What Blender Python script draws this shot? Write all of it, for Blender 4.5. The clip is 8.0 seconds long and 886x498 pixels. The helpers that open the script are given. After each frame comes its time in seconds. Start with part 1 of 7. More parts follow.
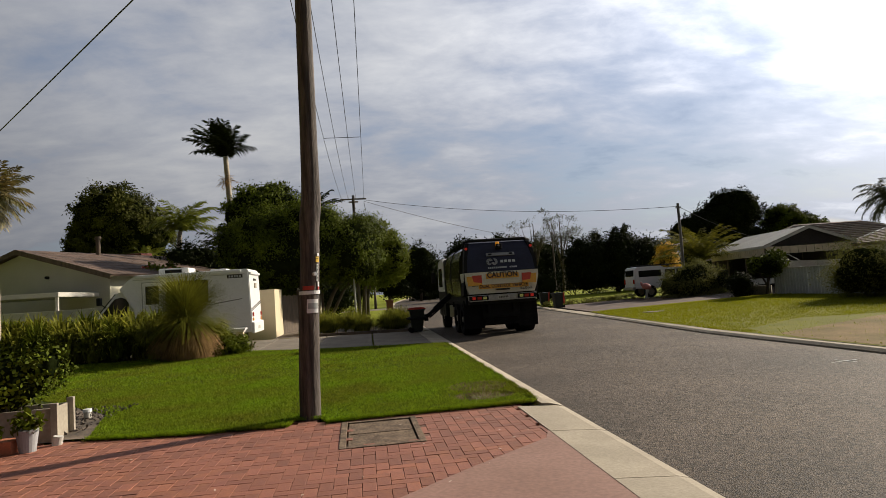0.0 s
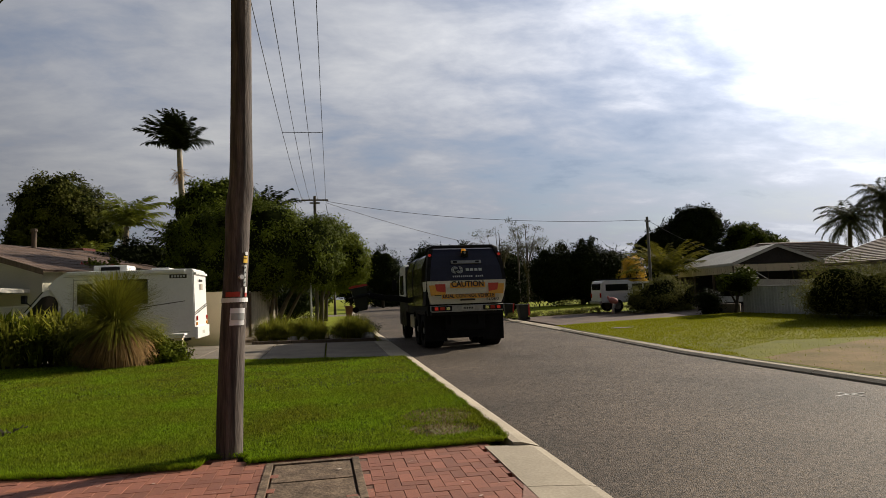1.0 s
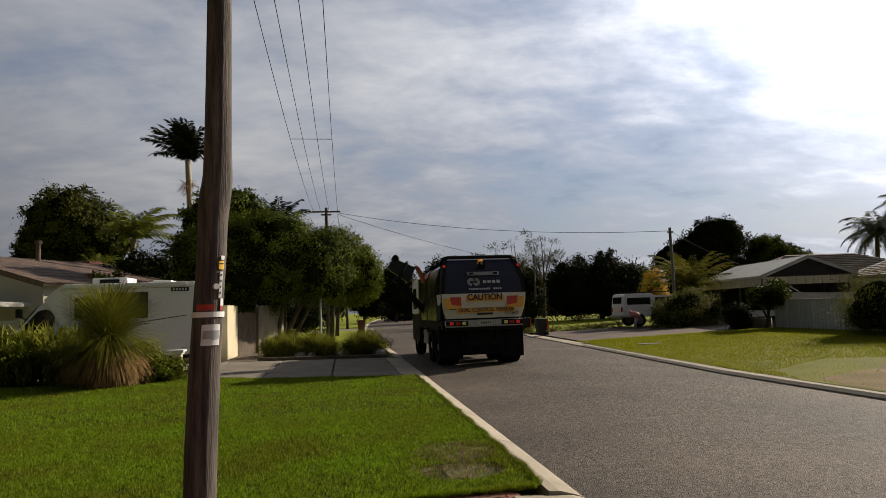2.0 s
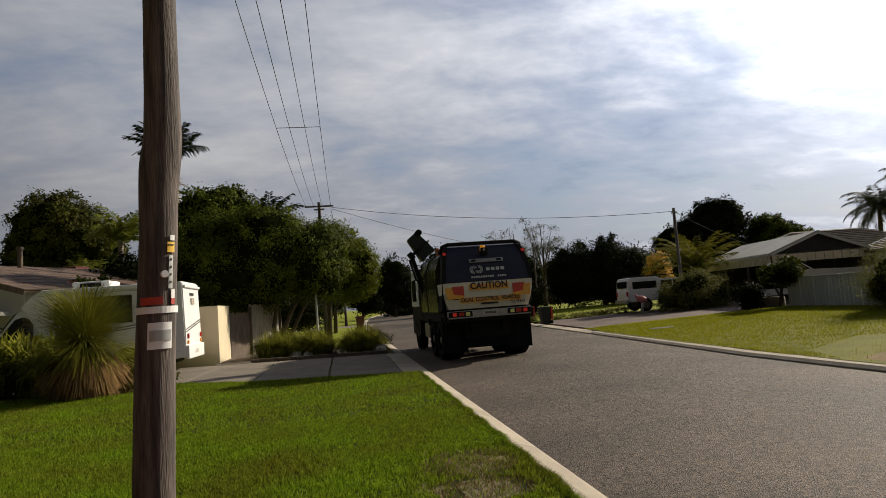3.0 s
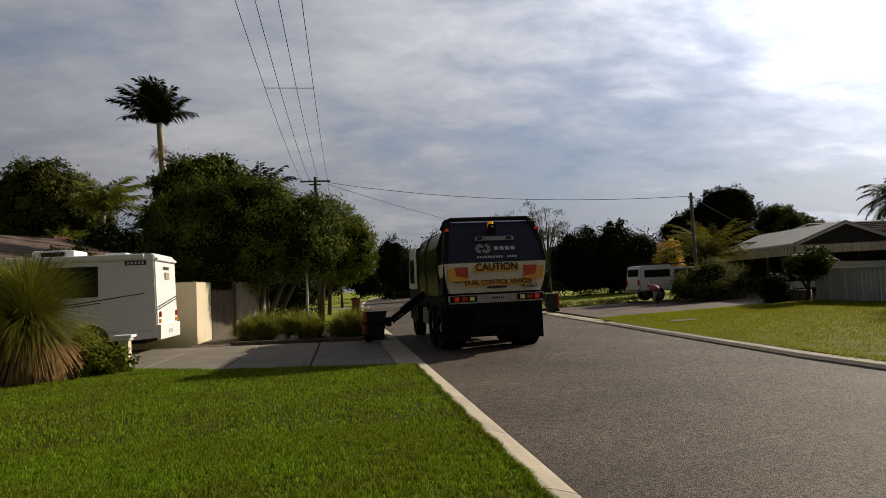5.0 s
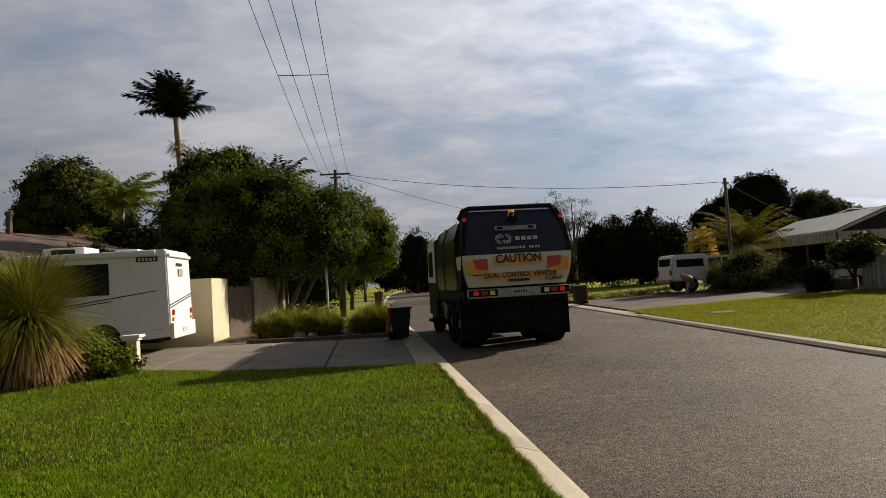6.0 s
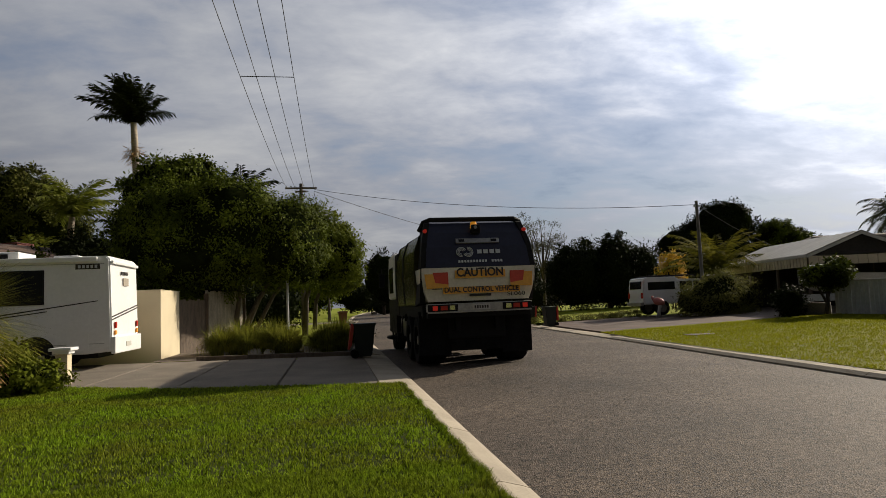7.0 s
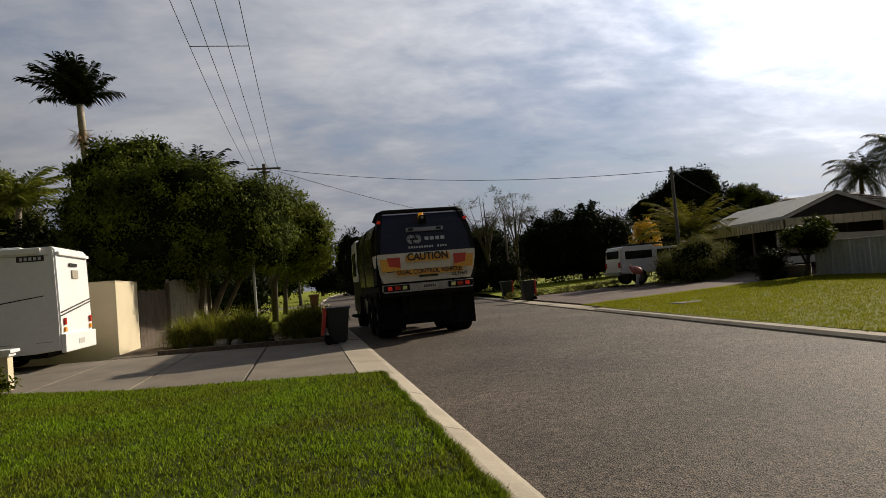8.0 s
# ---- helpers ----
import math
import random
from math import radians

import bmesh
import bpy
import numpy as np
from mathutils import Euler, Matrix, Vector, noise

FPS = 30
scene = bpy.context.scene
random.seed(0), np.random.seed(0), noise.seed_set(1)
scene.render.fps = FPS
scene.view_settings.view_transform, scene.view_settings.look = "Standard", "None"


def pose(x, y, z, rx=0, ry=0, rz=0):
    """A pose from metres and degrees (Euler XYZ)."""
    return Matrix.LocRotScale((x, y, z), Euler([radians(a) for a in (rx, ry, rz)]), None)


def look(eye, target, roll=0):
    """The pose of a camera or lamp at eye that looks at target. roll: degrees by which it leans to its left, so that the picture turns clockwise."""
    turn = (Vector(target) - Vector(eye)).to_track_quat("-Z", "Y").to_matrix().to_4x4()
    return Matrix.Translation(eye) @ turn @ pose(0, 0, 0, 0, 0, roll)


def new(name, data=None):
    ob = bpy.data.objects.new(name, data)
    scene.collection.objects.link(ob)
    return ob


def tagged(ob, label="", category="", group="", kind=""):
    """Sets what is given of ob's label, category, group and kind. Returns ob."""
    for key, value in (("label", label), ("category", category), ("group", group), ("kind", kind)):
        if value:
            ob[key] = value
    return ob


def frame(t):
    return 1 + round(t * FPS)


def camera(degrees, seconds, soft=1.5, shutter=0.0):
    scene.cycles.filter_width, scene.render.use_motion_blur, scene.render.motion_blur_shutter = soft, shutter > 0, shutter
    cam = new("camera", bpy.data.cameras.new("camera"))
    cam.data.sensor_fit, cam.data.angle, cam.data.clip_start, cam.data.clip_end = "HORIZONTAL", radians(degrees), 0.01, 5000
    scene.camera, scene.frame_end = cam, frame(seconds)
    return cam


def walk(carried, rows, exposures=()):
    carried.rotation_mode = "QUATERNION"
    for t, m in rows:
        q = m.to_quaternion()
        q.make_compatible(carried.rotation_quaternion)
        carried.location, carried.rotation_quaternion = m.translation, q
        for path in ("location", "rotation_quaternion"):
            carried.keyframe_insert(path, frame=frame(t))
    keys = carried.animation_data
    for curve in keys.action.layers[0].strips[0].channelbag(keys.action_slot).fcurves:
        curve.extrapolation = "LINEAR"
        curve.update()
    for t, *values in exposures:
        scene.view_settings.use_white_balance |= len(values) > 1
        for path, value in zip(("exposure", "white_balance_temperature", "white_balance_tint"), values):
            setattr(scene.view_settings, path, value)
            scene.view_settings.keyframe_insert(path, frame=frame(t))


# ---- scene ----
cam = camera(68.6, 8.0, soft=0.6)
PATH = [
    (0, (-0.096, 0.258, 1.573), (0.141, 2.24, 1.698), -3.8),
    (0.5, (0.009, 1.032, 1.609), (0.349, 3.0, 1.705), 0.6),
    (1, (0.14, 1.666, 1.623), (0.486, 3.631, 1.765), -2.0),
    (1.5, (0.202, 2.335, 1.628), (0.573, 4.293, 1.791), -3.7),
    (1.7, (0.244, 2.562, 1.631), (0.521, 4.533, 1.828), -1.5),
    (2.8, (0.403, 3.799, 1.556), (0.83, 5.748, 1.691), -4.1),
    (3, (0.403, 4.04, 1.551), (0.717, 6.008, 1.717), -4.3),
    (3.5, (0.431, 4.611, 1.573), (0.742, 6.582, 1.716), -1.9),
    (4, (0.477, 5.15, 1.54), (0.856, 7.101, 1.761), -3.1),
    (4.5, (0.614, 5.548, 1.51), (0.975, 7.512, 1.62), -3.7),
    (4.7, (0.63, 5.764, 1.521), (0.982, 7.728, 1.658), -3.1),
    (5.8, (0.828, 6.826, 1.517), (1.049, 8.814, 1.537), -3.6),
    (6, (0.853, 7.01, 1.528), (1.089, 8.994, 1.628), -3.4),
    (6.5, (0.939, 7.398, 1.367), (1.21, 9.367, 1.586), -3.5),
    (7, (0.94, 8.024, 1.33), (1.278, 9.988, 1.496), -2.4),
    (7.5, (0.899, 8.465, 1.337), (1.235, 10.432, 1.482), -4.1),
    (8, (0.964, 9.022, 1.354), (1.39, 10.974, 1.446), -4.9),
]
walk(cam, [(t, look(eye, target, roll)) for t, eye, target, roll in PATH],
     exposures=[(0.0, 0.55), (0.5, 0.48), (1.0, 0.45), (1.5, 0.40), (3.0, 0.38), (3.5, 0.34), (4.5, 0.21), (6.0, 0.52), (6.5, 0.40), (7.0, 0.34), (8.0, 0.30)])

# ---- light ----
SUN_AZ, SUN_EL = 61.5, 26.0      # degrees to the right of the road's direction, and above the horizon
scene.view_settings.exposure = 0.0


def make_world():
    w = bpy.data.worlds.new("world")
    scene.world = w
    w.use_nodes = True
    nt = w.node_tree
    nt.nodes.clear()
    N, L = nt.nodes.new, nt.links.new
    out, bg = N("ShaderNodeOutputWorld"), N("ShaderNodeBackground")
    bg.inputs["Strength"].default_value = 0.084
    sky = N("ShaderNodeTexSky")
    sky.sky_type, sky.sun_disc = "NISHITA", False
    sky.sun_elevation, sky.sun_rotation = radians(SUN_EL), radians(SUN_AZ)
    co = N("ShaderNodeTexCoord")
    sep = N("ShaderNodeSeparateXYZ")
    L(co.outputs["Generated"], sep.inputs[0])

    def mth(op, a, b=None, c=None):
        n = N("ShaderNodeMath")
        n.operation = op
        for k, v in enumerate((a, b, c)):
            if v is None:
                continue
            if isinstance(v, (int, float)):
                n.inputs[k].default_value = v
            else:
                L(v, n.inputs[k])
        return n.outputs[0]

    # a flat cloud layer overhead
    up = mth("MAXIMUM", mth("ADD", sep.outputs[2], 0.24), 0.08)
    cx, cy = mth("DIVIDE", sep.outputs[0], up), mth("DIVIDE", sep.outputs[1], up)
    com = N("ShaderNodeCombineXYZ")
    L(cx, com.inputs[0]), L(cy, com.inputs[1])

    def cloud(scale, detail, dist, off):
        m = N("ShaderNodeMapping")
        m.inputs["Location"].default_value = off
        m.inputs["Rotation"].default_value = (0, 0, radians(20))
        m.inputs["Scale"].default_value = (0.78, 1.2, 1)
        L(com.outputs[0], m.inputs[0])
        n = N("ShaderNodeTexNoise")
        n.inputs["Scale"].default_value, n.inputs["Detail"].default_value = scale, detail
        n.inputs["Roughness"].default_value, n.inputs["Distortion"].default_value = 0.60, dist
        L(m.outputs[0], n.inputs["Vector"])
        return n.outputs["Fac"]

    big, fine = cloud(0.8, 5, 0.15, (3.1, 1.7, 0)), cloud(3.0, 8, 0.2, (7.3, 2.2, 4))
    wisp = cloud(8.5, 9, 0.5, (1.9, 5.2, 9))
    mix = mth("ADD", mth("MULTIPLY", big, 0.52), mth("ADD", mth("MULTIPLY", fine, 0.36), mth("MULTIPLY", wisp, 0.12)))
    ramp = N("ShaderNodeValToRGB")
    ramp.color_ramp.elements[0].position, ramp.color_ramp.elements[0].color = 0.34, (0.215, 0.265, 0.395, 1)
    ramp.color_ramp.elements[1].position, ramp.color_ramp.elements[1].color = 0.64, (0.71, 0.715, 0.73, 1)
    L(mix, ramp.inputs[0])
    # clouds glow round the sun that stands behind them
    dot = N("ShaderNodeVectorMath")
    dot.operation = "DOT_PRODUCT"
    nrm = N("ShaderNodeVectorMath")
    nrm.operation = "NORMALIZE"
    L(co.outputs["Generated"], nrm.inputs[0])
    L(nrm.outputs[0], dot.inputs[0])
    a, e = radians(SUN_AZ - 9.5), radians(SUN_EL + 1)
    dot.inputs[1].default_value = (math.sin(a) * math.cos(e), math.cos(a) * math.cos(e), math.sin(e))
    near = mth("MAXIMUM", dot.outputs["Value"], 0.0)
    glow = mth("ADD", mth("MULTIPLY", mth("POWER", near, 22.0), 2.6), mth("MULTIPLY", mth("POWER", near, 5.0), 1.25))
    # dimmer away from the sun; the unseen back is darkened to cut fill
    shade = N("ShaderNodeMapRange")
    shade.inputs["From Min"].default_value, shade.inputs["From Max"].default_value = -0.35, 0.43
    shade.inputs["To Min"].default_value, shade.inputs["To Max"].default_value = 0.07, 0.72
    L(dot.outputs["Value"], shade.inputs["Value"])
    gain = mth("ADD", shade.outputs[0], mth("MULTIPLY", glow, mth("ADD", -0.25, mth("MULTIPLY", mix, 2.5))))
    low = N("ShaderNodeMapRange")
    low.inputs["From Min"].default_value, low.inputs["From Max"].default_value = 0.0, 0.30
    low.inputs["To Min"].default_value, low.inputs["To Max"].default_value = 0.62, 1.0
    L(sep.outputs[2], low.inputs["Value"])
    gain = mth("MULTIPLY", gain, low.outputs[0])
    # the unseen sky overhead is dimmed to cut fill light on the ground
    overhead_dim = N("ShaderNodeMapRange")
    overhead_dim.inputs["From Min"].default_value, overhead_dim.inputs["From Max"].default_value = 0.48, 1.0
    overhead_dim.inputs["To Min"].default_value, overhead_dim.inputs["To Max"].default_value = 1.0, 0.22
    L(sep.outputs[2], overhead_dim.inputs["Value"])
    gain = mth("MULTIPLY", gain, overhead_dim.outputs[0])
    vm = N("ShaderNodeVectorMath")
    vm.operation = "SCALE"
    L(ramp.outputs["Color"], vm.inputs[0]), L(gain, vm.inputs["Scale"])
    sc = N("ShaderNodeVectorMath")
    sc.operation = "SCALE"
    sc.inputs["Scale"].default_value = 8.7
    L(vm.outputs[0], sc.inputs[0])
    cover = N("ShaderNodeMapRange")
    cover.inputs["From Min"].default_value, cover.inputs["From Max"].default_value = 0.40, 0.50
    cover.inputs["To Min"].default_value, cover.inputs["To Max"].default_value = 0.72, 1.0
    L(mix, cover.inputs["Value"])
    mx = N("ShaderNodeMix")
    mx.data_type = "RGBA"
    L(cover.outputs[0], mx.inputs["Factor"])
    L(sky.outputs[0], mx.inputs["A"]), L(sc.outputs[0], mx.inputs["B"])
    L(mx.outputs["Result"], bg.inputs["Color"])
    L(bg.outputs[0], out.inputs["Surface"])


make_world()
sun = new("sun", bpy.data.lights.new("sun", "SUN"))
sun.data.energy, sun.data.angle, sun.data.color = 4.6, radians(1.0), (1.0, 0.88, 0.70)
_d = Vector((math.sin(radians(SUN_AZ)) * math.cos(radians(SUN_EL)), math.cos(radians(SUN_AZ)) * math.cos(radians(SUN_EL)), math.sin(radians(SUN_EL))))
sun.matrix_world = look(tuple(_d * 60), (0, 0, 0))


# ---- materials ----
def material(name, color, rough=0.6, metal=0.0, var=0.12, scale=3.0, fine=60.0, bump=0.15, color2=None, spec=0.5, stretch=(1, 1, 1), random=0.0, island=0.0, transl=0.0, emit=0.0, world_pos=False):
    """A surface with two scales of variation, fine relief and, on request, a difference from piece to piece."""
    m = bpy.data.materials.new(name)
    m.use_nodes = True
    nt = m.node_tree
    N, L = nt.nodes.new, nt.links.new
    b = nt.nodes["Principled BSDF"]
    b.inputs["Roughness"].default_value, b.inputs["Metallic"].default_value = rough, metal
    b.inputs["Specular IOR Level"].default_value = spec
    co = N("ShaderNodeTexCoord")
    mp = N("ShaderNodeMapping")
    mp.inputs["Scale"].default_value = stretch
    if world_pos:
        L(N("ShaderNodeNewGeometry").outputs["Position"], mp.inputs[0])
    else:
        L(co.outputs["Object"], mp.inputs[0])
    n1, n2 = N("ShaderNodeTexNoise"), N("ShaderNodeTexNoise")
    n1.inputs["Scale"].default_value, n1.inputs["Detail"].default_value = scale, 4
    n2.inputs["Scale"].default_value, n2.inputs["Detail"].default_value = fine, 3
    L(mp.outputs[0], n1.inputs["Vector"]), L(mp.outputs[0], n2.inputs["Vector"])
    c2 = color2 or tuple(min(1, c * (1 - 2.2 * var)) for c in color)
    r = N("ShaderNodeValToRGB")
    r.color_ramp.elements[0].position, r.color_ramp.elements[1].position = 0.32, 0.68
    r.color_ramp.elements[0].color, r.color_ramp.elements[1].color = (*c2, 1), (*color, 1)
    L(n1.outputs["Fac"], r.inputs[0])
    h = N("ShaderNodeHueSaturation")
    v = N("ShaderNodeMapRange")
    v.inputs["To Min"].default_value, v.inputs["To Max"].default_value = 1 - 1.6 * var, 1 + 1.6 * var
    v.inputs["From Min"].default_value, v.inputs["From Max"].default_value = 0.25, 0.75
    L(n2.outputs["Fac"], v.inputs["Value"])
    val = v.outputs[0]
    if random or island:
        src = N("ShaderNodeObjectInfo").outputs["Random"] if random else N("ShaderNodeNewGeometry").outputs["Random Per Island"]
        q = N("ShaderNodeMapRange")
        amount = random or island
        q.inputs["To Min"].default_value, q.inputs["To Max"].default_value = 1 - amount, 1 + amount
        L(src, q.inputs["Value"])
        k = N("ShaderNodeMath")
        k.operation = "MULTIPLY"
        L(val, k.inputs[0]), L(q.outputs[0], k.inputs[1])
        val = k.outputs[0]
    L(val, h.inputs["Value"]), L(r.outputs["Color"], h.inputs["Color"])
    L(h.outputs["Color"], b.inputs["Base Color"])
    if bump:
        bp = N("ShaderNodeBump")
        bp.inputs["Strength"].default_value, bp.inputs["Distance"].default_value = bump, 0.01
        L(n2.outputs["Fac"], bp.inputs["Height"]), L(bp.outputs[0], b.inputs["Normal"])
    if transl:
        tr = N("ShaderNodeBsdfTranslucent")
        L(h.outputs["Color"], tr.inputs["Color"])
        ms = N("ShaderNodeMixShader")
        ms.inputs[0].default_value = transl
        o = nt.nodes["Material Output"]
        L(b.outputs[0], ms.inputs[1]), L(tr.outputs[0], ms.inputs[2]), L(ms.outputs[0], o.inputs["Surface"])
    if emit:
        L(h.outputs["Color"], b.inputs["Emission Color"])
        b.inputs["Emission Strength"].default_value = emit
    return m


def asphalt():
    m = material("asphalt", (0.090, 0.072, 0.056), 0.78, var=0.10, scale=0.35, fine=5, bump=0.0, color2=(0.050, 0.041, 0.033), spec=0.22)
    nt = m.node_tree
    N, L = nt.nodes.new, nt.links.new
    b = nt.nodes["Principled BSDF"]
    co = N("ShaderNodeTexCoord")
    vo = N("ShaderNodeTexVoronoi")
    vo.inputs["Scale"].default_value = 80
    L(co.outputs["Object"], vo.inputs["Vector"])
    grit = N("ShaderNodeTexVoronoi")
    grit.inputs["Scale"].default_value = 34
    L(co.outputs["Object"], grit.inputs["Vector"])
    sm = N("ShaderNodeMix")
    sm.data_type = "RGBA"
    sm.inputs["Factor"].default_value = 0.42
    L(vo.outputs["Color"], sm.inputs["A"]), L(grit.outputs["Color"], sm.inputs["B"])
    base = b.inputs["Base Color"].links[0].from_socket
    mx = N("ShaderNodeMix")
    mx.data_type, mx.blend_type = "RGBA", "MULTIPLY"
    mx.inputs["Factor"].default_value = 0.95
    rp = N("ShaderNodeValToRGB")
    rp.color_ramp.elements[0].color, rp.color_ramp.elements[1].color = (0.10, 0.10, 0.10, 1), (2.2, 2.05, 1.9, 1)
    rp.color_ramp.elements[0].position, rp.color_ramp.elements[1].position = 0.18, 0.82
    L(sm.outputs["Result"], rp.inputs[0])
    L(base, mx.inputs["A"]), L(rp.outputs[0], mx.inputs["B"])
    L(mx.outputs["Result"], b.inputs["Base Color"])
    bp = N("ShaderNodeBump")
    bp.inputs["Strength"].default_value, bp.inputs["Distance"].default_value = 0.7, 0.008
    L(vo.outputs["Distance"], bp.inputs["Height"]), L(bp.outputs[0], b.inputs["Normal"])
    return m


M = {}
M["asphalt"] = asphalt()
M["kerb"] = material("kerb_concrete", (0.40, 0.345, 0.265), 0.85, var=0.09, scale=2, fine=40, random=0.1, spec=0.2)
M["concrete"] = material("driveway_concrete", (0.215, 0.185, 0.15), 0.85, var=0.12, scale=1.2, fine=30, random=0.05, spec=0.15)
M["paving_far"] = material("pinkish_driveway", (0.145, 0.108, 0.090), 0.85, var=0.14, scale=0.9, fine=30, spec=0.15)
M["pinkcon"] = material("pink_concrete", (0.26, 0.142, 0.108), 0.8, var=0.12, scale=1.5, fine=25, color2=(0.21, 0.11, 0.08))
M["brick"] = material("red_brick", (0.255, 0.092, 0.046), 0.8, var=0.14, scale=5, fine=70, random=0.22, color2=(0.21, 0.075, 0.05), bump=0.3)
M["brick_many"] = material("red_brick_field", (0.255, 0.092, 0.046), 0.8, var=0.14, scale=5, fine=70, island=0.22, color2=(0.21, 0.075, 0.05), bump=0.3)
M["sand"] = material("joint_sand", (0.17, 0.085, 0.055), 0.95, var=0.2, scale=6)
M["soil"] = material("soil", (0.16, 0.12, 0.085), 0.95, var=0.3, scale=3, fine=35, bump=0.6)
# brighter, yellower copy of the lawn, with sunlight put into the colour
M["lawn_sun"] = material("sun_painted_lawn", (0.152, 0.148, 0.013), 0.9, var=0.2, scale=0.9, fine=40, bump=0.8, color2=(0.11, 0.115, 0.010), spec=0.08)
# dark under-sheet: shade between the tufts is put into its colour
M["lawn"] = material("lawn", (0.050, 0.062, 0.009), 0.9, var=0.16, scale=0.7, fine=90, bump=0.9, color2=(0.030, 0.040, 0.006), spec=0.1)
# no blades grow here, so their sunlit brightness is put into the colour
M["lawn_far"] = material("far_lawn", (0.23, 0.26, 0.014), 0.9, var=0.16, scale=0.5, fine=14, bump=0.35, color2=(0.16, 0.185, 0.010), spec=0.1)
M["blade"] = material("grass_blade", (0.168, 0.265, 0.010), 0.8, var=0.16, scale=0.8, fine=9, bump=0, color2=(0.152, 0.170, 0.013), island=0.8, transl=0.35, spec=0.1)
M["dry"] = material("dry_grass", (0.21, 0.14, 0.065), 0.9, var=0.25, scale=0.9, fine=30, bump=0.5, color2=(0.12, 0.095, 0.03), spec=0.08)
M["pole"] = material("weathered_timber", (0.125, 0.098, 0.082), 0.85, var=0.22, scale=5, fine=26, stretch=(5, 5, 0.35), bump=0.8, color2=(0.030, 0.023, 0.020))
# brighter copy of the grass blade; the sunlight is in its colour
M["blade_sun"] = material("sun_painted_blade", (0.24, 0.245, 0.011), 0.6, var=0.1, scale=0.6, fine=6, bump=0, color2=(0.19, 0.20, 0.010), island=0.3, transl=0.4, spec=0.02)
M["leaf"] = material("leaf", (0.108, 0.136, 0.012), 0.6, var=0.14, scale=0.9, fine=5, bump=0, color2=(0.042, 0.055, 0.006), island=0.5, transl=0.10, spec=0.03)
# near-black crown cores: inner shade put into the colour; they also block the sky
M["core_shade"] = material("inner_shade", (0.014, 0.018, 0.005), 0.95, var=0.2, scale=3, fine=14, bump=0.6, color2=(0.007, 0.010, 0.003), spec=0.0)
M["leaf_bright"] = material("bright_leaf", (0.135, 0.16, 0.013), 0.65, var=0.12, scale=0.5, fine=5, bump=0, color2=(0.06, 0.075, 0.007), island=0.32, transl=0.2, spec=0.03)
# near-black greens: the shade on the unlit side is put into the colour
M["leaf_dark"] = material("shaded_dark_leaf", (0.018, 0.024, 0.006), 0.65, var=0.12, scale=0.5, fine=5, bump=0, color2=(0.010, 0.014, 0.004), island=0.32, transl=0.08, spec=0.03)
M["leaf_grey"] = material("grey_leaf", (0.11, 0.105, 0.065), 0.65, var=0.12, scale=0.5, fine=5, bump=0, color2=(0.07, 0.07, 0.04), island=0.32, transl=0.2, spec=0.03)
M["leaf_yellow"] = material("yellow_leaf", (0.60, 0.38, 0.02), 0.6, var=0.1, scale=0.5, fine=5, bump=0, island=0.3, transl=0.3)
M["strap"] = material("strap_leaf", (0.25, 0.245, 0.03), 0.7, var=0.12, scale=1.5, fine=8, bump=0, color2=(0.085, 0.095, 0.015), island=0.55, transl=0.4, spec=0.06)
M["strap_hedge"] = material("broad_strap_leaf", (0.30, 0.29, 0.035), 0.6, var=0.12, scale=1.5, fine=8, bump=0, color2=(0.13, 0.14, 0.02), island=0.5, transl=0.35, spec=0.08)
M["leaf_olive"] = material("olive_leaf", (0.075, 0.078, 0.014), 0.6, var=0.14, scale=0.6, fine=5, bump=0, color2=(0.028, 0.032, 0.007), island=0.45, transl=0.08, spec=0.03)
M["thatch"] = material("dry_thatch", (0.40, 0.25, 0.10), 0.8, var=0.15, scale=2, fine=9, bump=0, color2=(0.24, 0.14, 0.06), island=0.35, transl=0.15, spec=0.1)
M["bark"] = material("bark", (0.095, 0.075, 0.06), 0.9, var=0.25, scale=4, fine=25, stretch=(3, 3, 0.6), bump=0.8)
M["palmtrunk"] = material("palm_trunk", (0.36, 0.30, 0.22), 0.8, var=0.15, scale=3, fine=20, stretch=(1, 1, 6), bump=0.5)
M["white"] = material("white_paint", (0.80, 0.80, 0.79), 0.32, var=0.025, scale=1.2, fine=12, bump=0.0)
M["dirtywhite"] = material("dull_white", (0.55, 0.53, 0.48), 0.5, var=0.08, scale=2, fine=20, bump=0.05)
M["cream"] = material("cream_render", (0.62, 0.53, 0.36), 0.85, var=0.05, scale=1.2, fine=45, bump=0.3)
M["houseW"] = material("cream_wall", (0.60, 0.57, 0.46), 0.85, var=0.05, scale=0.8, fine=20, bump=0.2)
M["tile"] = material("roof_tile", (0.12, 0.075, 0.055), 0.8, var=0.2, scale=1.0, fine=8, island=0.2, bump=0.3)
M["metalroof"] = material("pale_metal_roof", (0.40, 0.38, 0.33), 0.6, var=0.08, scale=0.6, fine=8, bump=0.05)
M["greyfence"] = material("grey_sheet_fence", (0.46, 0.49, 0.51), 0.6, var=0.1, scale=1, fine=10, bump=0.05)
M["timber"] = material("brown_timber", (0.14, 0.10, 0.068), 0.8, var=0.2, scale=3, fine=20, stretch=(3, 3, 0.5), bump=0.4)
M["black"] = material("black_paint", (0.013, 0.013, 0.014), 0.75, var=0.15, scale=2, fine=15, bump=0.03, spec=0.2)
M["rubber"] = material("rubber", (0.013, 0.012, 0.012), 0.9, var=0.25, scale=4, fine=20, bump=0.3, spec=0.15)
M["navy"] = material("navy_paint", (0.022, 0.024, 0.052), 0.5, var=0.1, scale=1.5, fine=14, bump=0.02, spec=0.3)
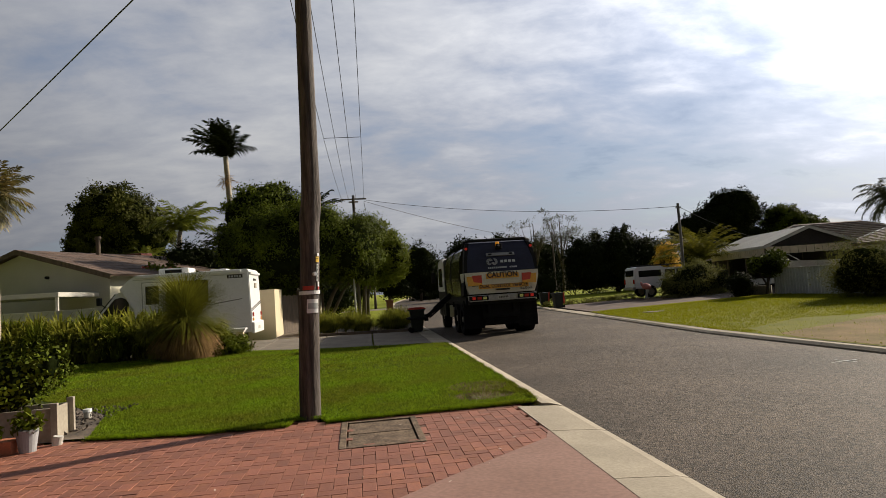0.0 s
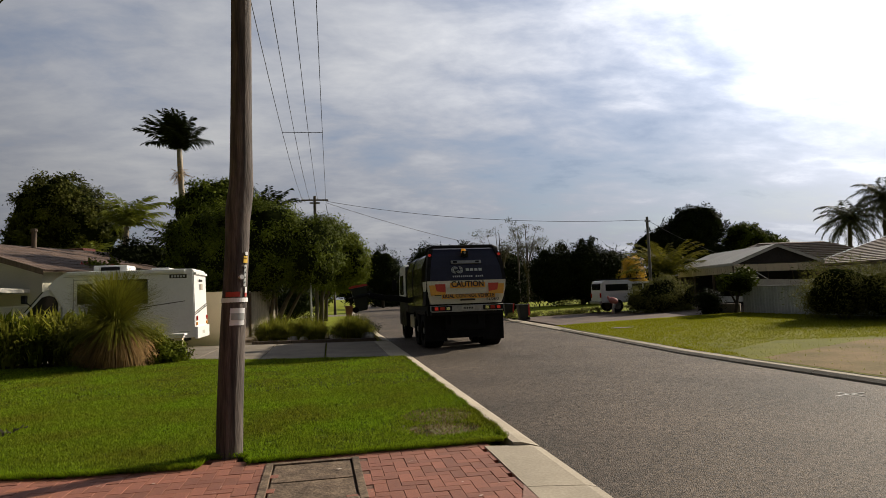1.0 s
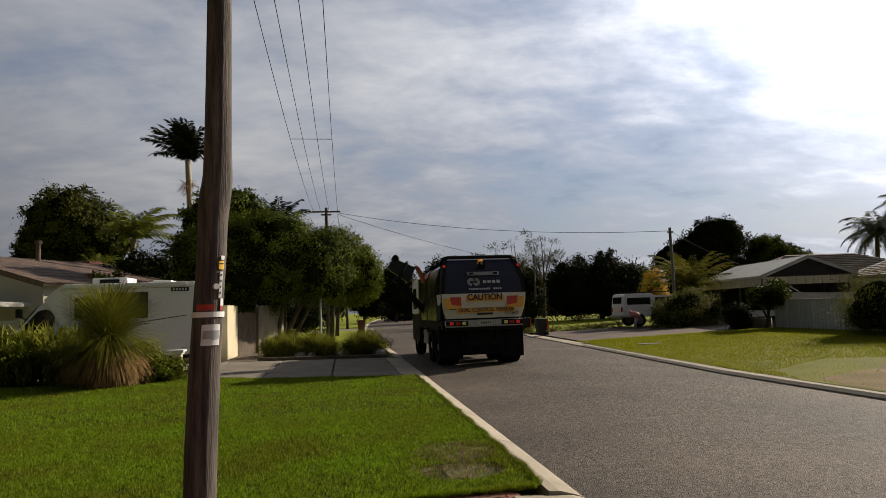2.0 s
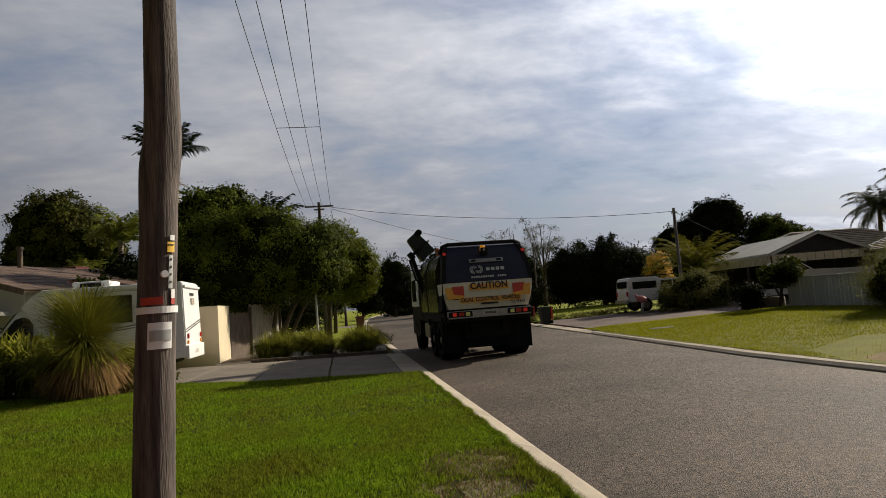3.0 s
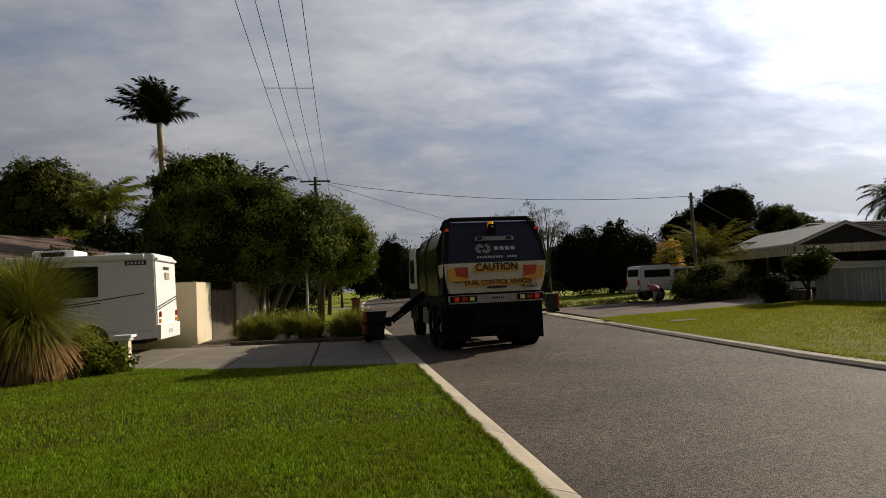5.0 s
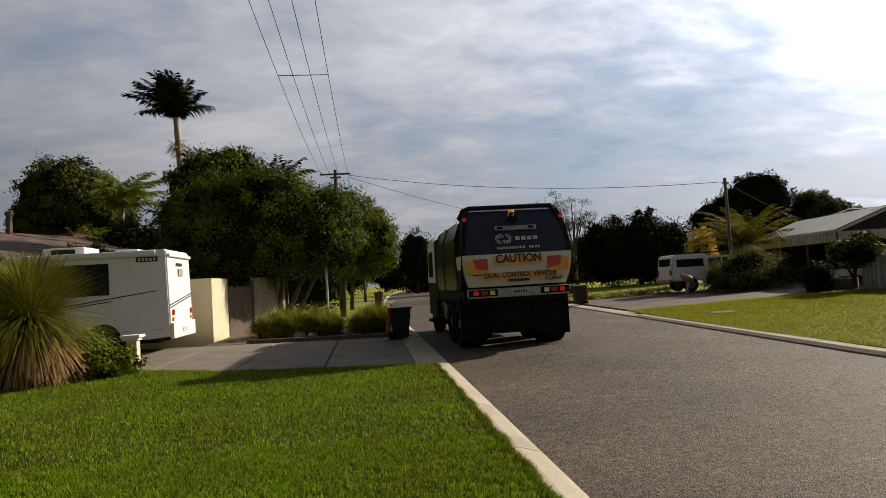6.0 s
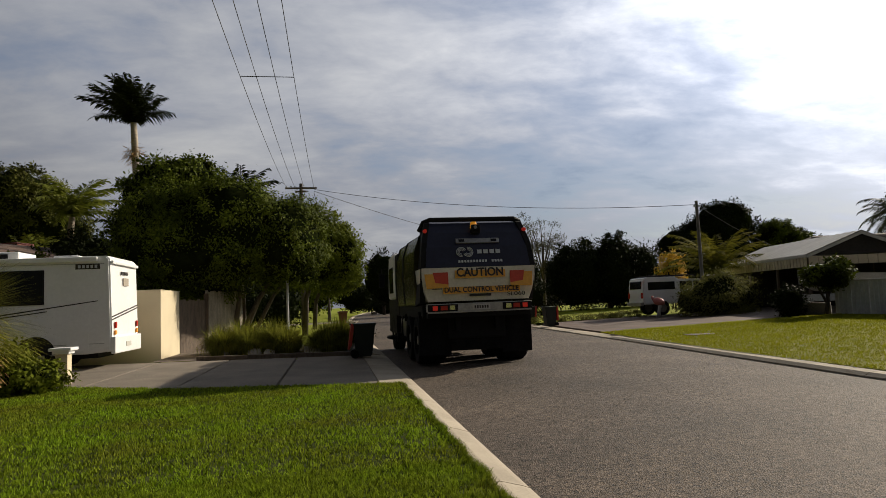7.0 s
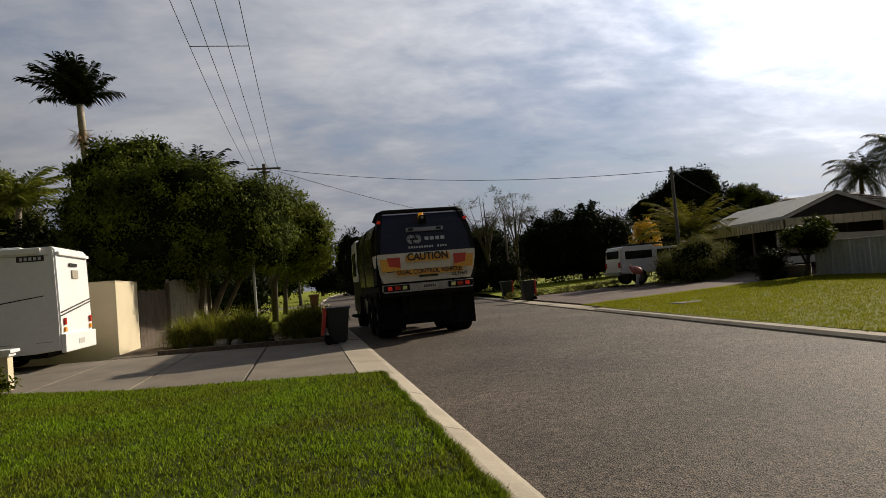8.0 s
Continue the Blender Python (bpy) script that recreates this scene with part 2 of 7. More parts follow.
M["panelwhite"] = material("dusty_white_panel", (0.76, 0.72, 0.63), 0.5, var=0.06, scale=2.2, fine=22, bump=0.02)
M["orange"] = material("orange_panel", (0.85, 0.42, 0.06), 0.5, var=0.06, scale=3, fine=20, bump=0)
M["redpanel"] = material("red_reflector_panel", (0.60, 0.065, 0.035), 0.4, var=0.06, scale=3, fine=20, bump=0)
M["ink"] = material("black_lettering", (0.025, 0.02, 0.018), 0.5, var=0.05, bump=0)
M["greyink"] = material("pale_lettering", (0.55, 0.57, 0.60), 0.5, var=0.05, bump=0)
# dark body; the olive reflection on its side is put into the colour
M["olive"] = material("olive_reflection_body", (0.050, 0.046, 0.014), 0.25, var=0.15, scale=1, fine=8, bump=0.02, color2=(0.022, 0.020, 0.010))
M["steel"] = material("dull_steel", (0.33, 0.32, 0.30), 0.45, 0.7, var=0.12, scale=4, fine=30, bump=0.05)
M["chrome"] = material("chrome", (0.7, 0.7, 0.7), 0.15, 1.0, var=0.03, bump=0)
M["binG"] = material("dark_green_plastic", (0.009, 0.016, 0.012), 0.5, var=0.1, scale=3, fine=30, bump=0.05)
M["lidR"] = material("red_plastic_lid", (0.55, 0.045, 0.03), 0.45, var=0.06, scale=3, fine=30, bump=0.03)
M["maroon"] = material("maroon_plastic", (0.16, 0.05, 0.035), 0.55, var=0.1, bump=0.03)
M["glassD"] = material("dark_window", (0.012, 0.013, 0.014), 0.12, var=0.05, bump=0, spec=0.3)
M["lampR"] = material("lit_red_lamp", (0.6, 0.03, 0.018), 0.3, var=0.02, bump=0, emit=0.15)
M["lampRd"] = material("red_lens", (0.45, 0.03, 0.02), 0.25, var=0.02, bump=0)
M["beacon"] = material("amber_beacon", (0.85, 0.33, 0.02), 0.3, var=0.02, bump=0, emit=0.25)
M["yellow"] = material("yellow_tag", (0.80, 0.50, 0.03), 0.5, var=0.05, bump=0)
M["redstrip"] = material("red_strip", (0.45, 0.04, 0.025), 0.5, var=0.08, bump=0)
M["terracotta"] = material("terracotta", (0.45, 0.16, 0.08), 0.8, var=0.1, bump=0.1)
M["wire"] = material("wire", (0.03, 0.03, 0.032), 0.6, var=0.05, bump=0)
M["stone"] = material("pale_stone", (0.50, 0.46, 0.40), 0.85, var=0.15, scale=5, fine=30, random=0.15)
M["redbox"] = material("rust_red_metal", (0.25, 0.06, 0.045), 0.7, var=0.12, bump=0.1)
M["greybin"] = material("grey_plastic", (0.35, 0.35, 0.36), 0.6, var=0.08, bump=0.05)
# darkened block: the shade on the low wall is put into its colour
M["wallgrey"] = material("shaded_block", (0.24, 0.21, 0.17), 0.9, var=0.15, scale=2, fine=30, bump=0.3)
M["greypole"] = material("silvered_timber", (0.19, 0.18, 0.165), 0.85, var=0.15, scale=4, fine=20, stretch=(4, 4, 0.4), bump=0.4)
M["palewood"] = material("silvered_board", (0.36, 0.31, 0.24), 0.85, var=0.2, scale=3, fine=20, stretch=(3, 3, 0.5), bump=0.4)
M["galv"] = material("galvanised_steel", (0.46, 0.47, 0.46), 0.5, 0.6, var=0.1, scale=3, fine=20, bump=0.05)


# ---- mesh helpers ----
def box(bm, x0, x1, y0, y1, z0, z1, bevel=0.0, mat=None):
    g = bmesh.ops.create_cube(bm, size=1.0, matrix=Matrix.Translation(((x0 + x1) / 2, (y0 + y1) / 2, (z0 + z1) / 2)) @ Matrix.Diagonal((abs(x1 - x0), abs(y1 - y0), abs(z1 - z0), 1)))
    vs = g["verts"]
    if bevel:
        es = list({e for v in vs for e in v.link_edges})
        r = bmesh.ops.bevel(bm, geom=es, offset=bevel, segments=2, affect="EDGES", profile=0.6)
        vs = list({v for v in r["verts"]} | {v for v in vs if v.is_valid})
    if mat is not None:
        bmesh.ops.transform(bm, matrix=mat, verts=vs)
    return vs


def rod(bm, p0, p1, r0, r1=None, seg=10):
    p0, p1 = Vector(p0), Vector(p1)
    d = p1 - p0
    m = Matrix.Translation((p0 + p1) / 2) @ d.to_track_quat("Z", "Y").to_matrix().to_4x4()
    return bmesh.ops.create_cone(bm, cap_ends=True, segments=seg, radius1=r0, radius2=r0 if r1 is None else r1, depth=d.length, matrix=m)["verts"]


def tube(bm, pts, radii, seg=10):
    rings = []
    for k, p in enumerate(pts):
        a = Vector(pts[max(k - 1, 0)])
        c = Vector(pts[min(k + 1, len(pts) - 1)])
        q = (c - a).to_track_quat("Z", "Y")
        r = radii[k] if isinstance(radii, (list, tuple)) else radii
        rings.append([bm.verts.new(Vector(p) + q @ Vector((r * math.cos(2 * math.pi * s / seg), r * math.sin(2 * math.pi * s / seg), 0))) for s in range(seg)])
    for a, c in zip(rings, rings[1:]):
        for s in range(seg):
            bm.faces.new((a[s], a[(s + 1) % seg], c[(s + 1) % seg], c[s]))
    bm.faces.new(list(reversed(rings[0])))
    bm.faces.new(rings[-1])


def prism(bm, profile, axis, a, b):
    """A closed profile pushed along an axis from a to b. axis x: profile is (y, z); y: (x, z); z: (x, y)."""
    def at(p, v):
        return {"x": (v, p[0], p[1]), "y": (p[0], v, p[1]), "z": (p[0], p[1], v)}[axis]
    A, B = [bm.verts.new(at(p, a)) for p in profile], [bm.verts.new(at(p, b)) for p in profile]
    n = len(profile)
    for k in range(n):
        bm.faces.new((A[k], A[(k + 1) % n], B[(k + 1) % n], B[k]))
    bm.faces.new(list(reversed(A)))
    bm.faces.new(B)
    bmesh.ops.recalc_face_normals(bm, faces=bm.faces)
    return A + B


def part(name, bm, mat, parent=None, label="", at=None, kind="", smooth=False):
    """Links a bmesh as one mesh object under a thing or a part."""
    me = bpy.data.meshes.new(name)
    bm.normal_update()
    bm.to_mesh(me)
    bm.free()
    me.materials.append(M[mat] if isinstance(mat, str) else mat)
    if smooth:
        for p in me.polygons:
            p.use_smooth = True
    ob = new(name, me)
    if parent is not None:
        ob.parent = parent
    if at is not None:
        ob.matrix_basis = at
    return tagged(ob, label=label, kind=kind)


def thing(name, label, category, at=None, group="", kind=""):
    ob = new(name)
    ob.empty_display_size = 0.1
    if at is not None:
        ob.matrix_basis = at
    return tagged(ob, label, category, group, kind)


def raw(name, verts, faces, mat, parent=None, label="", kind=""):
    me = bpy.data.meshes.new(name)
    me.from_pydata(verts, [], faces)
    me.materials.append(M[mat])
    ob = new(name, me)
    if parent is not None:
        ob.parent = parent
    return tagged(ob, label=label, kind=kind)


def quads(name, V, mat, parent=None, label="", kind=""):
    """V: an array of (n, 4, 3) corners, each a face of its own."""
    n = len(V)
    me = bpy.data.meshes.new(name)
    me.vertices.add(4 * n)
    me.vertices.foreach_set("co", np.ascontiguousarray(V, dtype=np.float32).ravel())
    me.loops.add(4 * n)
    me.loops.foreach_set("vertex_index", np.arange(4 * n, dtype=np.int32))
    me.polygons.add(n)
    me.polygons.foreach_set("loop_start", np.arange(0, 4 * n, 4, dtype=np.int32))
    me.update(calc_edges=True)
    me.materials.append(M[mat])
    ob = new(name, me)
    if parent is not None:
        ob.parent = parent
    return tagged(ob, label=label, kind=kind)


def unit(v):
    return v / np.maximum(np.linalg.norm(v, axis=-1, keepdims=True), 1e-9)


def leaves(rng, P, out, size, slim=0.45, droop=0.2):
    """Leaf blades at the points P that look along out, of about that size."""
    n = len(P)
    face = unit(out + rng.normal(0, 0.33, (n, 3)))
    d = rng.normal(0, 1, (n, 3)) + np.array([0, 0, -2.0 * droop])
    d = unit(d - face * (d * face).sum(1, keepdims=True) + 0.35 * face)
    s = unit(np.cross(d, face))
    L = size * rng.uniform(0.6, 1.3, (n, 1))
    w = L * slim * 0.5
    return np.stack([P, P + d * L * 0.5 + s * w, P + d * L, P + d * L * 0.5 - s * w], 1)


def crown(seed, blobs, clumps, per, size, slim=0.45, spread=0.34, droop=0.2, fill=0.25):
    """Leaves in clumps over the skin of ellipsoids (x, y, z, rx, ry, rz), with some inside."""
    rng = np.random.default_rng(seed)
    vol = np.array([b[3] * b[4] + b[3] * b[5] + b[4] * b[5] for b in blobs])
    out = []
    for b, share in zip(blobs, vol / vol.sum()):
        k = max(4, int(clumps * share))
        u = unit(rng.normal(0, 1, (k, 3)))
        r = np.where(rng.random((k, 1)) < fill, rng.uniform(0.35, 0.8, (k, 1)), rng.uniform(0.84, 1.06, (k, 1)))
        R = np.array(b[3:6])
        C = np.array(b[:3]) + u * r * R
        sp = spread * (R.prod() ** (1 / 3)) * rng.uniform(0.6, 1.25, (k, 1, 1))
        off = rng.normal(0, 1, (k, per, 3)) * sp * np.array([1, 1, 0.8]) * 0.5
        P = (C[:, None] + off).reshape(-1, 3)
        o = unit(np.repeat(u / R, per, 0) * R.mean() + 0.5 * unit(off.reshape(-1, 3)))
        out.append(leaves(rng, P, o, size, slim, droop))
    return np.concatenate(out)


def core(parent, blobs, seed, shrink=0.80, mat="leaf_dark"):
    """The dense inside of a crown: lumpy bodies under the outer leaves, with shade painted into their colour."""
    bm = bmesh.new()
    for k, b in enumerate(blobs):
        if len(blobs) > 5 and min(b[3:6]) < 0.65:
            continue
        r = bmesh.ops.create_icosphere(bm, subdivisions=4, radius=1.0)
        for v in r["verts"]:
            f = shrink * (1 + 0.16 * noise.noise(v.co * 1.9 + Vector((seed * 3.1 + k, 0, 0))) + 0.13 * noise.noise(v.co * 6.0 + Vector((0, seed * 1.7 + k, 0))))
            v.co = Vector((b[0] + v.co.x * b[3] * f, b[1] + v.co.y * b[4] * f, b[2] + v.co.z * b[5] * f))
    return part("inner_foliage", bm, mat, parent, "solid dark bodies coloured as inner shade", smooth=True)


# ---- the ground ----
def kx_left(y):
    return 2.26 + (0.0006 * (y - 45) ** 2 if y > 45 else 0.0)


RIGHT = [(-25, 8.55), (11, 8.5), (16, 8.45), (20, 8.8), (27.5, 9.45), (37, 10.2), (46, 11.0), (60, 12.0), (90, 14.0), (170, 22.0)]


def kx_right(y):
    return float(np.interp(y, [a for a, _ in RIGHT], [b for _, b in RIGHT]))


def sheet(name, pts, z, mat, label="", kind="structure"):
    bm = bmesh.new()
    vs = [bm.verts.new((x, y, z)) for x, y in pts]
    f = bm.faces.new(vs)
    bmesh.ops.recalc_face_normals(bm, faces=[f])
    bmesh.ops.triangulate(bm, faces=bm.faces)
    ob = part(name, bm, mat)
    for p in ob.data.polygons:
        if p.normal.z < 0:
            p.flip()
    return tagged(ob, label, "ground", kind=kind)


def slab(name, pts, z0, z1, mat, parent=None, label=""):
    bm = bmesh.new()
    prism(bm, pts, "z", z0, z1)
    return part(name, bm, mat, parent, label)


def make_ground():
    bm = bmesh.new()
    n = 24
    vs = [[bm.verts.new((-600 + 1200 * i / n, -300 + 1500 * j / n, -0.06)) for i in range(n + 1)] for j in range(n + 1)]
    for j in range(n):
        for i in range(n):
            bm.faces.new((vs[j][i], vs[j][i + 1], vs[j + 1][i + 1], vs[j + 1][i]))
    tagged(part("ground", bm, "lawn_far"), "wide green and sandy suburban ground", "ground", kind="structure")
    ys = [-25, -10, 0, 5, 10, 14, 20, 27.5, 37, 46, 55, 65, 80, 100, 130, 170]
    bm = bmesh.new()
    cols = []
    for y in ys:
        a, b = kx_left(y), kx_right(y)
        cols.append([bm.verts.new((a + (b - a) * k / 6, y, 0.05 * (1 - (k / 3 - 1) ** 2))) for k in range(7)])
    for a, b in zip(cols, cols[1:]):
        for k in range(6):
            bm.faces.new((a[k], a[k + 1], b[k + 1], b[k]))
    tagged(part("road", bm, "asphalt", smooth=True), "grey-brown worn asphalt suburban road", "road", kind="structure")


def make_kerbs():
    left = thing("kerb_left", "pale concrete kerb with joints along the lawn", "kerb", kind="structure")
    y = -10.0
    marks = [-10, -6, -2, 0.6, 2.2, 3.4, 5.07, 6.80, 8.27, 10.55, 12.52, 14.6, 16.6, 18.3, 20.3, 22.2, 23.7, 25.2, 27, 30, 32, 34, 36, 38, 40, 42, 45, 48, 52, 56, 60, 66, 72, 80, 90, 100, 115, 130, 150, 170]
    for a, b in zip(marks, marks[1:]):
        m = (a + b) / 2
        flat = m < 8.4 or 18.3 < m < 25.2
        bm = bmesh.new()
        w = 0.60 if flat else 0.295
        xa, xb = kx_left(a), kx_left(b)
        prof = [(0, -0.04), (0, 0.02), (-0.10, 0.045), (-w, 0.075), (-w, -0.04)] if flat else [(0, -0.04), (0, 0.02), (-0.05, 0.04), (-0.20, 0.082), (-w, 0.088), (-w, -0.04)]
        A = [bm.verts.new((xa + p[0], a + 0.006, p[1])) for p in prof]
        B = [bm.verts.new((xb + p[0], b - 0.006, p[1])) for p in prof]
        k = len(prof)
        for i in range(k):
            bm.faces.new((A[i], A[(i + 1) % k], B[(i + 1) % k], B[i]))
        bm.faces.new(list(reversed(A))), bm.faces.new(B)
        bmesh.ops.recalc_face_normals(bm, faces=bm.faces)
        part("kerb_stone", bm, "kerb", left)
    right = thing("kerb_right", "pale concrete kerb along the far lawn", "kerb", kind="structure")
    ys = [-10 + 2.2 * k for k in range(30)] + [58, 62, 68, 75, 85, 100, 120, 145, 170]
    for a, b in zip(ys, ys[1:]):
        m = (a + b) / 2
        low = 28.5 < m < 39
        bm = bmesh.new()
        h = 0.05 if low else 0.075
        prof = [(0, -0.04), (0, 0.03), (0.09, h), (0.30 if not low else 0.5, h + 0.01), (0.30 if not low else 0.5, -0.04)]
        A = [bm.verts.new((kx_right(a) + p[0], a + 0.006, p[1])) for p in prof]
        B = [bm.verts.new((kx_right(b) + p[0], b - 0.006, p[1])) for p in prof]
        k = len(prof)
        for i in range(k):
            bm.faces.new((A[i], A[(i + 1) % k], B[(i + 1) % k], B[i]))
        bm.faces.new(list(reversed(A))), bm.faces.new(B)
        bmesh.ops.recalc_face_normals(bm, faces=bm.faces)
        part("kerb_stone", bm, "kerb", right)


def rise(x):
    """The far side climbs gently away from its kerb."""
    return 0.25 * min(max((x - 9.2) / 9.8, 0.0), 1.0)


def make_lawns():
    sheet("lawn_left", [(1.96, 8.52), (1.96, 18.6), (-1.8, 19.75), (-3.9, 21.0), (-5.2, 20.3), (-13, 22), (-13, 13), (-5.2, 11.8), (-3.95, 10.3), (-3.5, 8.54), (-2.2, 8.32), (-1.14, 8.30), (-1.10, 8.60), (-0.70, 8.60), (-0.66, 8.34), (0.2, 8.42)], 0.085, "lawn", "mown green lawn with dry patches")
    rng = random.Random(8)
    for cx, cy, r in ((1.42, 9.15, 0.36), (1.5, 9.95, 0.42), (0.95, 9.35, 0.22), (1.2, 10.6, 0.2)):
        pts = [(cx + r * 0.9 * rng.uniform(0.6, 1.1) * math.cos(a), cy + r * rng.uniform(0.6, 1.15) * math.sin(a)) for a in np.linspace(0, 6.0, 15)]
        sheet("bare_patch", pts, 0.0895, "barepatch", "bare brown patch worn into the lawn")
    near = sheet("lawn_right", [(kx_right(y) + 0.25, y) for y in (-10, 5, 14, 20, 26)] + [(9.9, 28.4), (11, 29.8), (19.0, 29.8), (19.0, -10)], 0.09, "lawn_sun", "green lawn across the road in a sun-brightened colour")
    yard = sheet("yard_right", [(19.0, -10), (19.0, 29.8), (17.5, 35.5), (14.5, 40.5), (21, 46), (46, 46), (46, -10)], 0.075, "soil", "bare shaded yard behind the fence")
    for v in [*near.data.vertices, *yard.data.vertices]:
        v.co.z += rise(v.co.x)
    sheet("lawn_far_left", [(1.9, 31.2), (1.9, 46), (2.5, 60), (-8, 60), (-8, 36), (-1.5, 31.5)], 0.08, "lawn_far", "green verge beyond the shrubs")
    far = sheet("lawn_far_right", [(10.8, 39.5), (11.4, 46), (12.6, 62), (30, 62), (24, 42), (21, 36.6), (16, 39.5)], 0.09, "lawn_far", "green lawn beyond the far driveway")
    for v in far.data.vertices:
        v.co.z += rise(v.co.x) + 0.02 * max(0.0, v.co.y - 39.5)
    verge = sheet("dry_verge", [(8.82, -8), (8.82, 13.0), (9.4, 15.6), (11.5, 16.9), (13.5, 16.0), (16, 14.6), (19, 13), (19, -8)], 0.096, "dry", "dry sandy verge grass", kind="structure")
    for v in verge.data.vertices:
        v.co.z += rise(v.co.x)


def make_driveways():
    d = thing("driveway_left", "grey concrete driveway slabs with joints", "driveway", kind="structure")
    rows = [(1.64, 0.0), (-0.05, -1.75), (-1.80, -3.6), (-3.65, -6.0), (-6.05, -9.0), (-9.05, -13.0)]
    for a, b in rows:
        na, nb = 18.5 - 0.34 * (a - 1.6), 18.5 - 0.34 * (b - 1.6)
        fa, fb = 25.15 - 0.24 * (a - 1.6), 25.15 - 0.24 * (b - 1.6)
        slab("slab", [(a, na), (a, fa), (b, min(fb, 28.2)), (b, min(nb, 22.8))], -0.03, 0.075, "concrete", d)
    e = thing("driveway_right", "pinkish grey driveway across the road", "driveway", kind="structure")
    slab("slab", [(10.2, 29.0), (10.95, 38.6), (14.5, 40.5), (17.5, 35.5), (19.0, 30.2), (11.2, 29.9)], -0.03, 0.07, "paving_far", e)
    for v in e.children[0].data.vertices:
        v.co.z += rise(v.co.x) if v.co.z > 0 else 0.0
    f = thing("driveway_far", "pale driveway strip further along", "driveway", kind="structure")
    slab("slab", [(2.6, 60), (3.1, 66), (-10, 66), (-10, 60)], -0.03, 0.085, "concrete", f)


def make_pavers():
    base = sheet("brick_forecourt", [(1.68, 8.48), (0.2, 8.40), (-0.68, 8.33), (-0.72, 8.60), (-1.08, 8.60), (-1.12, 8.29), (-2.2, 8.31), (-3.5, 8.53), (-9.0, 9.25), (-9.0, -6), (1.68, -6)], 0.03, "sand", "red brick paved driveway crossing")
    tagged(base, category="paving")
    slab("concrete_apron", [(1.66, 6.90), (1.55, 6.55), (0.65, 5.74), (0.12, 5.22), (-0.8, 4.35), (-2.4, 3.2), (-3.0, -5), (1.66, -5)], 0.0, 0.072, "pinkcon")
    ap = bpy.data.objects["concrete_apron"]
    tagged(ap, "worn pink concrete apron with hairline joints", "paving", kind="structure")
    L, W, gap = 0.230, 0.115, 0.004
    bm = bmesh.new()
    box(bm, gap / 2, L - gap / 2, gap / 2, W - gap / 2, -0.05, 0.0)
    top = [e for e in bm.edges if all(v.co.z > -0.001 for v in e.verts)]
    bmesh.ops.bevel(bm, geom=top, offset=0.0025, segments=1, affect="EDGES")
    me = bpy.data.meshes.new("brick")
    bm.to_mesh(me)
    bm.free()
    me.materials.append(M["brick"])

    def edge(x):
        return float(np.interp(x, [-9, -3.5, -2.2, -1.12, -1.09, -0.71, -0.68, 0.2, 1.68], [9.25, 8.53, 8.31, 8.29, 8.58, 8.58, 8.33, 8.40, 8.46])) - 0.02

    def apron(x, y):
        if x < -2.4:
            return -9.0 if x < -2.4 - 0.07 * (3.2 - y) - 0.06 else 9.0
        return float(np.interp(x, [-2.4, -0.8, 0.12, 0.65, 1.55, 1.66], [3.2, 4.35, 5.22, 5.74, 6.55, 6.90])) + 0.02

    rng = random.Random(4)
    near, far = [], []
    for i in range(-60, 60):
        for j in range(-60, 90):
            # herringbone: one brick along x and one along y for each step of the diagonal
            for turn in (0, 1):
                x, y = (i * 4 + j) * W, j * W
                if turn:
                    x, y = x + L + W, y - W
                cx, cy = (x - W / 2, y + L / 2) if turn else (x + L / 2, y + W / 2)
                if not (-8.9 < cx < 1.68 and -5.8 < cy < 9.6) or cy > edge(cx) + 0.05 or cy < apron(cx, cy) - 0.17:
                    continue
                if -0.455 < cx < 0.365 and 6.92 < cy < 8.18:
                    continue
                m = Matrix.Translation((x, y, 0.067 + rng.uniform(-0.0015, 0.002))) @ Euler((rng.uniform(-0.006, 0.006), rng.uniform(-0.006, 0.006), rng.uniform(-0.008, 0.008) + (math.pi / 2 if turn else 0))).to_matrix().to_4x4()
                (near if (cy > 5.4 and -2.2 < cx) else far).append(m)
    near.sort(key=lambda m: (m.translation.y < 6.4, m.translation.x < -1.2))
    for m in near[:300]:
        ob = new("brick", me)
        ob.parent = base
        ob.matrix_basis = m
    verts, faces = [], []
    v0 = [tuple(v.co) for v in me.vertices]
    f0 = [tuple(p.vertices) for p in me.polygons]
    for m in near[300:] + far:
        k = len(verts)
        verts += [tuple(m @ Vector(c)) for c in v0]
        faces += [tuple(k + q for q in f) for f in f0]
    raw("brick_field", verts, faces, "brick_many", base, kind="stuff")


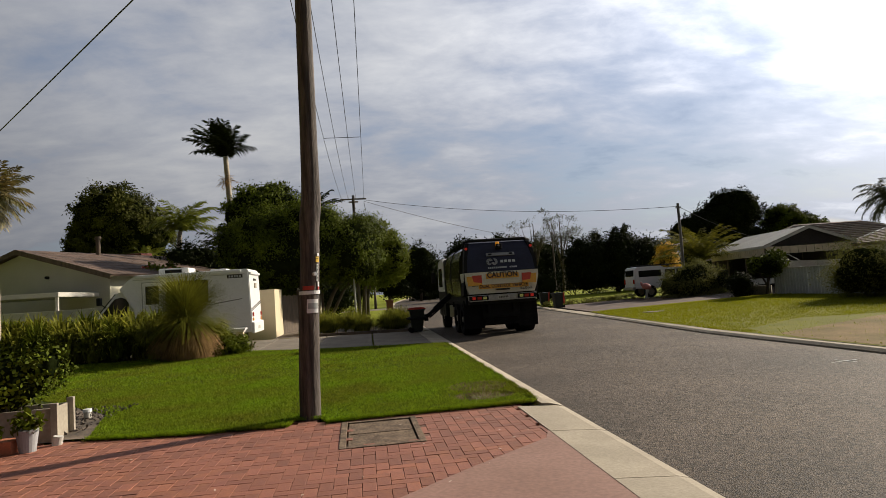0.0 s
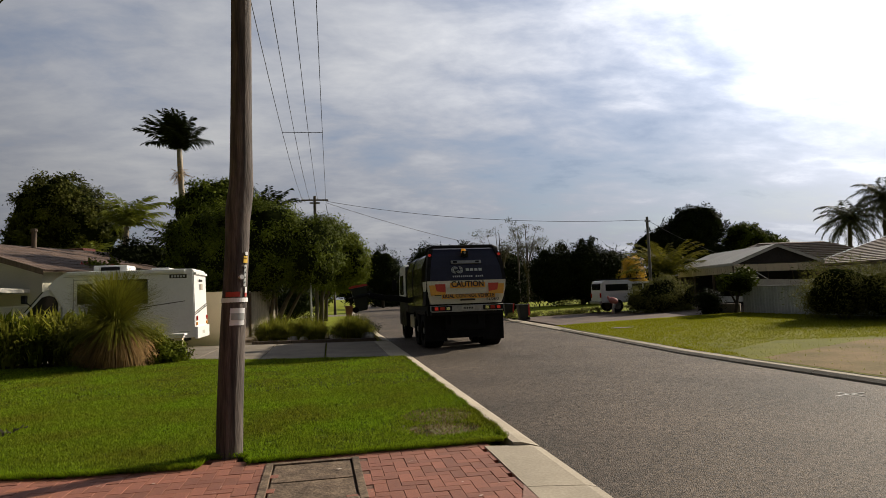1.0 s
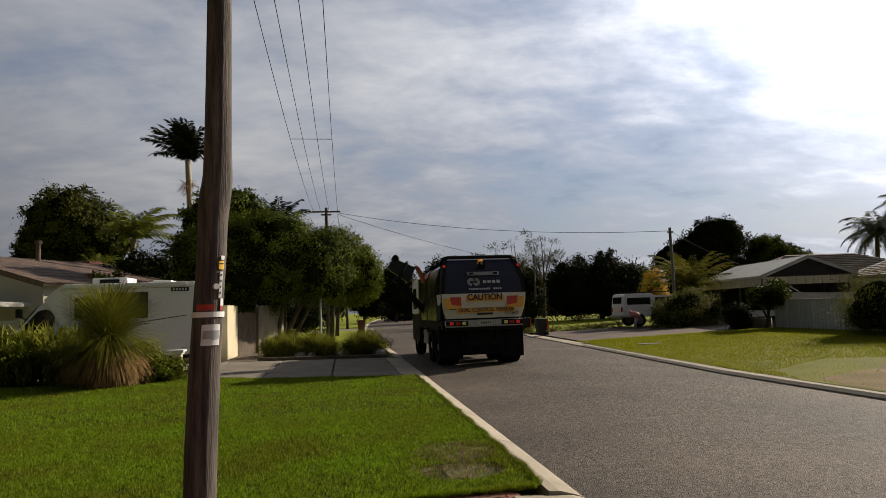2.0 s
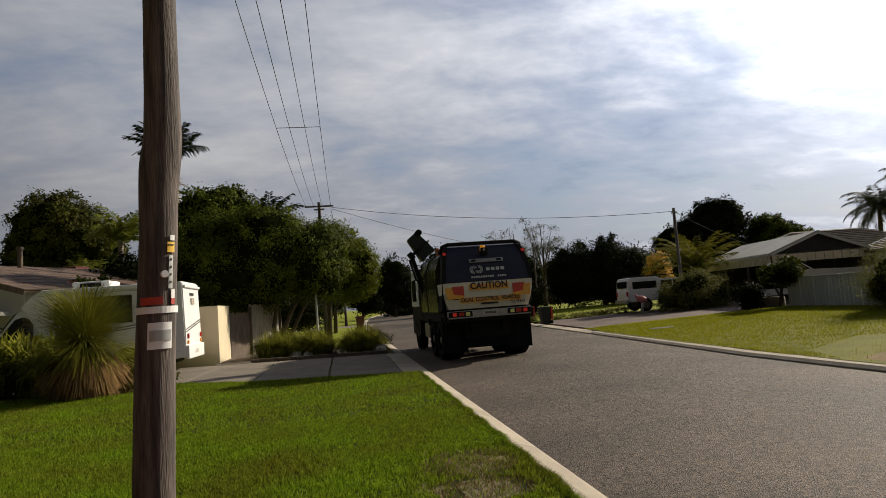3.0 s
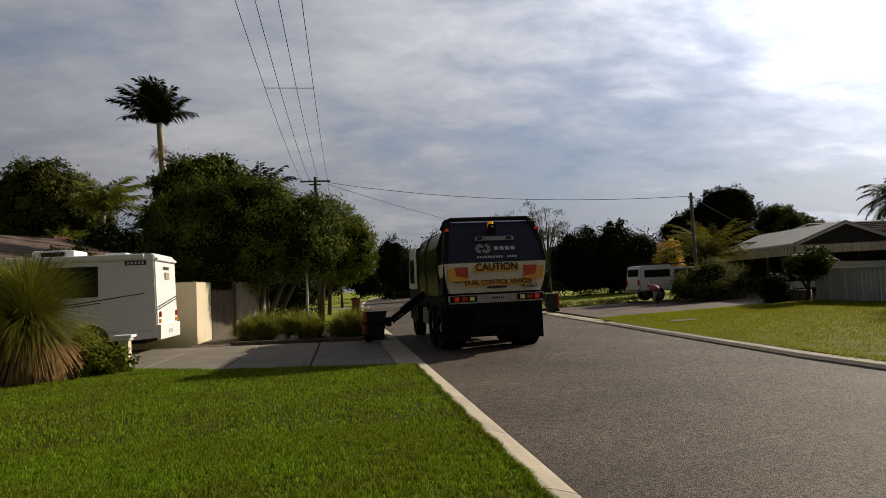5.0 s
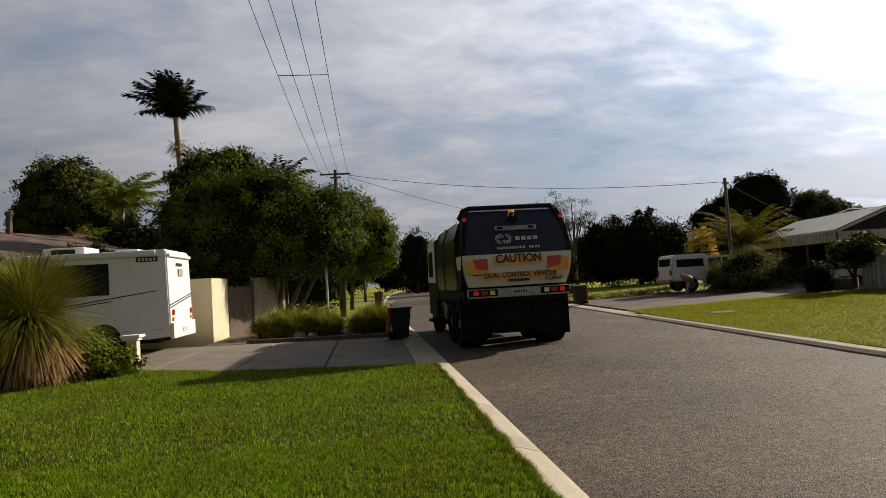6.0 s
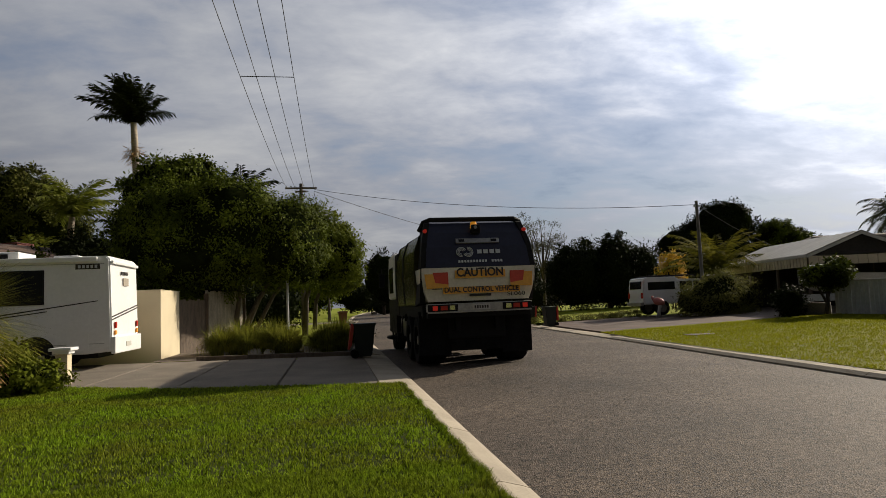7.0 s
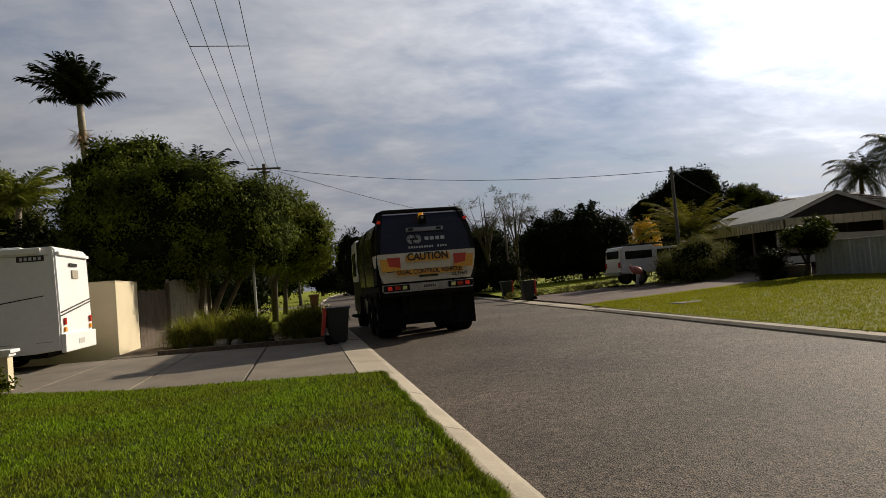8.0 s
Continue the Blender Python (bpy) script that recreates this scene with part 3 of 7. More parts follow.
def make_pit():
    t = thing("service_pit", "weathered concrete service pit lid in a frame", "pit cover", pose(-0.045, 7.55, 0.06, 0, 0, 1))
    bm = bmesh.new()
    for x0, x1, y0, y1 in ((-0.44, -0.37, -0.68, 0.68), (0.37, 0.44, -0.68, 0.68), (-0.37, 0.37, -0.68, -0.61), (-0.37, 0.37, 0.61, 0.68)):
        box(bm, x0, x1, y0, y1, -0.04, 0.016, 0.006)
    part("frame", bm, "stonelid", t)
    bm = bmesh.new()
    for x0, x1, y0, y1 in ((-0.53, -0.44, -0.77, 0.77), (0.44, 0.53, -0.77, 0.77), (-0.44, 0.44, -0.77, -0.68), (-0.44, 0.44, 0.68, 0.77)):
        box(bm, x0, x1, y0, y1, -0.04, 0.001, 0.004)
    part("mortar_collar", bm, "sand", t, "sandy mortar round the frame")
    for y0, y1 in ((-0.60, -0.01), (0.0, 0.60)):
        bm = bmesh.new()
        box(bm, -0.355, 0.355, y0 + 0.01, y1 - 0.005, -0.04, 0.004, 0.01)
        part("lid", bm, "stonelid", t, "cracked grey concrete lid")


M["barepatch"] = material("bare_earth", (0.17, 0.115, 0.055), 0.95, var=0.25, scale=6, fine=60, bump=0.7, color2=(0.09, 0.085, 0.02))
M["stonelid"] = material("grey_weathered_lid", (0.20, 0.145, 0.10), 0.9, var=0.3, scale=6, fine=40, bump=0.6, color2=(0.085, 0.062, 0.045), spec=0.15)


# ---- the truck ----
TX, TY = 4.15, 20.55            # where its rear stands while it waits
TURN_TRUCK = 0.6


def truck_gone(t):
    """Metres driven since it pulled away."""
    return 0.0 if t < 6.45 else 0.5 * 3.05 * (t - 6.45) ** 2


def loft(bm, rows, y_back):
    """Rows of (half width, y, z) down the outer skin; closed by a back at y_back."""
    A = [(bm.verts.new((-h, y, z)), bm.verts.new((h, y, z))) for h, y, z in rows]
    B = [(bm.verts.new((-h, y_back, z)), bm.verts.new((h, y_back, z))) for h, y, z in rows]
    for (a, b), (c, d), (e, f), (g, h) in zip(A, A[1:], B, B[1:]):
        bm.faces.new((a, b, d, c)), bm.faces.new((f, e, g, h))
        bm.faces.new((e, a, c, g)), bm.faces.new((b, f, h, d))
    bm.faces.new((A[0][0], B[0][0], B[0][1], A[0][1]))
    bm.faces.new((A[-1][1], B[-1][1], B[-1][0], A[-1][0]))
    bmesh.ops.recalc_face_normals(bm, faces=bm.faces)


def lettering(text, size, mat, parent, at, name="lettering", width=None):
    c = bpy.data.curves.new(name, "FONT")
    c.body, c.size, c.align_x, c.align_y, c.extrude, c.offset = text, size, "CENTER", "CENTER", 0.0015, (0.028 * size if size > 0.14 else 0.0)
    tmp = bpy.data.objects.new("tmp", c)
    me = bpy.data.meshes.new_from_object(tmp)
    bpy.data.objects.remove(tmp)
    bpy.data.curves.remove(c)
    if width:
        xs = [v.co.x for v in me.vertices]
        k = width / (max(xs) - min(xs))
        for v in me.vertices:
            v.co.x *= k
    me.materials.clear()
    me.materials.append(M[mat])
    ob = new(name, me)
    ob.parent, ob.matrix_basis = parent, at
    return ob


def plate(name, parent, at, w, h, mat, thick=0.004, label="", shape=None):
    """A flat panel in the x-z plane of `at`, its face towards -y."""
    bm = bmesh.new()
    pts = shape or [(-w / 2, -h / 2), (w / 2, -h / 2), (w / 2, h / 2), (-w / 2, h / 2)]
    prism(bm, pts, "y", -thick, 0.0)
    return part(name, bm, mat, parent, label, at)


def make_wheel(bm_parent, name, x, y, width, r, rim_mat="steel"):
    sgn = 1 if x > 0 else -1
    w = thing(name, "", "")
    w.parent = bm_parent
    w.matrix_basis = pose(x, y, r)
    bm = bmesh.new()
    seg = 56
    prof = [(-width / 2, r * 0.60), (-width / 2, r * 0.93), (-width / 2 + 0.03, r * 0.985), (-width / 6, r), (width / 6, r), (width / 2 - 0.03, r * 0.985), (width / 2, r * 0.93), (width / 2, r * 0.60)]
    rings = []
    for k, (px, pr) in enumerate(prof):
        tread = 2 <= k <= 5
        rings.append([bm.verts.new((px, pr * (0.972 if tread and s // 2 % 2 else 1) * math.cos(2 * math.pi * s / seg), pr * (0.972 if tread and s // 2 % 2 else 1) * math.sin(2 * math.pi * s / seg))) for s in range(seg)])
    for k in range(len(rings)):
        A, B = rings[k], rings[(k + 1) % len(rings)]
        for s in range(seg):
            bm.faces.new((A[s], A[(s + 1) % seg], B[(s + 1) % seg], B[s]))
    bmesh.ops.recalc_face_normals(bm, faces=bm.faces)
    part("tyre", bm, "rubber", w)
    bm = bmesh.new()
    rod(bm, (-width * 0.30, 0, 0), (width * 0.30, 0, 0), r * 0.60, seg=24)
    rod(bm, (sgn * width * 0.30, 0, 0), (sgn * width * 0.46, 0, 0), r * 0.24, r * 0.18, seg=16)
    for k in range(8):
        a = 2 * math.pi * k / 8
        c = (r * 0.42 * math.cos(a), r * 0.42 * math.sin(a))
        rod(bm, (sgn * width * 0.28, *c), (sgn * width * 0.36, *c), r * 0.045, seg=6)
    part("rim", bm, rim_mat, w)
    return w


TRUCK = {}
M["bumpergrey"] = material("dusty_grey_bar", (0.46, 0.44, 0.40), 0.6, var=0.12, scale=3, fine=25, bump=0.03)


def make_truck():
    t = thing("garbage_truck", "dusty navy side-loading garbage truck, olive reflection coloured in, with lit tail lamps", "truck", pose(TX, TY, 0.03, 0, 0, TURN_TRUCK))
    TRUCK["truck"] = t
    # tailgate skins
    bm = bmesh.new()
    loft(bm, [(0.93, 0.62, 3.04), (0.98, 0.42, 2.97), (1.02, 0.24, 2.75), (1.06, 0.10, 2.44), (1.09, 0.02, 2.10), (1.10, 0.0, 2.02)], 0.95)
    gate = part("tailgate", bm, "navy", t, "dark navy curved tailgate")
    bm = bmesh.new()
    loft(bm, [(1.19, 0.0, 2.012), (1.18, 0.02, 1.80), (1.13, 0.07, 1.52), (1.06, 0.11, 1.33)], 0.93)
    low = part("tailgate_panel", bm, "panelwhite", t, "dusty white lower tailgate panel")
    # black side frames, leaning in to the top
    for s in (-1, 1):
        bm = bmesh.new()
        prism(bm, [(0.60, 3.05), (0.34, 2.97), (0.12, 2.54), (0.02, 2.02), (0.30, 1.32), (1.02, 1.25), (1.02, 3.07)], "x", s * 1.10, s * 1.21)
        for v in bm.verts:
            if v.co.z > 2.3:
                v.co.x -= s * 0.17 * (v.co.z - 2.3) / 0.7
        part("side_frame", bm, "black", t)
    bm = bmesh.new()
    tube(bm, [(-1.12, 0.62, 2.84), (-1.04, 0.48, 3.01), (-0.92, 0.42, 3.05), (0.92, 0.42, 3.05), (1.04, 0.48, 3.01), (1.12, 0.62, 2.84)], 0.05, 8)
    part("top_rail", bm, "black", t)
    # panel graphics; the panel leans by a few degrees
    P = lambda x, z, off=0.006: pose(x, 0.02 + (1.80 - z) * 0.16 - off, z, -9) if z < 1.8 else pose(x, (2.012 - z) * 0.095 - off, z, -5.4)
    plate("caution_board", low, P(0.02, 1.90), 1.06, 0.215, "orange", label="orange board")
    lettering("CAUTION", 0.235, "ink", low, P(0.02, 1.90, 0.020) @ pose(0, 0, 0, 90), width=0.98)
    plate("control_board", low, P(0.05, 1.555, 0.012), 1.62, 0.15, "orange", label="orange board")
    lettering("DUAL CONTROL VEHICLE", 0.15, "ink", low, P(0.05, 1.555, 0.022) @ pose(0, 0, 0, 90), width=1.56)
    lettering("SL060", 0.12, "ink", low, P(0.78, 1.44, 0.024) @ pose(0, 0, 0, 90), width=0.38)
    plate("maker_bar", low, P(0.02, 1.44, 0.012), 0.46, 0.05, "ink", label="row of small dark marks")
    for s in (-1, 1):
        m = P(s * 0.85, 1.84)
        plate("chevron", low, m, 0, 0, "orange", label="orange chevron board", shape=[(-s * 0.20, 0.15), (s * 0.30, 0.15), (s * 0.25, -0.25), (-s * 0.20, -0.23)])
        plate("chevron", low, m @ pose(0, -0.005, 0), 0, 0, "redpanel", label="red reflective chevron", shape=[(-s * 0.20, 0.15), (s * 0.13, 0.15), (s * 0.07, -0.13), (-s * 0.20, -0.17)])
    for k in range(3):
        plate("notice_bar", low, P(-0.88, 1.66 - 0.036 * k, 0.011), 0.20, 0.018, "ink", thick=0.002)
    # emblem on the dark gate: plain rings and bars in its colour
    Q = lambda x, z: pose(x, 0.085 - (z - 2.42) * -0.42 - 0.018, z, -25) if z > 2.42 else pose(x, 0.02 + (z - 2.10) * 0.225 - 0.014, z, -14)
    for cx, r0 in ((-0.34, 0.10), (-0.20, 0.10)):
        for r in (r0, r0 * 0.72, r0 * 0.44):
            bm = bmesh.new()
            pts = [(cx + r * math.cos(a), 0, r * math.sin(a)) for a in np.linspace(0.4 if cx < -0.3 else 3.5, 4.9 if cx < -0.3 else 8.0, 16)]
            tube(bm, pts, 0.009, 4)
            part("emblem", bm, "greyink", gate, at=Q(0, 2.33))
    for x0 in (0.04, 0.17, 0.30, 0.43):
        plate("emblem_bar", gate, Q(x0, 2.33), 0.095, 0.085, "greyink", thick=0.003)
    for x0, w in ((-0.12, 0.62), (0.42, 0.30)):
        for k in range(int(w / 0.062)):
            plate("small_mark", gate, Q(x0 - w / 2 + 0.03 + 0.062 * k, 2.135), 0.042, 0.052, "greyink", thick=0.002)
    bm = bmesh.new()
    box(bm, -0.46, 0.46, -0.02, 0.02, -0.055, 0.055, 0.01)
    bar = part("handle_bar", bm, "steel", gate, "pale recessed bar", at=Q(0.02, 2.56))
    for s in (-1, 1):
        plate("slot", bar, pose(s * 0.34, -0.022, 0), 0.12, 0.06, "black")
    # camera hood and beacon on top
    bm = bmesh.new()
    box(bm, -0.10, 0.10, 0.14, 0.42, 2.72, 2.80, 0.02)
    box(bm, -0.09, 0.09, 0.08, 0.22, 2.78, 2.90, 0.02)
    part("camera_bracket", bm, "black", t)
    bm = bmesh.new()
    rod(bm, (-0.02, 0.24, 2.84), (-0.02, 0.24, 2.97), 0.075, 0.06, 14)
    part("beacon", bm, "beacon", t, "amber beacon")
    bm = bmesh.new()
    rod(bm, (-0.02, 0.075, 2.84), (-0.02, 0.06, 2.84), 0.035, seg=12)
    part("camera_lens", bm, "steel", t)
    # bumper with lamps
    bm = bmesh.new()
    box(bm, -1.10, 1.10, 0.02, 0.22, 1.125, 1.285, 0.015)
    box(bm, -1.08, 1.08, 0.0, 0.10, 1.095, 1.125, 0.008)
    bump = part("bumper", bm, "bumpergrey", t, "dusty pale bumper bar")
    bm = bmesh.new()
    box(bm, -1.08, 1.08, 0.10, 0.34, 1.00, 1.10, 0.01)
    part("under_run_bar", bm, "black", t)
    for s in (-1, 1):
        plate("lamp_housing", bump, pose(s * 0.78, 0.018, 1.20), 0.62, 0.14, "black", thick=0.012)
        for dx, mt, w in ((-0.16, "lampR", 0.10), (0.02, "lampRd", 0.14), (0.19, "chrome", 0.11)):
            plate("lamp", bump, pose(s * (0.78 - dx), 0.004, 1.20), w, 0.09, mt, thick=0.02)
    plate("number_plate", bump, pose(0.02, 0.016, 1.20), 0.37, 0.11, "dirtywhite", thick=0.006)
    for k in range(6):
        plate("plate_bar", bump, pose(-0.11 + 0.052 * k, 0.009, 1.20), 0.034, 0.06, "ink", thick=0.002)
    for s in (-1, 1):
        bm = bmesh.new()
        rod(bm, (s * 1.06, 0.26, 2.79), (s * 1.06, 0.17, 2.79), 0.04, seg=14)
        part("upper_lamp", bm, "lampR", t, "lit red upper lamp")
    # body
    bm = bmesh.new()
    prof = [(-1.19, 1.28), (-1.23, 1.9), (-1.20, 2.45), (-1.08, 2.78), (-0.85, 2.92), (0.85, 2.92), (1.08, 2.78), (1.20, 2.45), (1.23, 1.9), (1.19, 1.28)]
    prism(bm, prof, "y", 0.95, 4.55)
    part("body", bm, "olive", t, "compactor body with curved sides, olive reflection in its colour")
    for y in (2.9, 4.5):
        bm = bmesh.new()
        prism(bm, [(x * 1.012, 1.2 + (z - 1.2) * 1.012) for x, z in prof], "y", y, y + 0.07)
        part("body_rib", bm, "black", t)
    bm = bmesh.new()
    box(bm, -1.16, 1.16, 4.65, 5.35, 1.0, 2.70, 0.05)
    part("hopper", bm, "black", t)
    bm = bmesh.new()
    prism(bm, [(5.42, 0.5), (5.42, 1.46), (7.44, 1.46), (7.46, 0.5)], "x", -1.15, 1.15)
    part("cab_base", bm, "black", t, "dark lower cab with steps")
    bm = bmesh.new()
    prism(bm, [(5.42, 1.47), (5.42, 2.62), (5.65, 2.78), (7.0, 2.74), (7.28, 2.45), (7.45, 1.6), (7.45, 1.47)], "x", -1.16, 1.16)
    bmesh.ops.bevel(bm, geom=list(bm.edges), offset=0.03, segments=2, affect="EDGES")
    cab = part("cab", bm, "white", t, "white forward-control cab")
    for s in (-1, 1):
        bm = bmesh.new()
        box(bm, s * 1.165 - 0.005, s * 1.165 + 0.005, 5.95, 7.05, 1.65, 2.4, 0.0)
        part("cab_window", bm, "glassD", cab)
        bm = bmesh.new()
        tube(bm, [(s * 1.16, 7.1, 2.45), (s * 1.38, 7.2, 2.42), (s * 1.38, 7.2, 2.1)], 0.018, 6)
        box(bm, s * 1.38 - 0.09, s * 1.38 + 0.09, 7.16, 7.26, 1.85, 2.28, 0.02)
        part("mirror", bm, "black", cab)
    bm = bmesh.new()
    box(bm, -1.0, 1.0, 7.455, 7.465, 1.5, 2.3)
    part("windscreen", bm, "glassD", cab)
    # chassis, flaps, guards
    bm = bmesh.new()
    for s in (-1, 1):
        box(bm, s * 0.42 - 0.05, s * 0.42 + 0.05, 0.3, 7.2, 0.72, 1.0, 0.01)
    for y in (0.4, 1.6, 3.2, 4.8, 6.4):
        box(bm, -0.42, 0.42, y, y + 0.12, 0.76, 0.96)
    box(bm, -1.15, 1.15, 0.35, 4.6, 1.0, 1.27, 0.02)
    box(bm, -0.62, 0.62, 0.42, 0.60, 0.55, 1.05, 0.03)
    for y in (1.15, 2.45, 6.35):
        rod(bm, (-1.0, y, 0.52), (1.0, y, 0.52), 0.10, seg=10)
        rod(bm, (-0.22, y, 0.52), (0.22, y, 0.52), 0.22, seg=12)
    part("chassis", bm, "black", t)
    bm = bmesh.new()
    box(bm, -0.56, 0.56, 0.46, 0.50, 0.30, 1.04, 0.01)
    part("rear_guard", bm, "rubber", t)
    for s in (-1, 1):
        bm = bmesh.new()
        box(bm, s * 0.88 - 0.33, s * 0.88 + 0.33, 0.50, 0.525, 0.22, 1.05, 0.005)
        part("mud_flap", bm, "rubber", t)
        bm = bmesh.new()
        prism(bm, [(0.55, 0.9), (0.62, 1.13), (3.05, 1.13), (3.1, 0.9), (3.04, 0.9), (2.98, 1.08), (0.68, 1.08), (0.61, 0.9)], "x", s * 0.56, s * 1.20)
        part("wheel_guard", bm, "black", t)
        bm = bmesh.new()
        box(bm, s * 1.0 - 0.16, s * 1.0 + 0.16, 3.3, 4.3, 0.5, 0.95, 0.04)
        part("side_tank", bm, "steel", t)
    TRUCK["wheels"] = []
    for x, y, w in ((-0.90, 1.15, 0.58), (0.90, 1.15, 0.58), (-0.90, 2.45, 0.58), (0.90, 2.45, 0.58), (-1.0, 6.35, 0.3), (1.0, 6.35, 0.3)):
        TRUCK["wheels"].append((make_wheel(t, "wheel", x, y, w, 0.52), x, y))
    # the lifting arm: a pivoted outer boom, a sliding inner boom and the grab
    bm = bmesh.new()
    box(bm, 0.0, 0.95, -0.09, 0.09, -0.10, 0.10, 0.02)
    rod(bm, (0, -0.14, 0), (0, 0.14, 0), 0.12, seg=12)
    TRUCK["boom"] = part("outer_boom", bm, "black", t, "black lifting boom")
    bm = bmesh.new()
    box(bm, -1.0, 0.0, -0.06, 0.06, -0.065, 0.065, 0.015)
    rod(bm, (0, -0.12, 0), (0, 0.12, 0), 0.08, seg=10)
    rod(bm, (-0.8, 0, 0.11), (-0.1, 0, 0.10), 0.03, seg=8)
    TRUCK["inner"] = part("inner_boom", bm, "black", t, "black sliding boom")
    bm = bmesh.new()
    for s in (-1, 1):
        tube(bm, [(0, s * 0.10, 0), (0.06, s * 0.33, 0), (0.34, s * 0.36, 0), (0.62, s * 0.30, 0), (0.70, s * 0.18, 0)], [0.05, 0.05, 0.045, 0.04, 0.03], 8)
    box(bm, -0.08, 0.06, -0.2, 0.2, -0.12, 0.12, 0.02)
    TRUCK["grab"] = part("grab", bm, "black", t, "black two-fingered grab")


# ---- wheelie bins ----
def build_bin(name, label, w, d, h, body, lid, at, group, open_part=False):
    t = thing(name, label, "bin", at, group)
    bm = bmesh.new()
    k = 0.80
    lowr = [(-w / 2 * k, -d / 2 * k + 0.04), (w / 2 * k, -d / 2 * k + 0.04), (w / 2 * k, d / 2 * k), (-w / 2 * k, d / 2 * k)]
    upr = [(-w / 2, -d / 2), (w / 2, -d / 2), (w / 2, d / 2), (-w / 2, d / 2)]
    A = [bm.verts.new((x, y, 0.03)) for x, y in lowr]
    B = [bm.verts.new((x, y, h - 0.10)) for x, y in upr]
    for i in range(4):
        bm.faces.new((A[i], A[(i + 1) % 4], B[(i + 1) % 4], B[i]))
    bm.faces.new(list(reversed(A))), bm.faces.new(B)
    bmesh.ops.bevel(bm, geom=list(bm.edges), offset=0.03, segments=2, affect="EDGES")
    part("bin_body", bm, body, t)
    bm = bmesh.new()
    box(bm, -w / 2 - 0.025, w / 2 + 0.025, -d / 2 - 0.025, d / 2 + 0.03, h - 0.135, h - 0.085, 0.012)
    part("rim", bm, body, t)
    bm = bmesh.new()
    prism(bm, [(-d / 2 - 0.04, h - 0.08), (-d / 2 - 0.04, h - 0.05), (-d / 2 + 0.06, h - 0.005), (d / 2 - 0.05, h), (d / 2 + 0.05, h - 0.03), (d / 2 + 0.05, h - 0.08)], "x", -w / 2 - 0.03, w / 2 + 0.03)
    ob = part("lid", bm, lid, t)
    TRUCK.setdefault("lids", []).append(ob)
    bm = bmesh.new()
    rod(bm, (-w / 2 * 0.8, d / 2 + 0.07, h - 0.10), (w / 2 * 0.8, d / 2 + 0.07, h - 0.10), 0.018, seg=8)
    for s in (-1, 1):
        rod(bm, (s * w * 0.36, d / 2 - 0.01, h - 0.12), (s * w * 0.36, d / 2 + 0.07, h - 0.10), 0.018, seg=6)
    part("handle", bm, body, t)
    for s in (-1, 1):
        bm = bmesh.new()
        rod(bm, (s * (w / 2 * 0.78), d / 2 * 0.9, 0.10), (s * (w / 2 * 0.78 + 0.05), d / 2 * 0.9, 0.10), 0.10, seg=16)
        part("bin_wheel", bm, "rubber", t)
    return t


def make_bins():
    # handle and wheels look away from the road
    TRUCK["bin"] = build_bin("wheelie_bin", "dark green wheelie bin emptied by the truck", 0.50, 0.54, 0.93, "binG", "lidR", pose(1.68, 24.45, 0.07, 0, 0, 90), "wheelie bins")
    build_bin("wheelie_bin", "dark green wheelie bin with its red lid hanging open", 0.50, 0.56, 1.0, "binG", "lidR", pose(10.65, 36.6, 0.06, 0, 0, -86), "wheelie bins")
    build_bin("wheelie_bin", "dark green wheelie bin with its red lid hanging open", 0.50, 0.56, 1.0, "binG", "lidR", pose(10.95, 40.6, 0.06, 0, 0, -94), "wheelie bins")
    hinge = Matrix.Translation((0, 0.33, 0.92))
    for ob, a in zip(TRUCK["lids"][1:3], (-270, -274)):
        ob.matrix_basis = hinge @ pose(0, 0, 0, a) @ hinge.inverted()
    build_bin("wheelie_bin", "brown wheelie bin on the verge further along", 0.50, 0.55, 1.0, "maroon", "maroon", pose(1.55, 51.5, 0.08, 0, 0, 95), "wheelie bins")


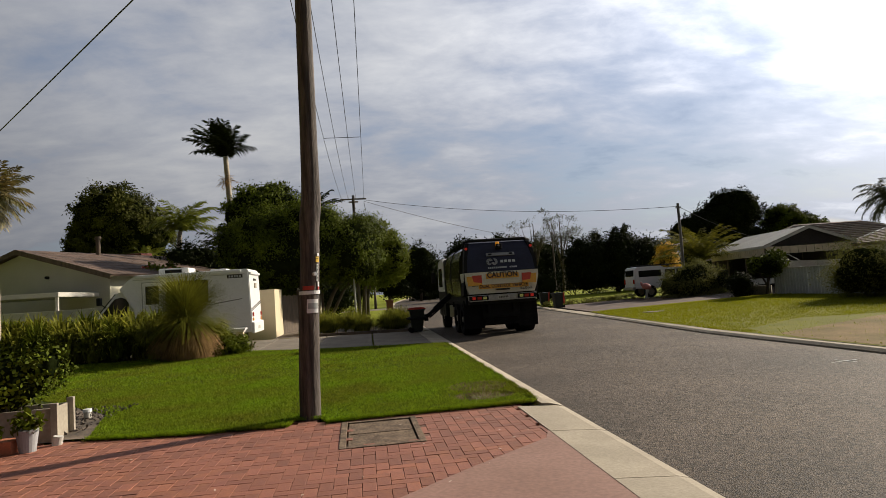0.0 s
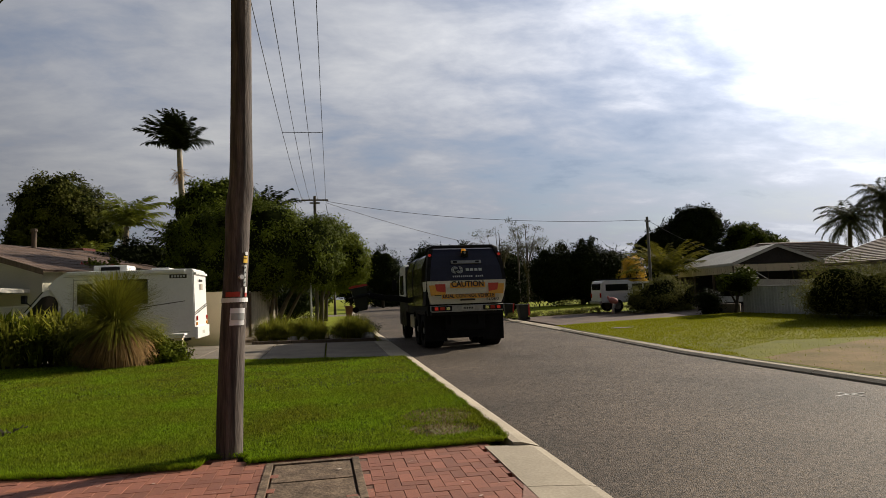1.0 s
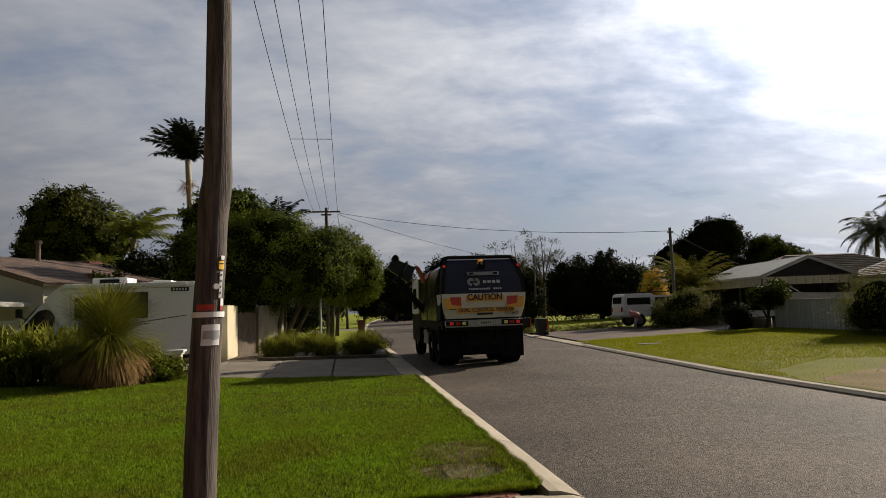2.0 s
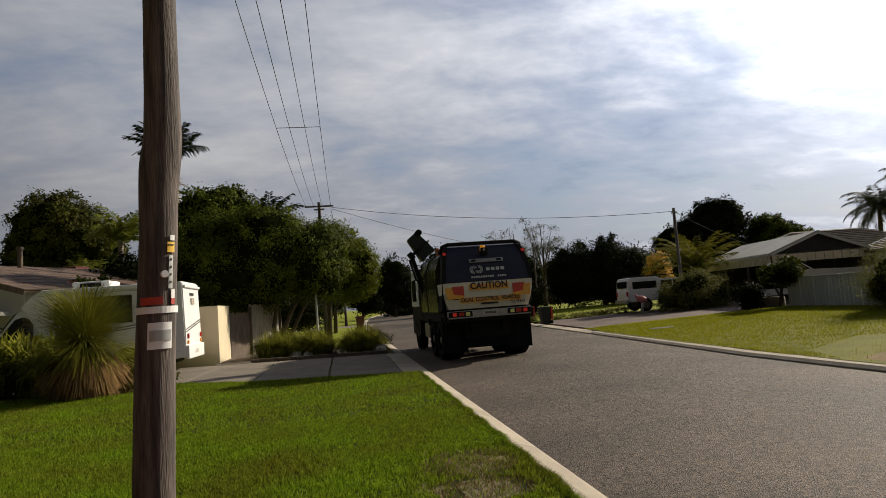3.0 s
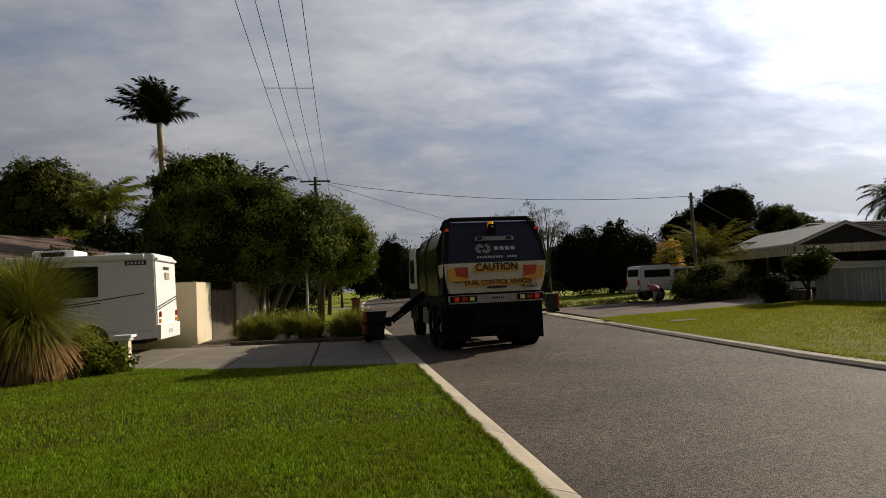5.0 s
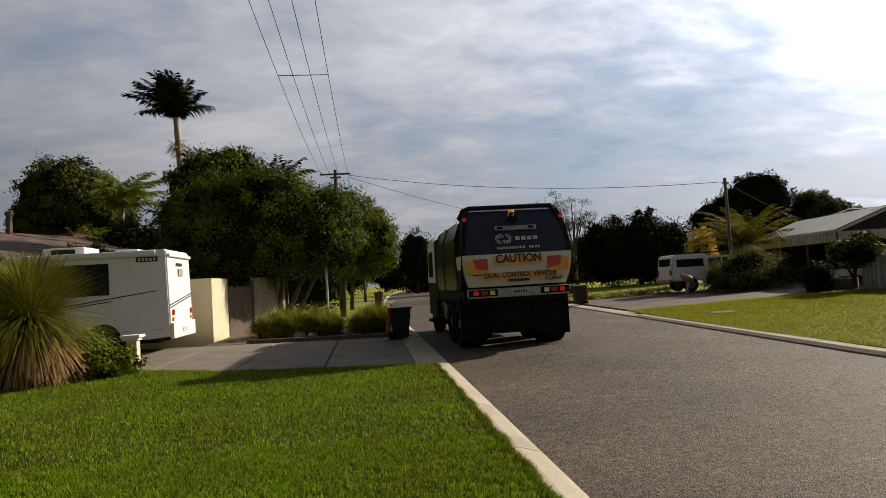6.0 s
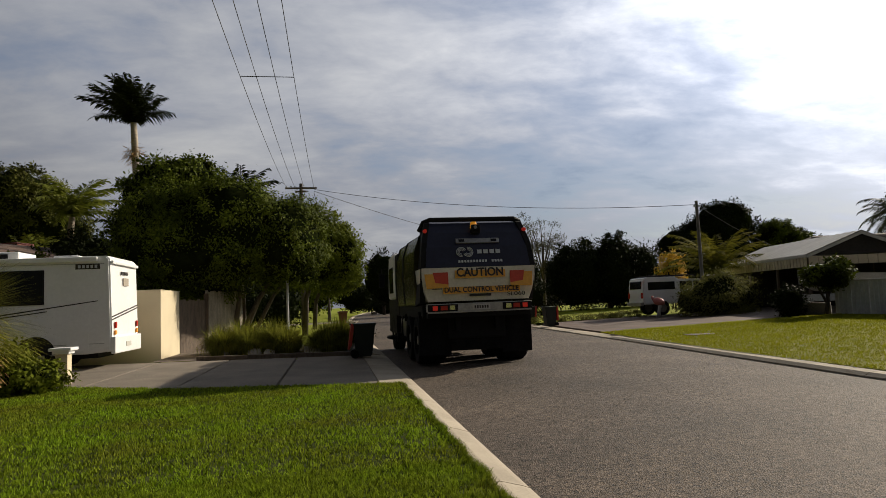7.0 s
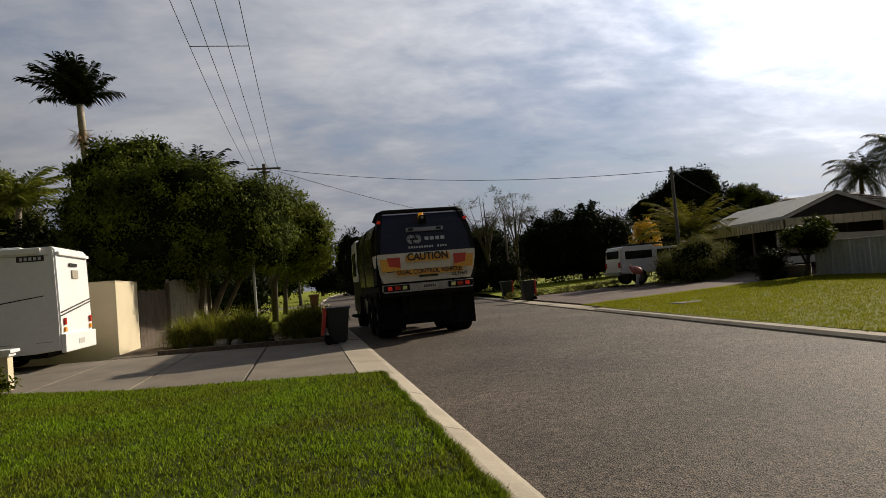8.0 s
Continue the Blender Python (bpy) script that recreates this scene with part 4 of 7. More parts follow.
# ---- the motorhome and its driveway ----
def make_motorhome():
    t = thing("motorhome", "white coachbuilt motorhome with dark windows parked on the driveway", "motorhome", pose(0, 0, 0.07))
    X0, X1, Y0, Y1 = -8.65, -4.45, 25.2, 27.4
    bm = bmesh.new()
    prism(bm, [(X1, 0.42), (X1 + 0.02, 0.95), (X1 - 0.03, 2.70), (X1 - 0.10, 2.78), (-8.55, 2.74), (-8.85, 2.55), (-9.1, 2.28), (-8.65, 1.55), (-8.65, 0.38), (-5.0, 0.38)], "y", Y0, Y1)
    bmesh.ops.bevel(bm, geom=[e for e in bm.edges if abs(e.verts[0].co.y - e.verts[1].co.y) < 0.01], offset=0.035, segments=2, affect="EDGES")
    body = part("body", bm, "white", t)
    bm = bmesh.new()
    prism(bm, [(-8.66, 0.38), (-8.66, 1.65), (-9.0, 2.22), (-9.25, 2.15), (-9.85, 1.42), (-10.25, 1.18), (-10.33, 0.75), (-10.25, 0.36)], "y", Y0 + 0.10, Y1 - 0.10)
    bmesh.ops.bevel(bm, geom=list(bm.edges), offset=0.05, segments=2, affect="EDGES")
    cab = part("cab", bm, "white", t)
    bm = bmesh.new()
    prism(bm, [(-8.80, 1.24), (-8.80, 1.90), (-9.08, 2.00), (-9.30, 1.94), (-9.74, 1.42), (-9.72, 1.24)], "y", Y0 + 0.092, Y0 + 0.10)
    part("cab_window", bm, "glassD", cab)
    bm = bmesh.new()
    vs = [(-9.30, Y0 + 0.2, 2.10), (-9.30, Y1 - 0.2, 2.10), (-9.86, Y1 - 0.2, 1.43), (-9.86, Y0 + 0.2, 1.43)]
    f = [bm.verts.new((x - 0.03, y, z + 0.03)) for x, y, z in vs] + [bm.verts.new((x + 0.02, y, z)) for x, y, z in vs]
    bm.faces.new(f[:4]), bm.faces.new(list(reversed(f[4:])))
    for k in range(4):
        bm.faces.new((f[k], f[4 + k], f[4 + (k + 1) % 4], f[(k + 1) % 4]))
    bmesh.ops.recalc_face_normals(bm, faces=bm.faces)
    part("windscreen", bm, "glassD", cab)
    bm = bmesh.new()
    tube(bm, [(-9.62, Y0 + 0.1, 1.66), (-9.72, Y0 - 0.12, 1.80)], 0.02, 6)
    box(bm, -9.80, -9.66, Y0 - 0.26, Y0 - 0.06, 1.74, 2.02, 0.03)
    part("mirror", bm, "black", cab)

    def window(name, x0, x1, z0, z1, parent):
        bm = bmesh.new()
        box(bm, x0 - 0.04, x1 + 0.04, Y0 - 0.025, Y0 + 0.01, z0 - 0.04, z1 + 0.04, 0.02)
        w = part(name, bm, "black", parent)
        bm = bmesh.new()
        box(bm, x0, x1, Y0 - 0.032, Y0 - 0.012, z0, z1, 0.006)
        part("pane", bm, "glassD", w)
    window("side_window", -7.38, -6.0, 1.66, 2.42, body)
    bm = bmesh.new()
    box(bm, -8.28, -7.58, Y0 - 0.018, Y0 + 0.01, 0.55, 2.46, 0.012)
    seam = bmesh.new()
    box(seam, -8.31, -7.55, Y0 - 0.008, Y0 + 0.01, 0.525, 2.49)
    part("door_seam", seam, "galv", body)
    for z in (0.62, 2.58):
        line = bmesh.new()
        box(line, -8.6, -4.6, Y0 - 0.006, Y0 + 0.004, z, z + 0.015)
        part("panel_seam", line, "galv", body)
    door = part("door", bm, "white", body, "white entry door")
    window("door_window", -8.14, -7.74, 1.70, 2.30, door)
    bm = bmesh.new()
    box(bm, -7.68, -7.62, Y0 - 0.04, Y0 - 0.018, 1.25, 1.40, 0.006)
    part("door_handle", bm, "black", door)
    # awning case, seams, stripes
    bm = bmesh.new()
    box(bm, -8.5, -4.75, Y0 - 0.07, Y0 + 0.02, 2.63, 2.76, 0.03)
    part("awning_case", bm, "white", body)
    for z, x0, x1, sl in ((1.02, -9.0, -8.25, 0.0), (0.94, -9.0, -8.25, 0.0), (0.86, -9.0, -8.25, 0.0), (1.36, -7.1, -4.75, 0.30), (1.30, -7.1, -5.9, 0.14)):
        bm = bmesh.new()
        prism(bm, [(x0, z), (x1, z + sl), (x1, z + sl + 0.022), (x0, z + 0.032)], "y", Y0 - 0.006, Y0 + 0.004)
        part("stripe", bm, "ink", body, "thin dark stripe")
    nb = plate("name_board", body, pose(-4.98, Y0 - 0.004, 2.52), 0.56, 0.13, "ink", label="dark name board")
    for k in range(5):
        plate("name_bar", nb, pose(-0.19 + 0.095 * k, -0.005, 0), 0.06, 0.075, "greyink", thick=0.002)
    for k in range(3):
        plate("hatch", body, pose((-7.0, -5.2, -5.0)[k], Y0 - 0.004, (0.75, 0.72, 1.35)[k]), (0.7, 0.5, 0.12)[k], (0.4, 0.5, 0.16)[k], "white", thick=0.006)
    # rear face
    R = X1 + 0.015
    bm = bmesh.new()
    box(bm, R - 0.02, R + 0.09, Y0 + 0.02, Y1 - 0.02, 0.36, 0.78, 0.03)
    rear = part("rear_bumper", bm, "white", body)
    for y in (Y0 + 0.22, Y1 - 0.22):
        bm = bmesh.new()
        box(bm, R + 0.01, R + 0.055, y - 0.055, y + 0.055, 0.98, 1.14, 0.02)
        part("tail_lamp", bm, "lampRd", body, "red tail lamp")
        bm = bmesh.new()
        box(bm, R + 0.01, R + 0.05, y - 0.06, y + 0.06, 0.82, 0.93, 0.015)
        part("turn_lamp", bm, "beaconoff", body, "amber turn lamp")
    bm = bmesh.new()
    box(bm, R + 0.088, R + 0.10, Y0 + 0.85, Y0 + 1.25, 0.50, 0.62)
    p = part("number_plate", bm, "dirtywhite", rear)
    for z, sl in ((1.45, 0.30), (1.38, 0.30)):
        bm = bmesh.new()
        prism(bm, [(Y0 + 0.05, z - 0.2), (Y1 - 0.05, z + sl - 0.2), (Y1 - 0.05, z + sl - 0.17), (Y0 + 0.05, z - 0.17)], "x", R - 0.006, R + 0.012)
        part("stripe", bm, "ink", body, "thin dark stripe")
    for k in range(5):
        bm = bmesh.new()
        box(bm, R - 0.02, R + 0.004, Y0 + 0.8 + 0.11 * k, Y0 + 0.87 + 0.11 * k, 2.34, 2.42)
        part("name_bar", bm, "ink", body)
    bm = bmesh.new()
    box(bm, R - 0.02, R + 0.004, Y0 + 0.95, Y0 + 1.35, 2.06, 2.26)
    part("notice_board", bm, "beigeboard", body, "small tan notice")
    bm = bmesh.new()
    box(bm, R - 0.05, R + 0.03, Y0 + 0.05, Y1 - 0.05, 2.58, 2.66, 0.02)
    part("rear_trim", bm, "white", body)
    # roof hatch, wheels
    bm = bmesh.new()
    box(bm, -7.85, -6.75, 25.7, 26.7, 2.72, 2.98, 0.05)
    rv = part("roof_unit", bm, "white", t, "white roof air conditioner")
    bm = bmesh.new()
    box(bm, -7.6, -7.0, 25.66, 25.70, 2.80, 2.92)
    part("grille", bm, "black", rv)
    bm = bmesh.new()
    box(bm, -6.0, -5.4, 25.8, 26.5, 2.74, 2.86, 0.04)
    part("roof_hatch", bm, "white", t)
    for x in (-6.15, -9.55):
        for y in (Y0 + 0.14, Y1 - 0.14):
            w = make_wheel(t, "wheel", 1, 0, 0.22, 0.34)
            w.matrix_basis = pose(x, y, 0.34, 0, 0, 90 if y > 26 else -90)
        bm = bmesh.new()
        n = 14
        pts = [(x + 0.46 * math.cos(math.pi * k / n), 0.40 + 0.46 * math.sin(math.pi * k / n)) for k in range(n + 1)]
        prism(bm, pts, "y", Y0 + (0.09 if x < -9 else -0.008), Y0 + 0.2)
        part("wheel_arch", bm, "black", body)
    bm = bmesh.new()
    box(bm, -9.6, -4.9, 25.7, 26.9, 0.25, 0.45)
    part("underbody", bm, "black", t)


M["beaconoff"] = material("amber_lens", (0.75, 0.30, 0.03), 0.3, var=0.03, bump=0)


def make_left_walls():
    w = thing("wall_cream", "cream rendered masonry wall beside the driveway", "wall", kind="structure")
    bm = bmesh.new()
    box(bm, -9.0, -3.93, 27.8, 30.1, -0.02, 2.04, 0.015)
    part("wall_block", bm, "cream", w)
    bm = bmesh.new()
    box(bm, -9.01, -3.92, 27.79, 30.11, 2.04, 2.06, 0.008)
    part("coping", bm, "cream", w)
    g = thing("fence_side", "weathered brown timber gate and fence under the tree", "fence", kind="structure")
    for k in range(24):
        bm = bmesh.new()
        a, b = -3.90 + 0.062 * k, 30.2 + 0.142 * k
        box(bm, -0.075, 0.075, -0.012, 0.012, 0.08, (1.78 if k < 9 else 2.08) + 0.03 * math.sin(k * 2.3), 0.004, mat=pose(a, b, 0, 0, 0, 65))
        part("board", bm, "timber" if k < 9 else "palewood", g)
    for a, b in ((-3.35, 31.45), (-2.4, 33.7)):
        bm = bmesh.new()
        box(bm, a - 0.07, a + 0.07, b - 0.07, b + 0.07, 0, 2.0, 0.01)
        part("post", bm, "timber", g)
    p = thing("letterbox_pillar", "small white rendered pillar with a cap", "letterbox", pose(-4.22, 21.75, 0.06))
    bm = bmesh.new()
    box(bm, -0.11, 0.11, -0.11, 0.11, 0, 0.62, 0.01)
    part("shaft", bm, "cream", p)
    bm = bmesh.new()
    box(bm, -0.20, 0.20, -0.20, 0.20, 0.66, 0.72, 0.012)
    box(bm, -0.15, 0.15, -0.15, 0.15, 0.60, 0.66, 0.012)
    part("cap", bm, "white", p)


def make_left_house():
    h = thing("house_left", "cream brick house with a dark tiled gable roof", "house", pose(-16.2, 33.2, 0, 0, 0, -24))
    # local: gable end at y = 0, ridge runs along +y
    bm = bmesh.new()
    prism(bm, [(-5, 0), (-5, 3.25), (0, 4.62), (5, 3.25), (5, 0)], "y", 0, 10)
    part("wall", bm, "houseW", h)
    for s in (-1, 1):
        bm = bmesh.new()
        a = math.atan2(1.37, 5.0)
        L = 5.75
        rng = random.Random(3)
        m = Matrix.Translation((0, 0, 4.70)) @ Euler((0, s * a, 0)).to_matrix().to_4x4()
        box(bm, 0 if s > 0 else -L, L if s > 0 else 0, -0.45, 10.4, -0.03, 0.03, mat=m)
        for i in range(16):
            for j in range(31):
                x0 = i * 0.36
                c = box(bm, s * x0, s * (x0 + 0.38), -0.45 + j * 0.346, -0.45 + j * 0.346 + 0.33, 0.03, 0.06, mat=m @ Matrix.Translation((0, 0, 0.012 * (i % 2) + rng.uniform(0, 0.006))))
        part("roof", bm, "tile", h, "dark weathered tiled roof")
        bm = bmesh.new()
        box(bm, 0 if s > 0 else -L, L if s > 0 else 0, -0.50, -0.45, -0.16, 0.07, 0.005, mat=m)
        part("barge_board", bm, "timber", h)
    bm = bmesh.new()
    rod(bm, (0.5, 3.88, 4.3), (0.5, 3.88, 5.45), 0.12, seg=12)
    rod(bm, (0.5, 3.88, 5.45), (0.5, 3.88, 5.60), 0.18, 0.15, 12)
    part("flue", bm, "timber", h, "brown flue pipe")
    c = thing("roof_cooler", "rust red evaporative cooler on the roof", "cooler")
    bm = bmesh.new()
    box(bm, -0.55, 0.55, -0.5, 0.5, 0, 0.75, 0.05)
    part("case", bm, "redbox", c)
    bm = bmesh.new()
    for k in range(5):
        box(bm, -0.42, 0.42, -0.515, -0.50, 0.12 + 0.11 * k, 0.18 + 0.11 * k)
    part("louvre", bm, "black", c)
    c.matrix_basis = pose(-13.75, 41.5, 4.22, 0, 0, -20)
    v = thing("gable_vent", "small round dark gable vents", "vent", pose(-14.9, 33.1, 3.35))
    bm = bmesh.new()
    rod(bm, (0, -0.7, 0), (0, -0.35, 0), 0.07, seg=12)
    part("vent", bm, "black", v)
    # flat carport in front of the house, and its wall with ivy
    f = thing("carport_left", "low cream carport with a white fascia", "carport")
    bm = bmesh.new()
    box(bm, -17.5, -12.2, 27.5, 32.0, 2.30, 2.48, 0.01)
    part("roof", bm, "dirtywhite", f)
    for x, y in ((-12.3, 27.6), (-14.9, 27.6), (-12.3, 31.8)):
        bm = bmesh.new()
        box(bm, x - 0.05, x + 0.05, y - 0.05, y + 0.05, 0, 2.30, 0.006)
        part("post", bm, "dirtywhite", f)
    bm = bmesh.new()
    box(bm, -20, -9.2, 26.6, 26.8, 0, 1.75, 0.01)
    tagged(part("wall_garden", bm, "houseW"), "low cream garden wall behind the hedge", "wall", kind="structure")


# ---- poles and wires ----
def make_poles():
    p = thing("power_pole", "weathered grey timber power pole with metal tags", "pole", pose(-0.90, 8.66, 0.02))
    prof = [(0, 0.0, 0.132), (0.5, 0.01, 0.131), (1.2, 0.042, 0.127), (1.75, 0.075, 0.122), (2.15, 0.10, 0.121), (2.45, 0.108, 0.124), (2.62, 0.122, 0.130), (2.8, 0.150, 0.123), (3.1, 0.155, 0.114), (3.6, 0.160, 0.109), (4.5, 0.170, 0.105), (5.5, 0.180, 0.102), (7.5, 0.22, 0.098), (9.6, 0.26, 0.094)]
    bm = bmesh.new()
    seg = 40
    zs = np.linspace(0, 9.6, 120)
    rings = []
    for z in zs:
        cx = float(np.interp(z, [a for a, _, _ in prof], [b for _, b, _ in prof]))
        r = float(np.interp(z, [a for a, _, _ in prof], [c for _, _, c in prof]))
        rings.append([])
        for s in range(seg):
            a = 2 * math.pi * s / seg
            crack = 1 - 0.05 * max(0.0, noise.noise((math.cos(a) * 6, math.sin(a) * 6, z * 0.35)) - 0.15) - 0.02 * noise.noise((math.cos(a) * 14, math.sin(a) * 14, z * 0.8))
            if abs(z - 2.62) < 0.3:
                crack += 0.06 * max(0.0, math.cos(a + 0.5)) * (1 - abs(z - 2.62) / 0.3)
            rings[-1].append(bm.verts.new((cx + r * crack * math.cos(a), r * crack * math.sin(a), z)))
    for A, B in zip(rings, rings[1:]):
        for s in range(seg):
            bm.faces.new((A[s], A[(s + 1) % seg], B[(s + 1) % seg], B[s]))
    bm.faces.new(rings[-1])
    part("trunk", bm, "pole", p, smooth=True)

    def band(name, z0, z1, mat, a0=0, a1=360, off=0.006):
        bm = bmesh.new()
        n = 30
        rows = []
        for z in (z0, z1):
            cx = float(np.interp(z, [a for a, _, _ in prof], [b for _, b, _ in prof]))
            r = float(np.interp(z, [a for a, _, _ in prof], [c for _, _, c in prof])) * 1.03 + off
            rows.append([bm.verts.new((cx + r * math.cos(radians(a0 + (a1 - a0) * k / n)), r * math.sin(radians(a0 + (a1 - a0) * k / n)), z)) for k in range(n + 1)])
        for k in range(n):
            bm.faces.new((rows[0][k], rows[0][k + 1], rows[1][k + 1], rows[1][k]))
        ob = part(name, bm, mat, p)
        md = ob.modifiers.new("thick", "SOLIDIFY")
        md.thickness = 0.004
        return ob
    tagged(band("band", 1.605, 1.650, "white"), "white band")
    tagged(band("reflector", 1.662, 1.712, "redstrip", 236, 302), "red reflective strip")
    tagged(band("plate", 1.372, 1.545, "white", 262, 330), "white metal plate")
    tagged(band("plate_bar", 1.425, 1.495, "galv", 268, 326, 0.011), "grey bars of print")
    tagged(band("tag", 2.005, 2.075, "yellow", 310, 334), "yellow tag")
    tagged(band("tag_bar", 2.052, 2.058, "ink", 308, 330, 0.011), "row of small dark marks")
    tagged(band("tag", 1.765, 1.985, "galv", 316, 330), "narrow grey tag")
    for k in range(4):
        band("tag_bar", 1.80 + 0.05 * k, 1.815 + 0.05 * k, "ink", 321, 324.5, 0.011)
    tagged(band("tag", 2.085, 2.12, "white", 318, 334), "small white tag")
    tagged(band("tag", 1.70, 1.76, "white", 326, 340), "small white tag")
    tagged(band("tag", 1.66, 1.70, "redstrip", 326, 340), "small red tag")
    bm = bmesh.new()
    rod(bm, (0.163, -0.128, 1.86), (0.135, -0.085, 1.86), 0.024, seg=14)
    part("knob", bm, "white", p)
    bm = bmesh.new()
    box(bm, -0.62, 1.24, -0.15, -0.03, 9.05, 9.18, 0.01)
    part("crossarm", bm, "timber", p)

    q = thing("power_pole", "slender timber power pole with a crossarm", "pole", pose(-0.75, 47, 0))
    bm = bmesh.new()
    rod(bm, (0, 0, 0), (0, 0, 8.75), 0.14, 0.10, 14)
    part("trunk", bm, "pole", q)
    for dz, w in ((8.26, 0.34), (8.46, 0.92)):
        bm = bmesh.new()
        box(bm, -w, w, -0.16, -0.08, dz - 0.05, dz + 0.05, 0.008)
        part("crossarm", bm, "timber", q)
    for x in (-0.82, -0.34, 0.20, 0.76):
        bm = bmesh.new()
        rod(bm, (x, -0.12, 8.50), (x, -0.12, 8.60), 0.035, 0.025, 10)
        part("insulator", bm, "greybin", q)
    r = thing("service_pole", "plain timber service pole beside the far driveway", "pole", pose(18.62, 37, 0))
    bm = bmesh.new()
    rod(bm, (0, 0, 0), (-0.02, 0, 5.80), 0.095, 0.075, 14)
    part("trunk", bm, "greypole", r)
    bm = bmesh.new()
    box(bm, -0.16, 0.16, -0.05, 0.05, 5.5, 5.6, 0.008)
    part("bracket", bm, "galv", r)
    s = thing("sign_post", "thin galvanised post on the verge", "post", pose(-0.75, 33.2, 0.05))
    bm = bmesh.new()
    rod(bm, (0, 0, 0), (0, 0, 2.6), 0.05, seg=12)
    part("pipe", bm, "galv", s)

    def wire(name, pts, r=0.011):
        bm = bmesh.new()
        tube(bm, pts, r, 5)
        return tagged(part(name, bm, "wire"), "thin dark overhead wire", "wire", "overhead wires")

    WIRE_SAG = 0.76

    def sag(a, b, drop, n=22):
        a, b = Vector(a), Vector(b)
        return [tuple(a.lerp(b, k / n) - Vector((0, 0, 4 * drop * (k / n) * (1 - k / n)))) for k in range(n + 1)]
    for xa, xb in ((-1.50, -1.57), (-1.07, -1.09), (-0.55, -0.55), (-0.03, 0.01)):
        wire("overhead_wire", sag((xa, 8.6, 9.24), (xb, 46.9, 8.48), WIRE_SAG), 0.010)
    bm = bmesh.new()
    rod(bm, (-1.54, 27.0, 8.108), (0.0, 27.0, 8.108), 0.012, seg=6)
    tagged(part("wire_spacer", bm, "wire"), "thin rod that spaces the overhead wires", "spacer")
    wire("overhead_wire", sag((0.0, 47, 8.4), (18.6, 37, 5.62), 0.55), 0.014)
    wire("overhead_wire", sag((0.0, 47, 8.3), (18.4, 63, 5.6), 0.35), 0.016)
    u = thing("service_pole", "thin pole among the gum trees", "pole", pose(18.4, 63, 0))
    bm = bmesh.new()
    rod(bm, (0, 0, 0), (0, 0, 6.6), 0.10, 0.08, 12)
    part("trunk", bm, "pole", u)
    wire("overhead_wire", sag((18.6, 37, 5.62), (27, 42, 3.6), 0.2), 0.012)
    wire("overhead_wire", sag((0.0, 47.1, 8.2), (2.8, 120, 8.0), 1.6), 0.02)
    wire("overhead_wire", sag((-0.72, 8.66, 7.66), (-20.4, 30.1, 4.95), 0.06), 0.014)


# ---- plants ----
def trunk_part(parent, limbs, mat="bark"):
    """limbs: lists of (x, y, z, radius) from the root upwards, each a part."""
    for k, limb in enumerate(limbs):
        bm = bmesh.new()
        tube(bm, [p[:3] for p in limb], [p[3] for p in limb], 10)
        part("trunk" if k == 0 else "limb", bm, mat, parent, smooth=True)


def tree(name, label, at, blobs, limbs, clumps, per, size, mat="leaf", seed=1, slim=0.45, spread=0.34, droop=0.2, fill=0.25, group="", cat="tree"):
    t = thing(name, label, cat, pose(*at), group)
    trunk_part(t, limbs)
    quads("crown", crown(seed, blobs, clumps, per, size, slim, spread * 0.8, droop, fill), mat, t)
    core(t, blobs, seed, 0.86, "core_shade")
    return t


def frond(rng, length, arch, leaflet, step, width, droop, spread=0.9):
    """A feather leaf along +x that arches; leaflets hang to both sides. Returns rachis points and leaflet corners."""
    n = int(length / step)
    pts = []
    x, z, a = 0.0, 0.0, arch
    for k in range(n + 1):
        pts.append((x, 0.0, z))
        x, z = x + step * math.cos(a), z + step * math.sin(a)
        a -= droop * step
    P = np.array(pts)
    Q = []
    for k in range(2, n):
        f = k / n
        ll = leaflet * (0.55 + 0.45 * math.sin(math.pi * min(1, f * 1.15))) * rng.uniform(0.85, 1.1)
        d = unit(P[min(k + 1, n)] - P[k - 1])
        for s in (-1, 1):
            out = unit(np.array([0, s * spread, 0]) + d * (0.45 + 0.4 * f) + np.array([0, 0, rng.uniform(-0.55, 0.10)]))
            tip = P[k] + out * ll + np.array([0, 0, -0.18 * ll])
            mid = P[k] + out * ll * 0.5
            w = d * width
            Q.append([P[k] - w * 0.6, mid - w, tip, mid + w])
    return P, np.array(Q)


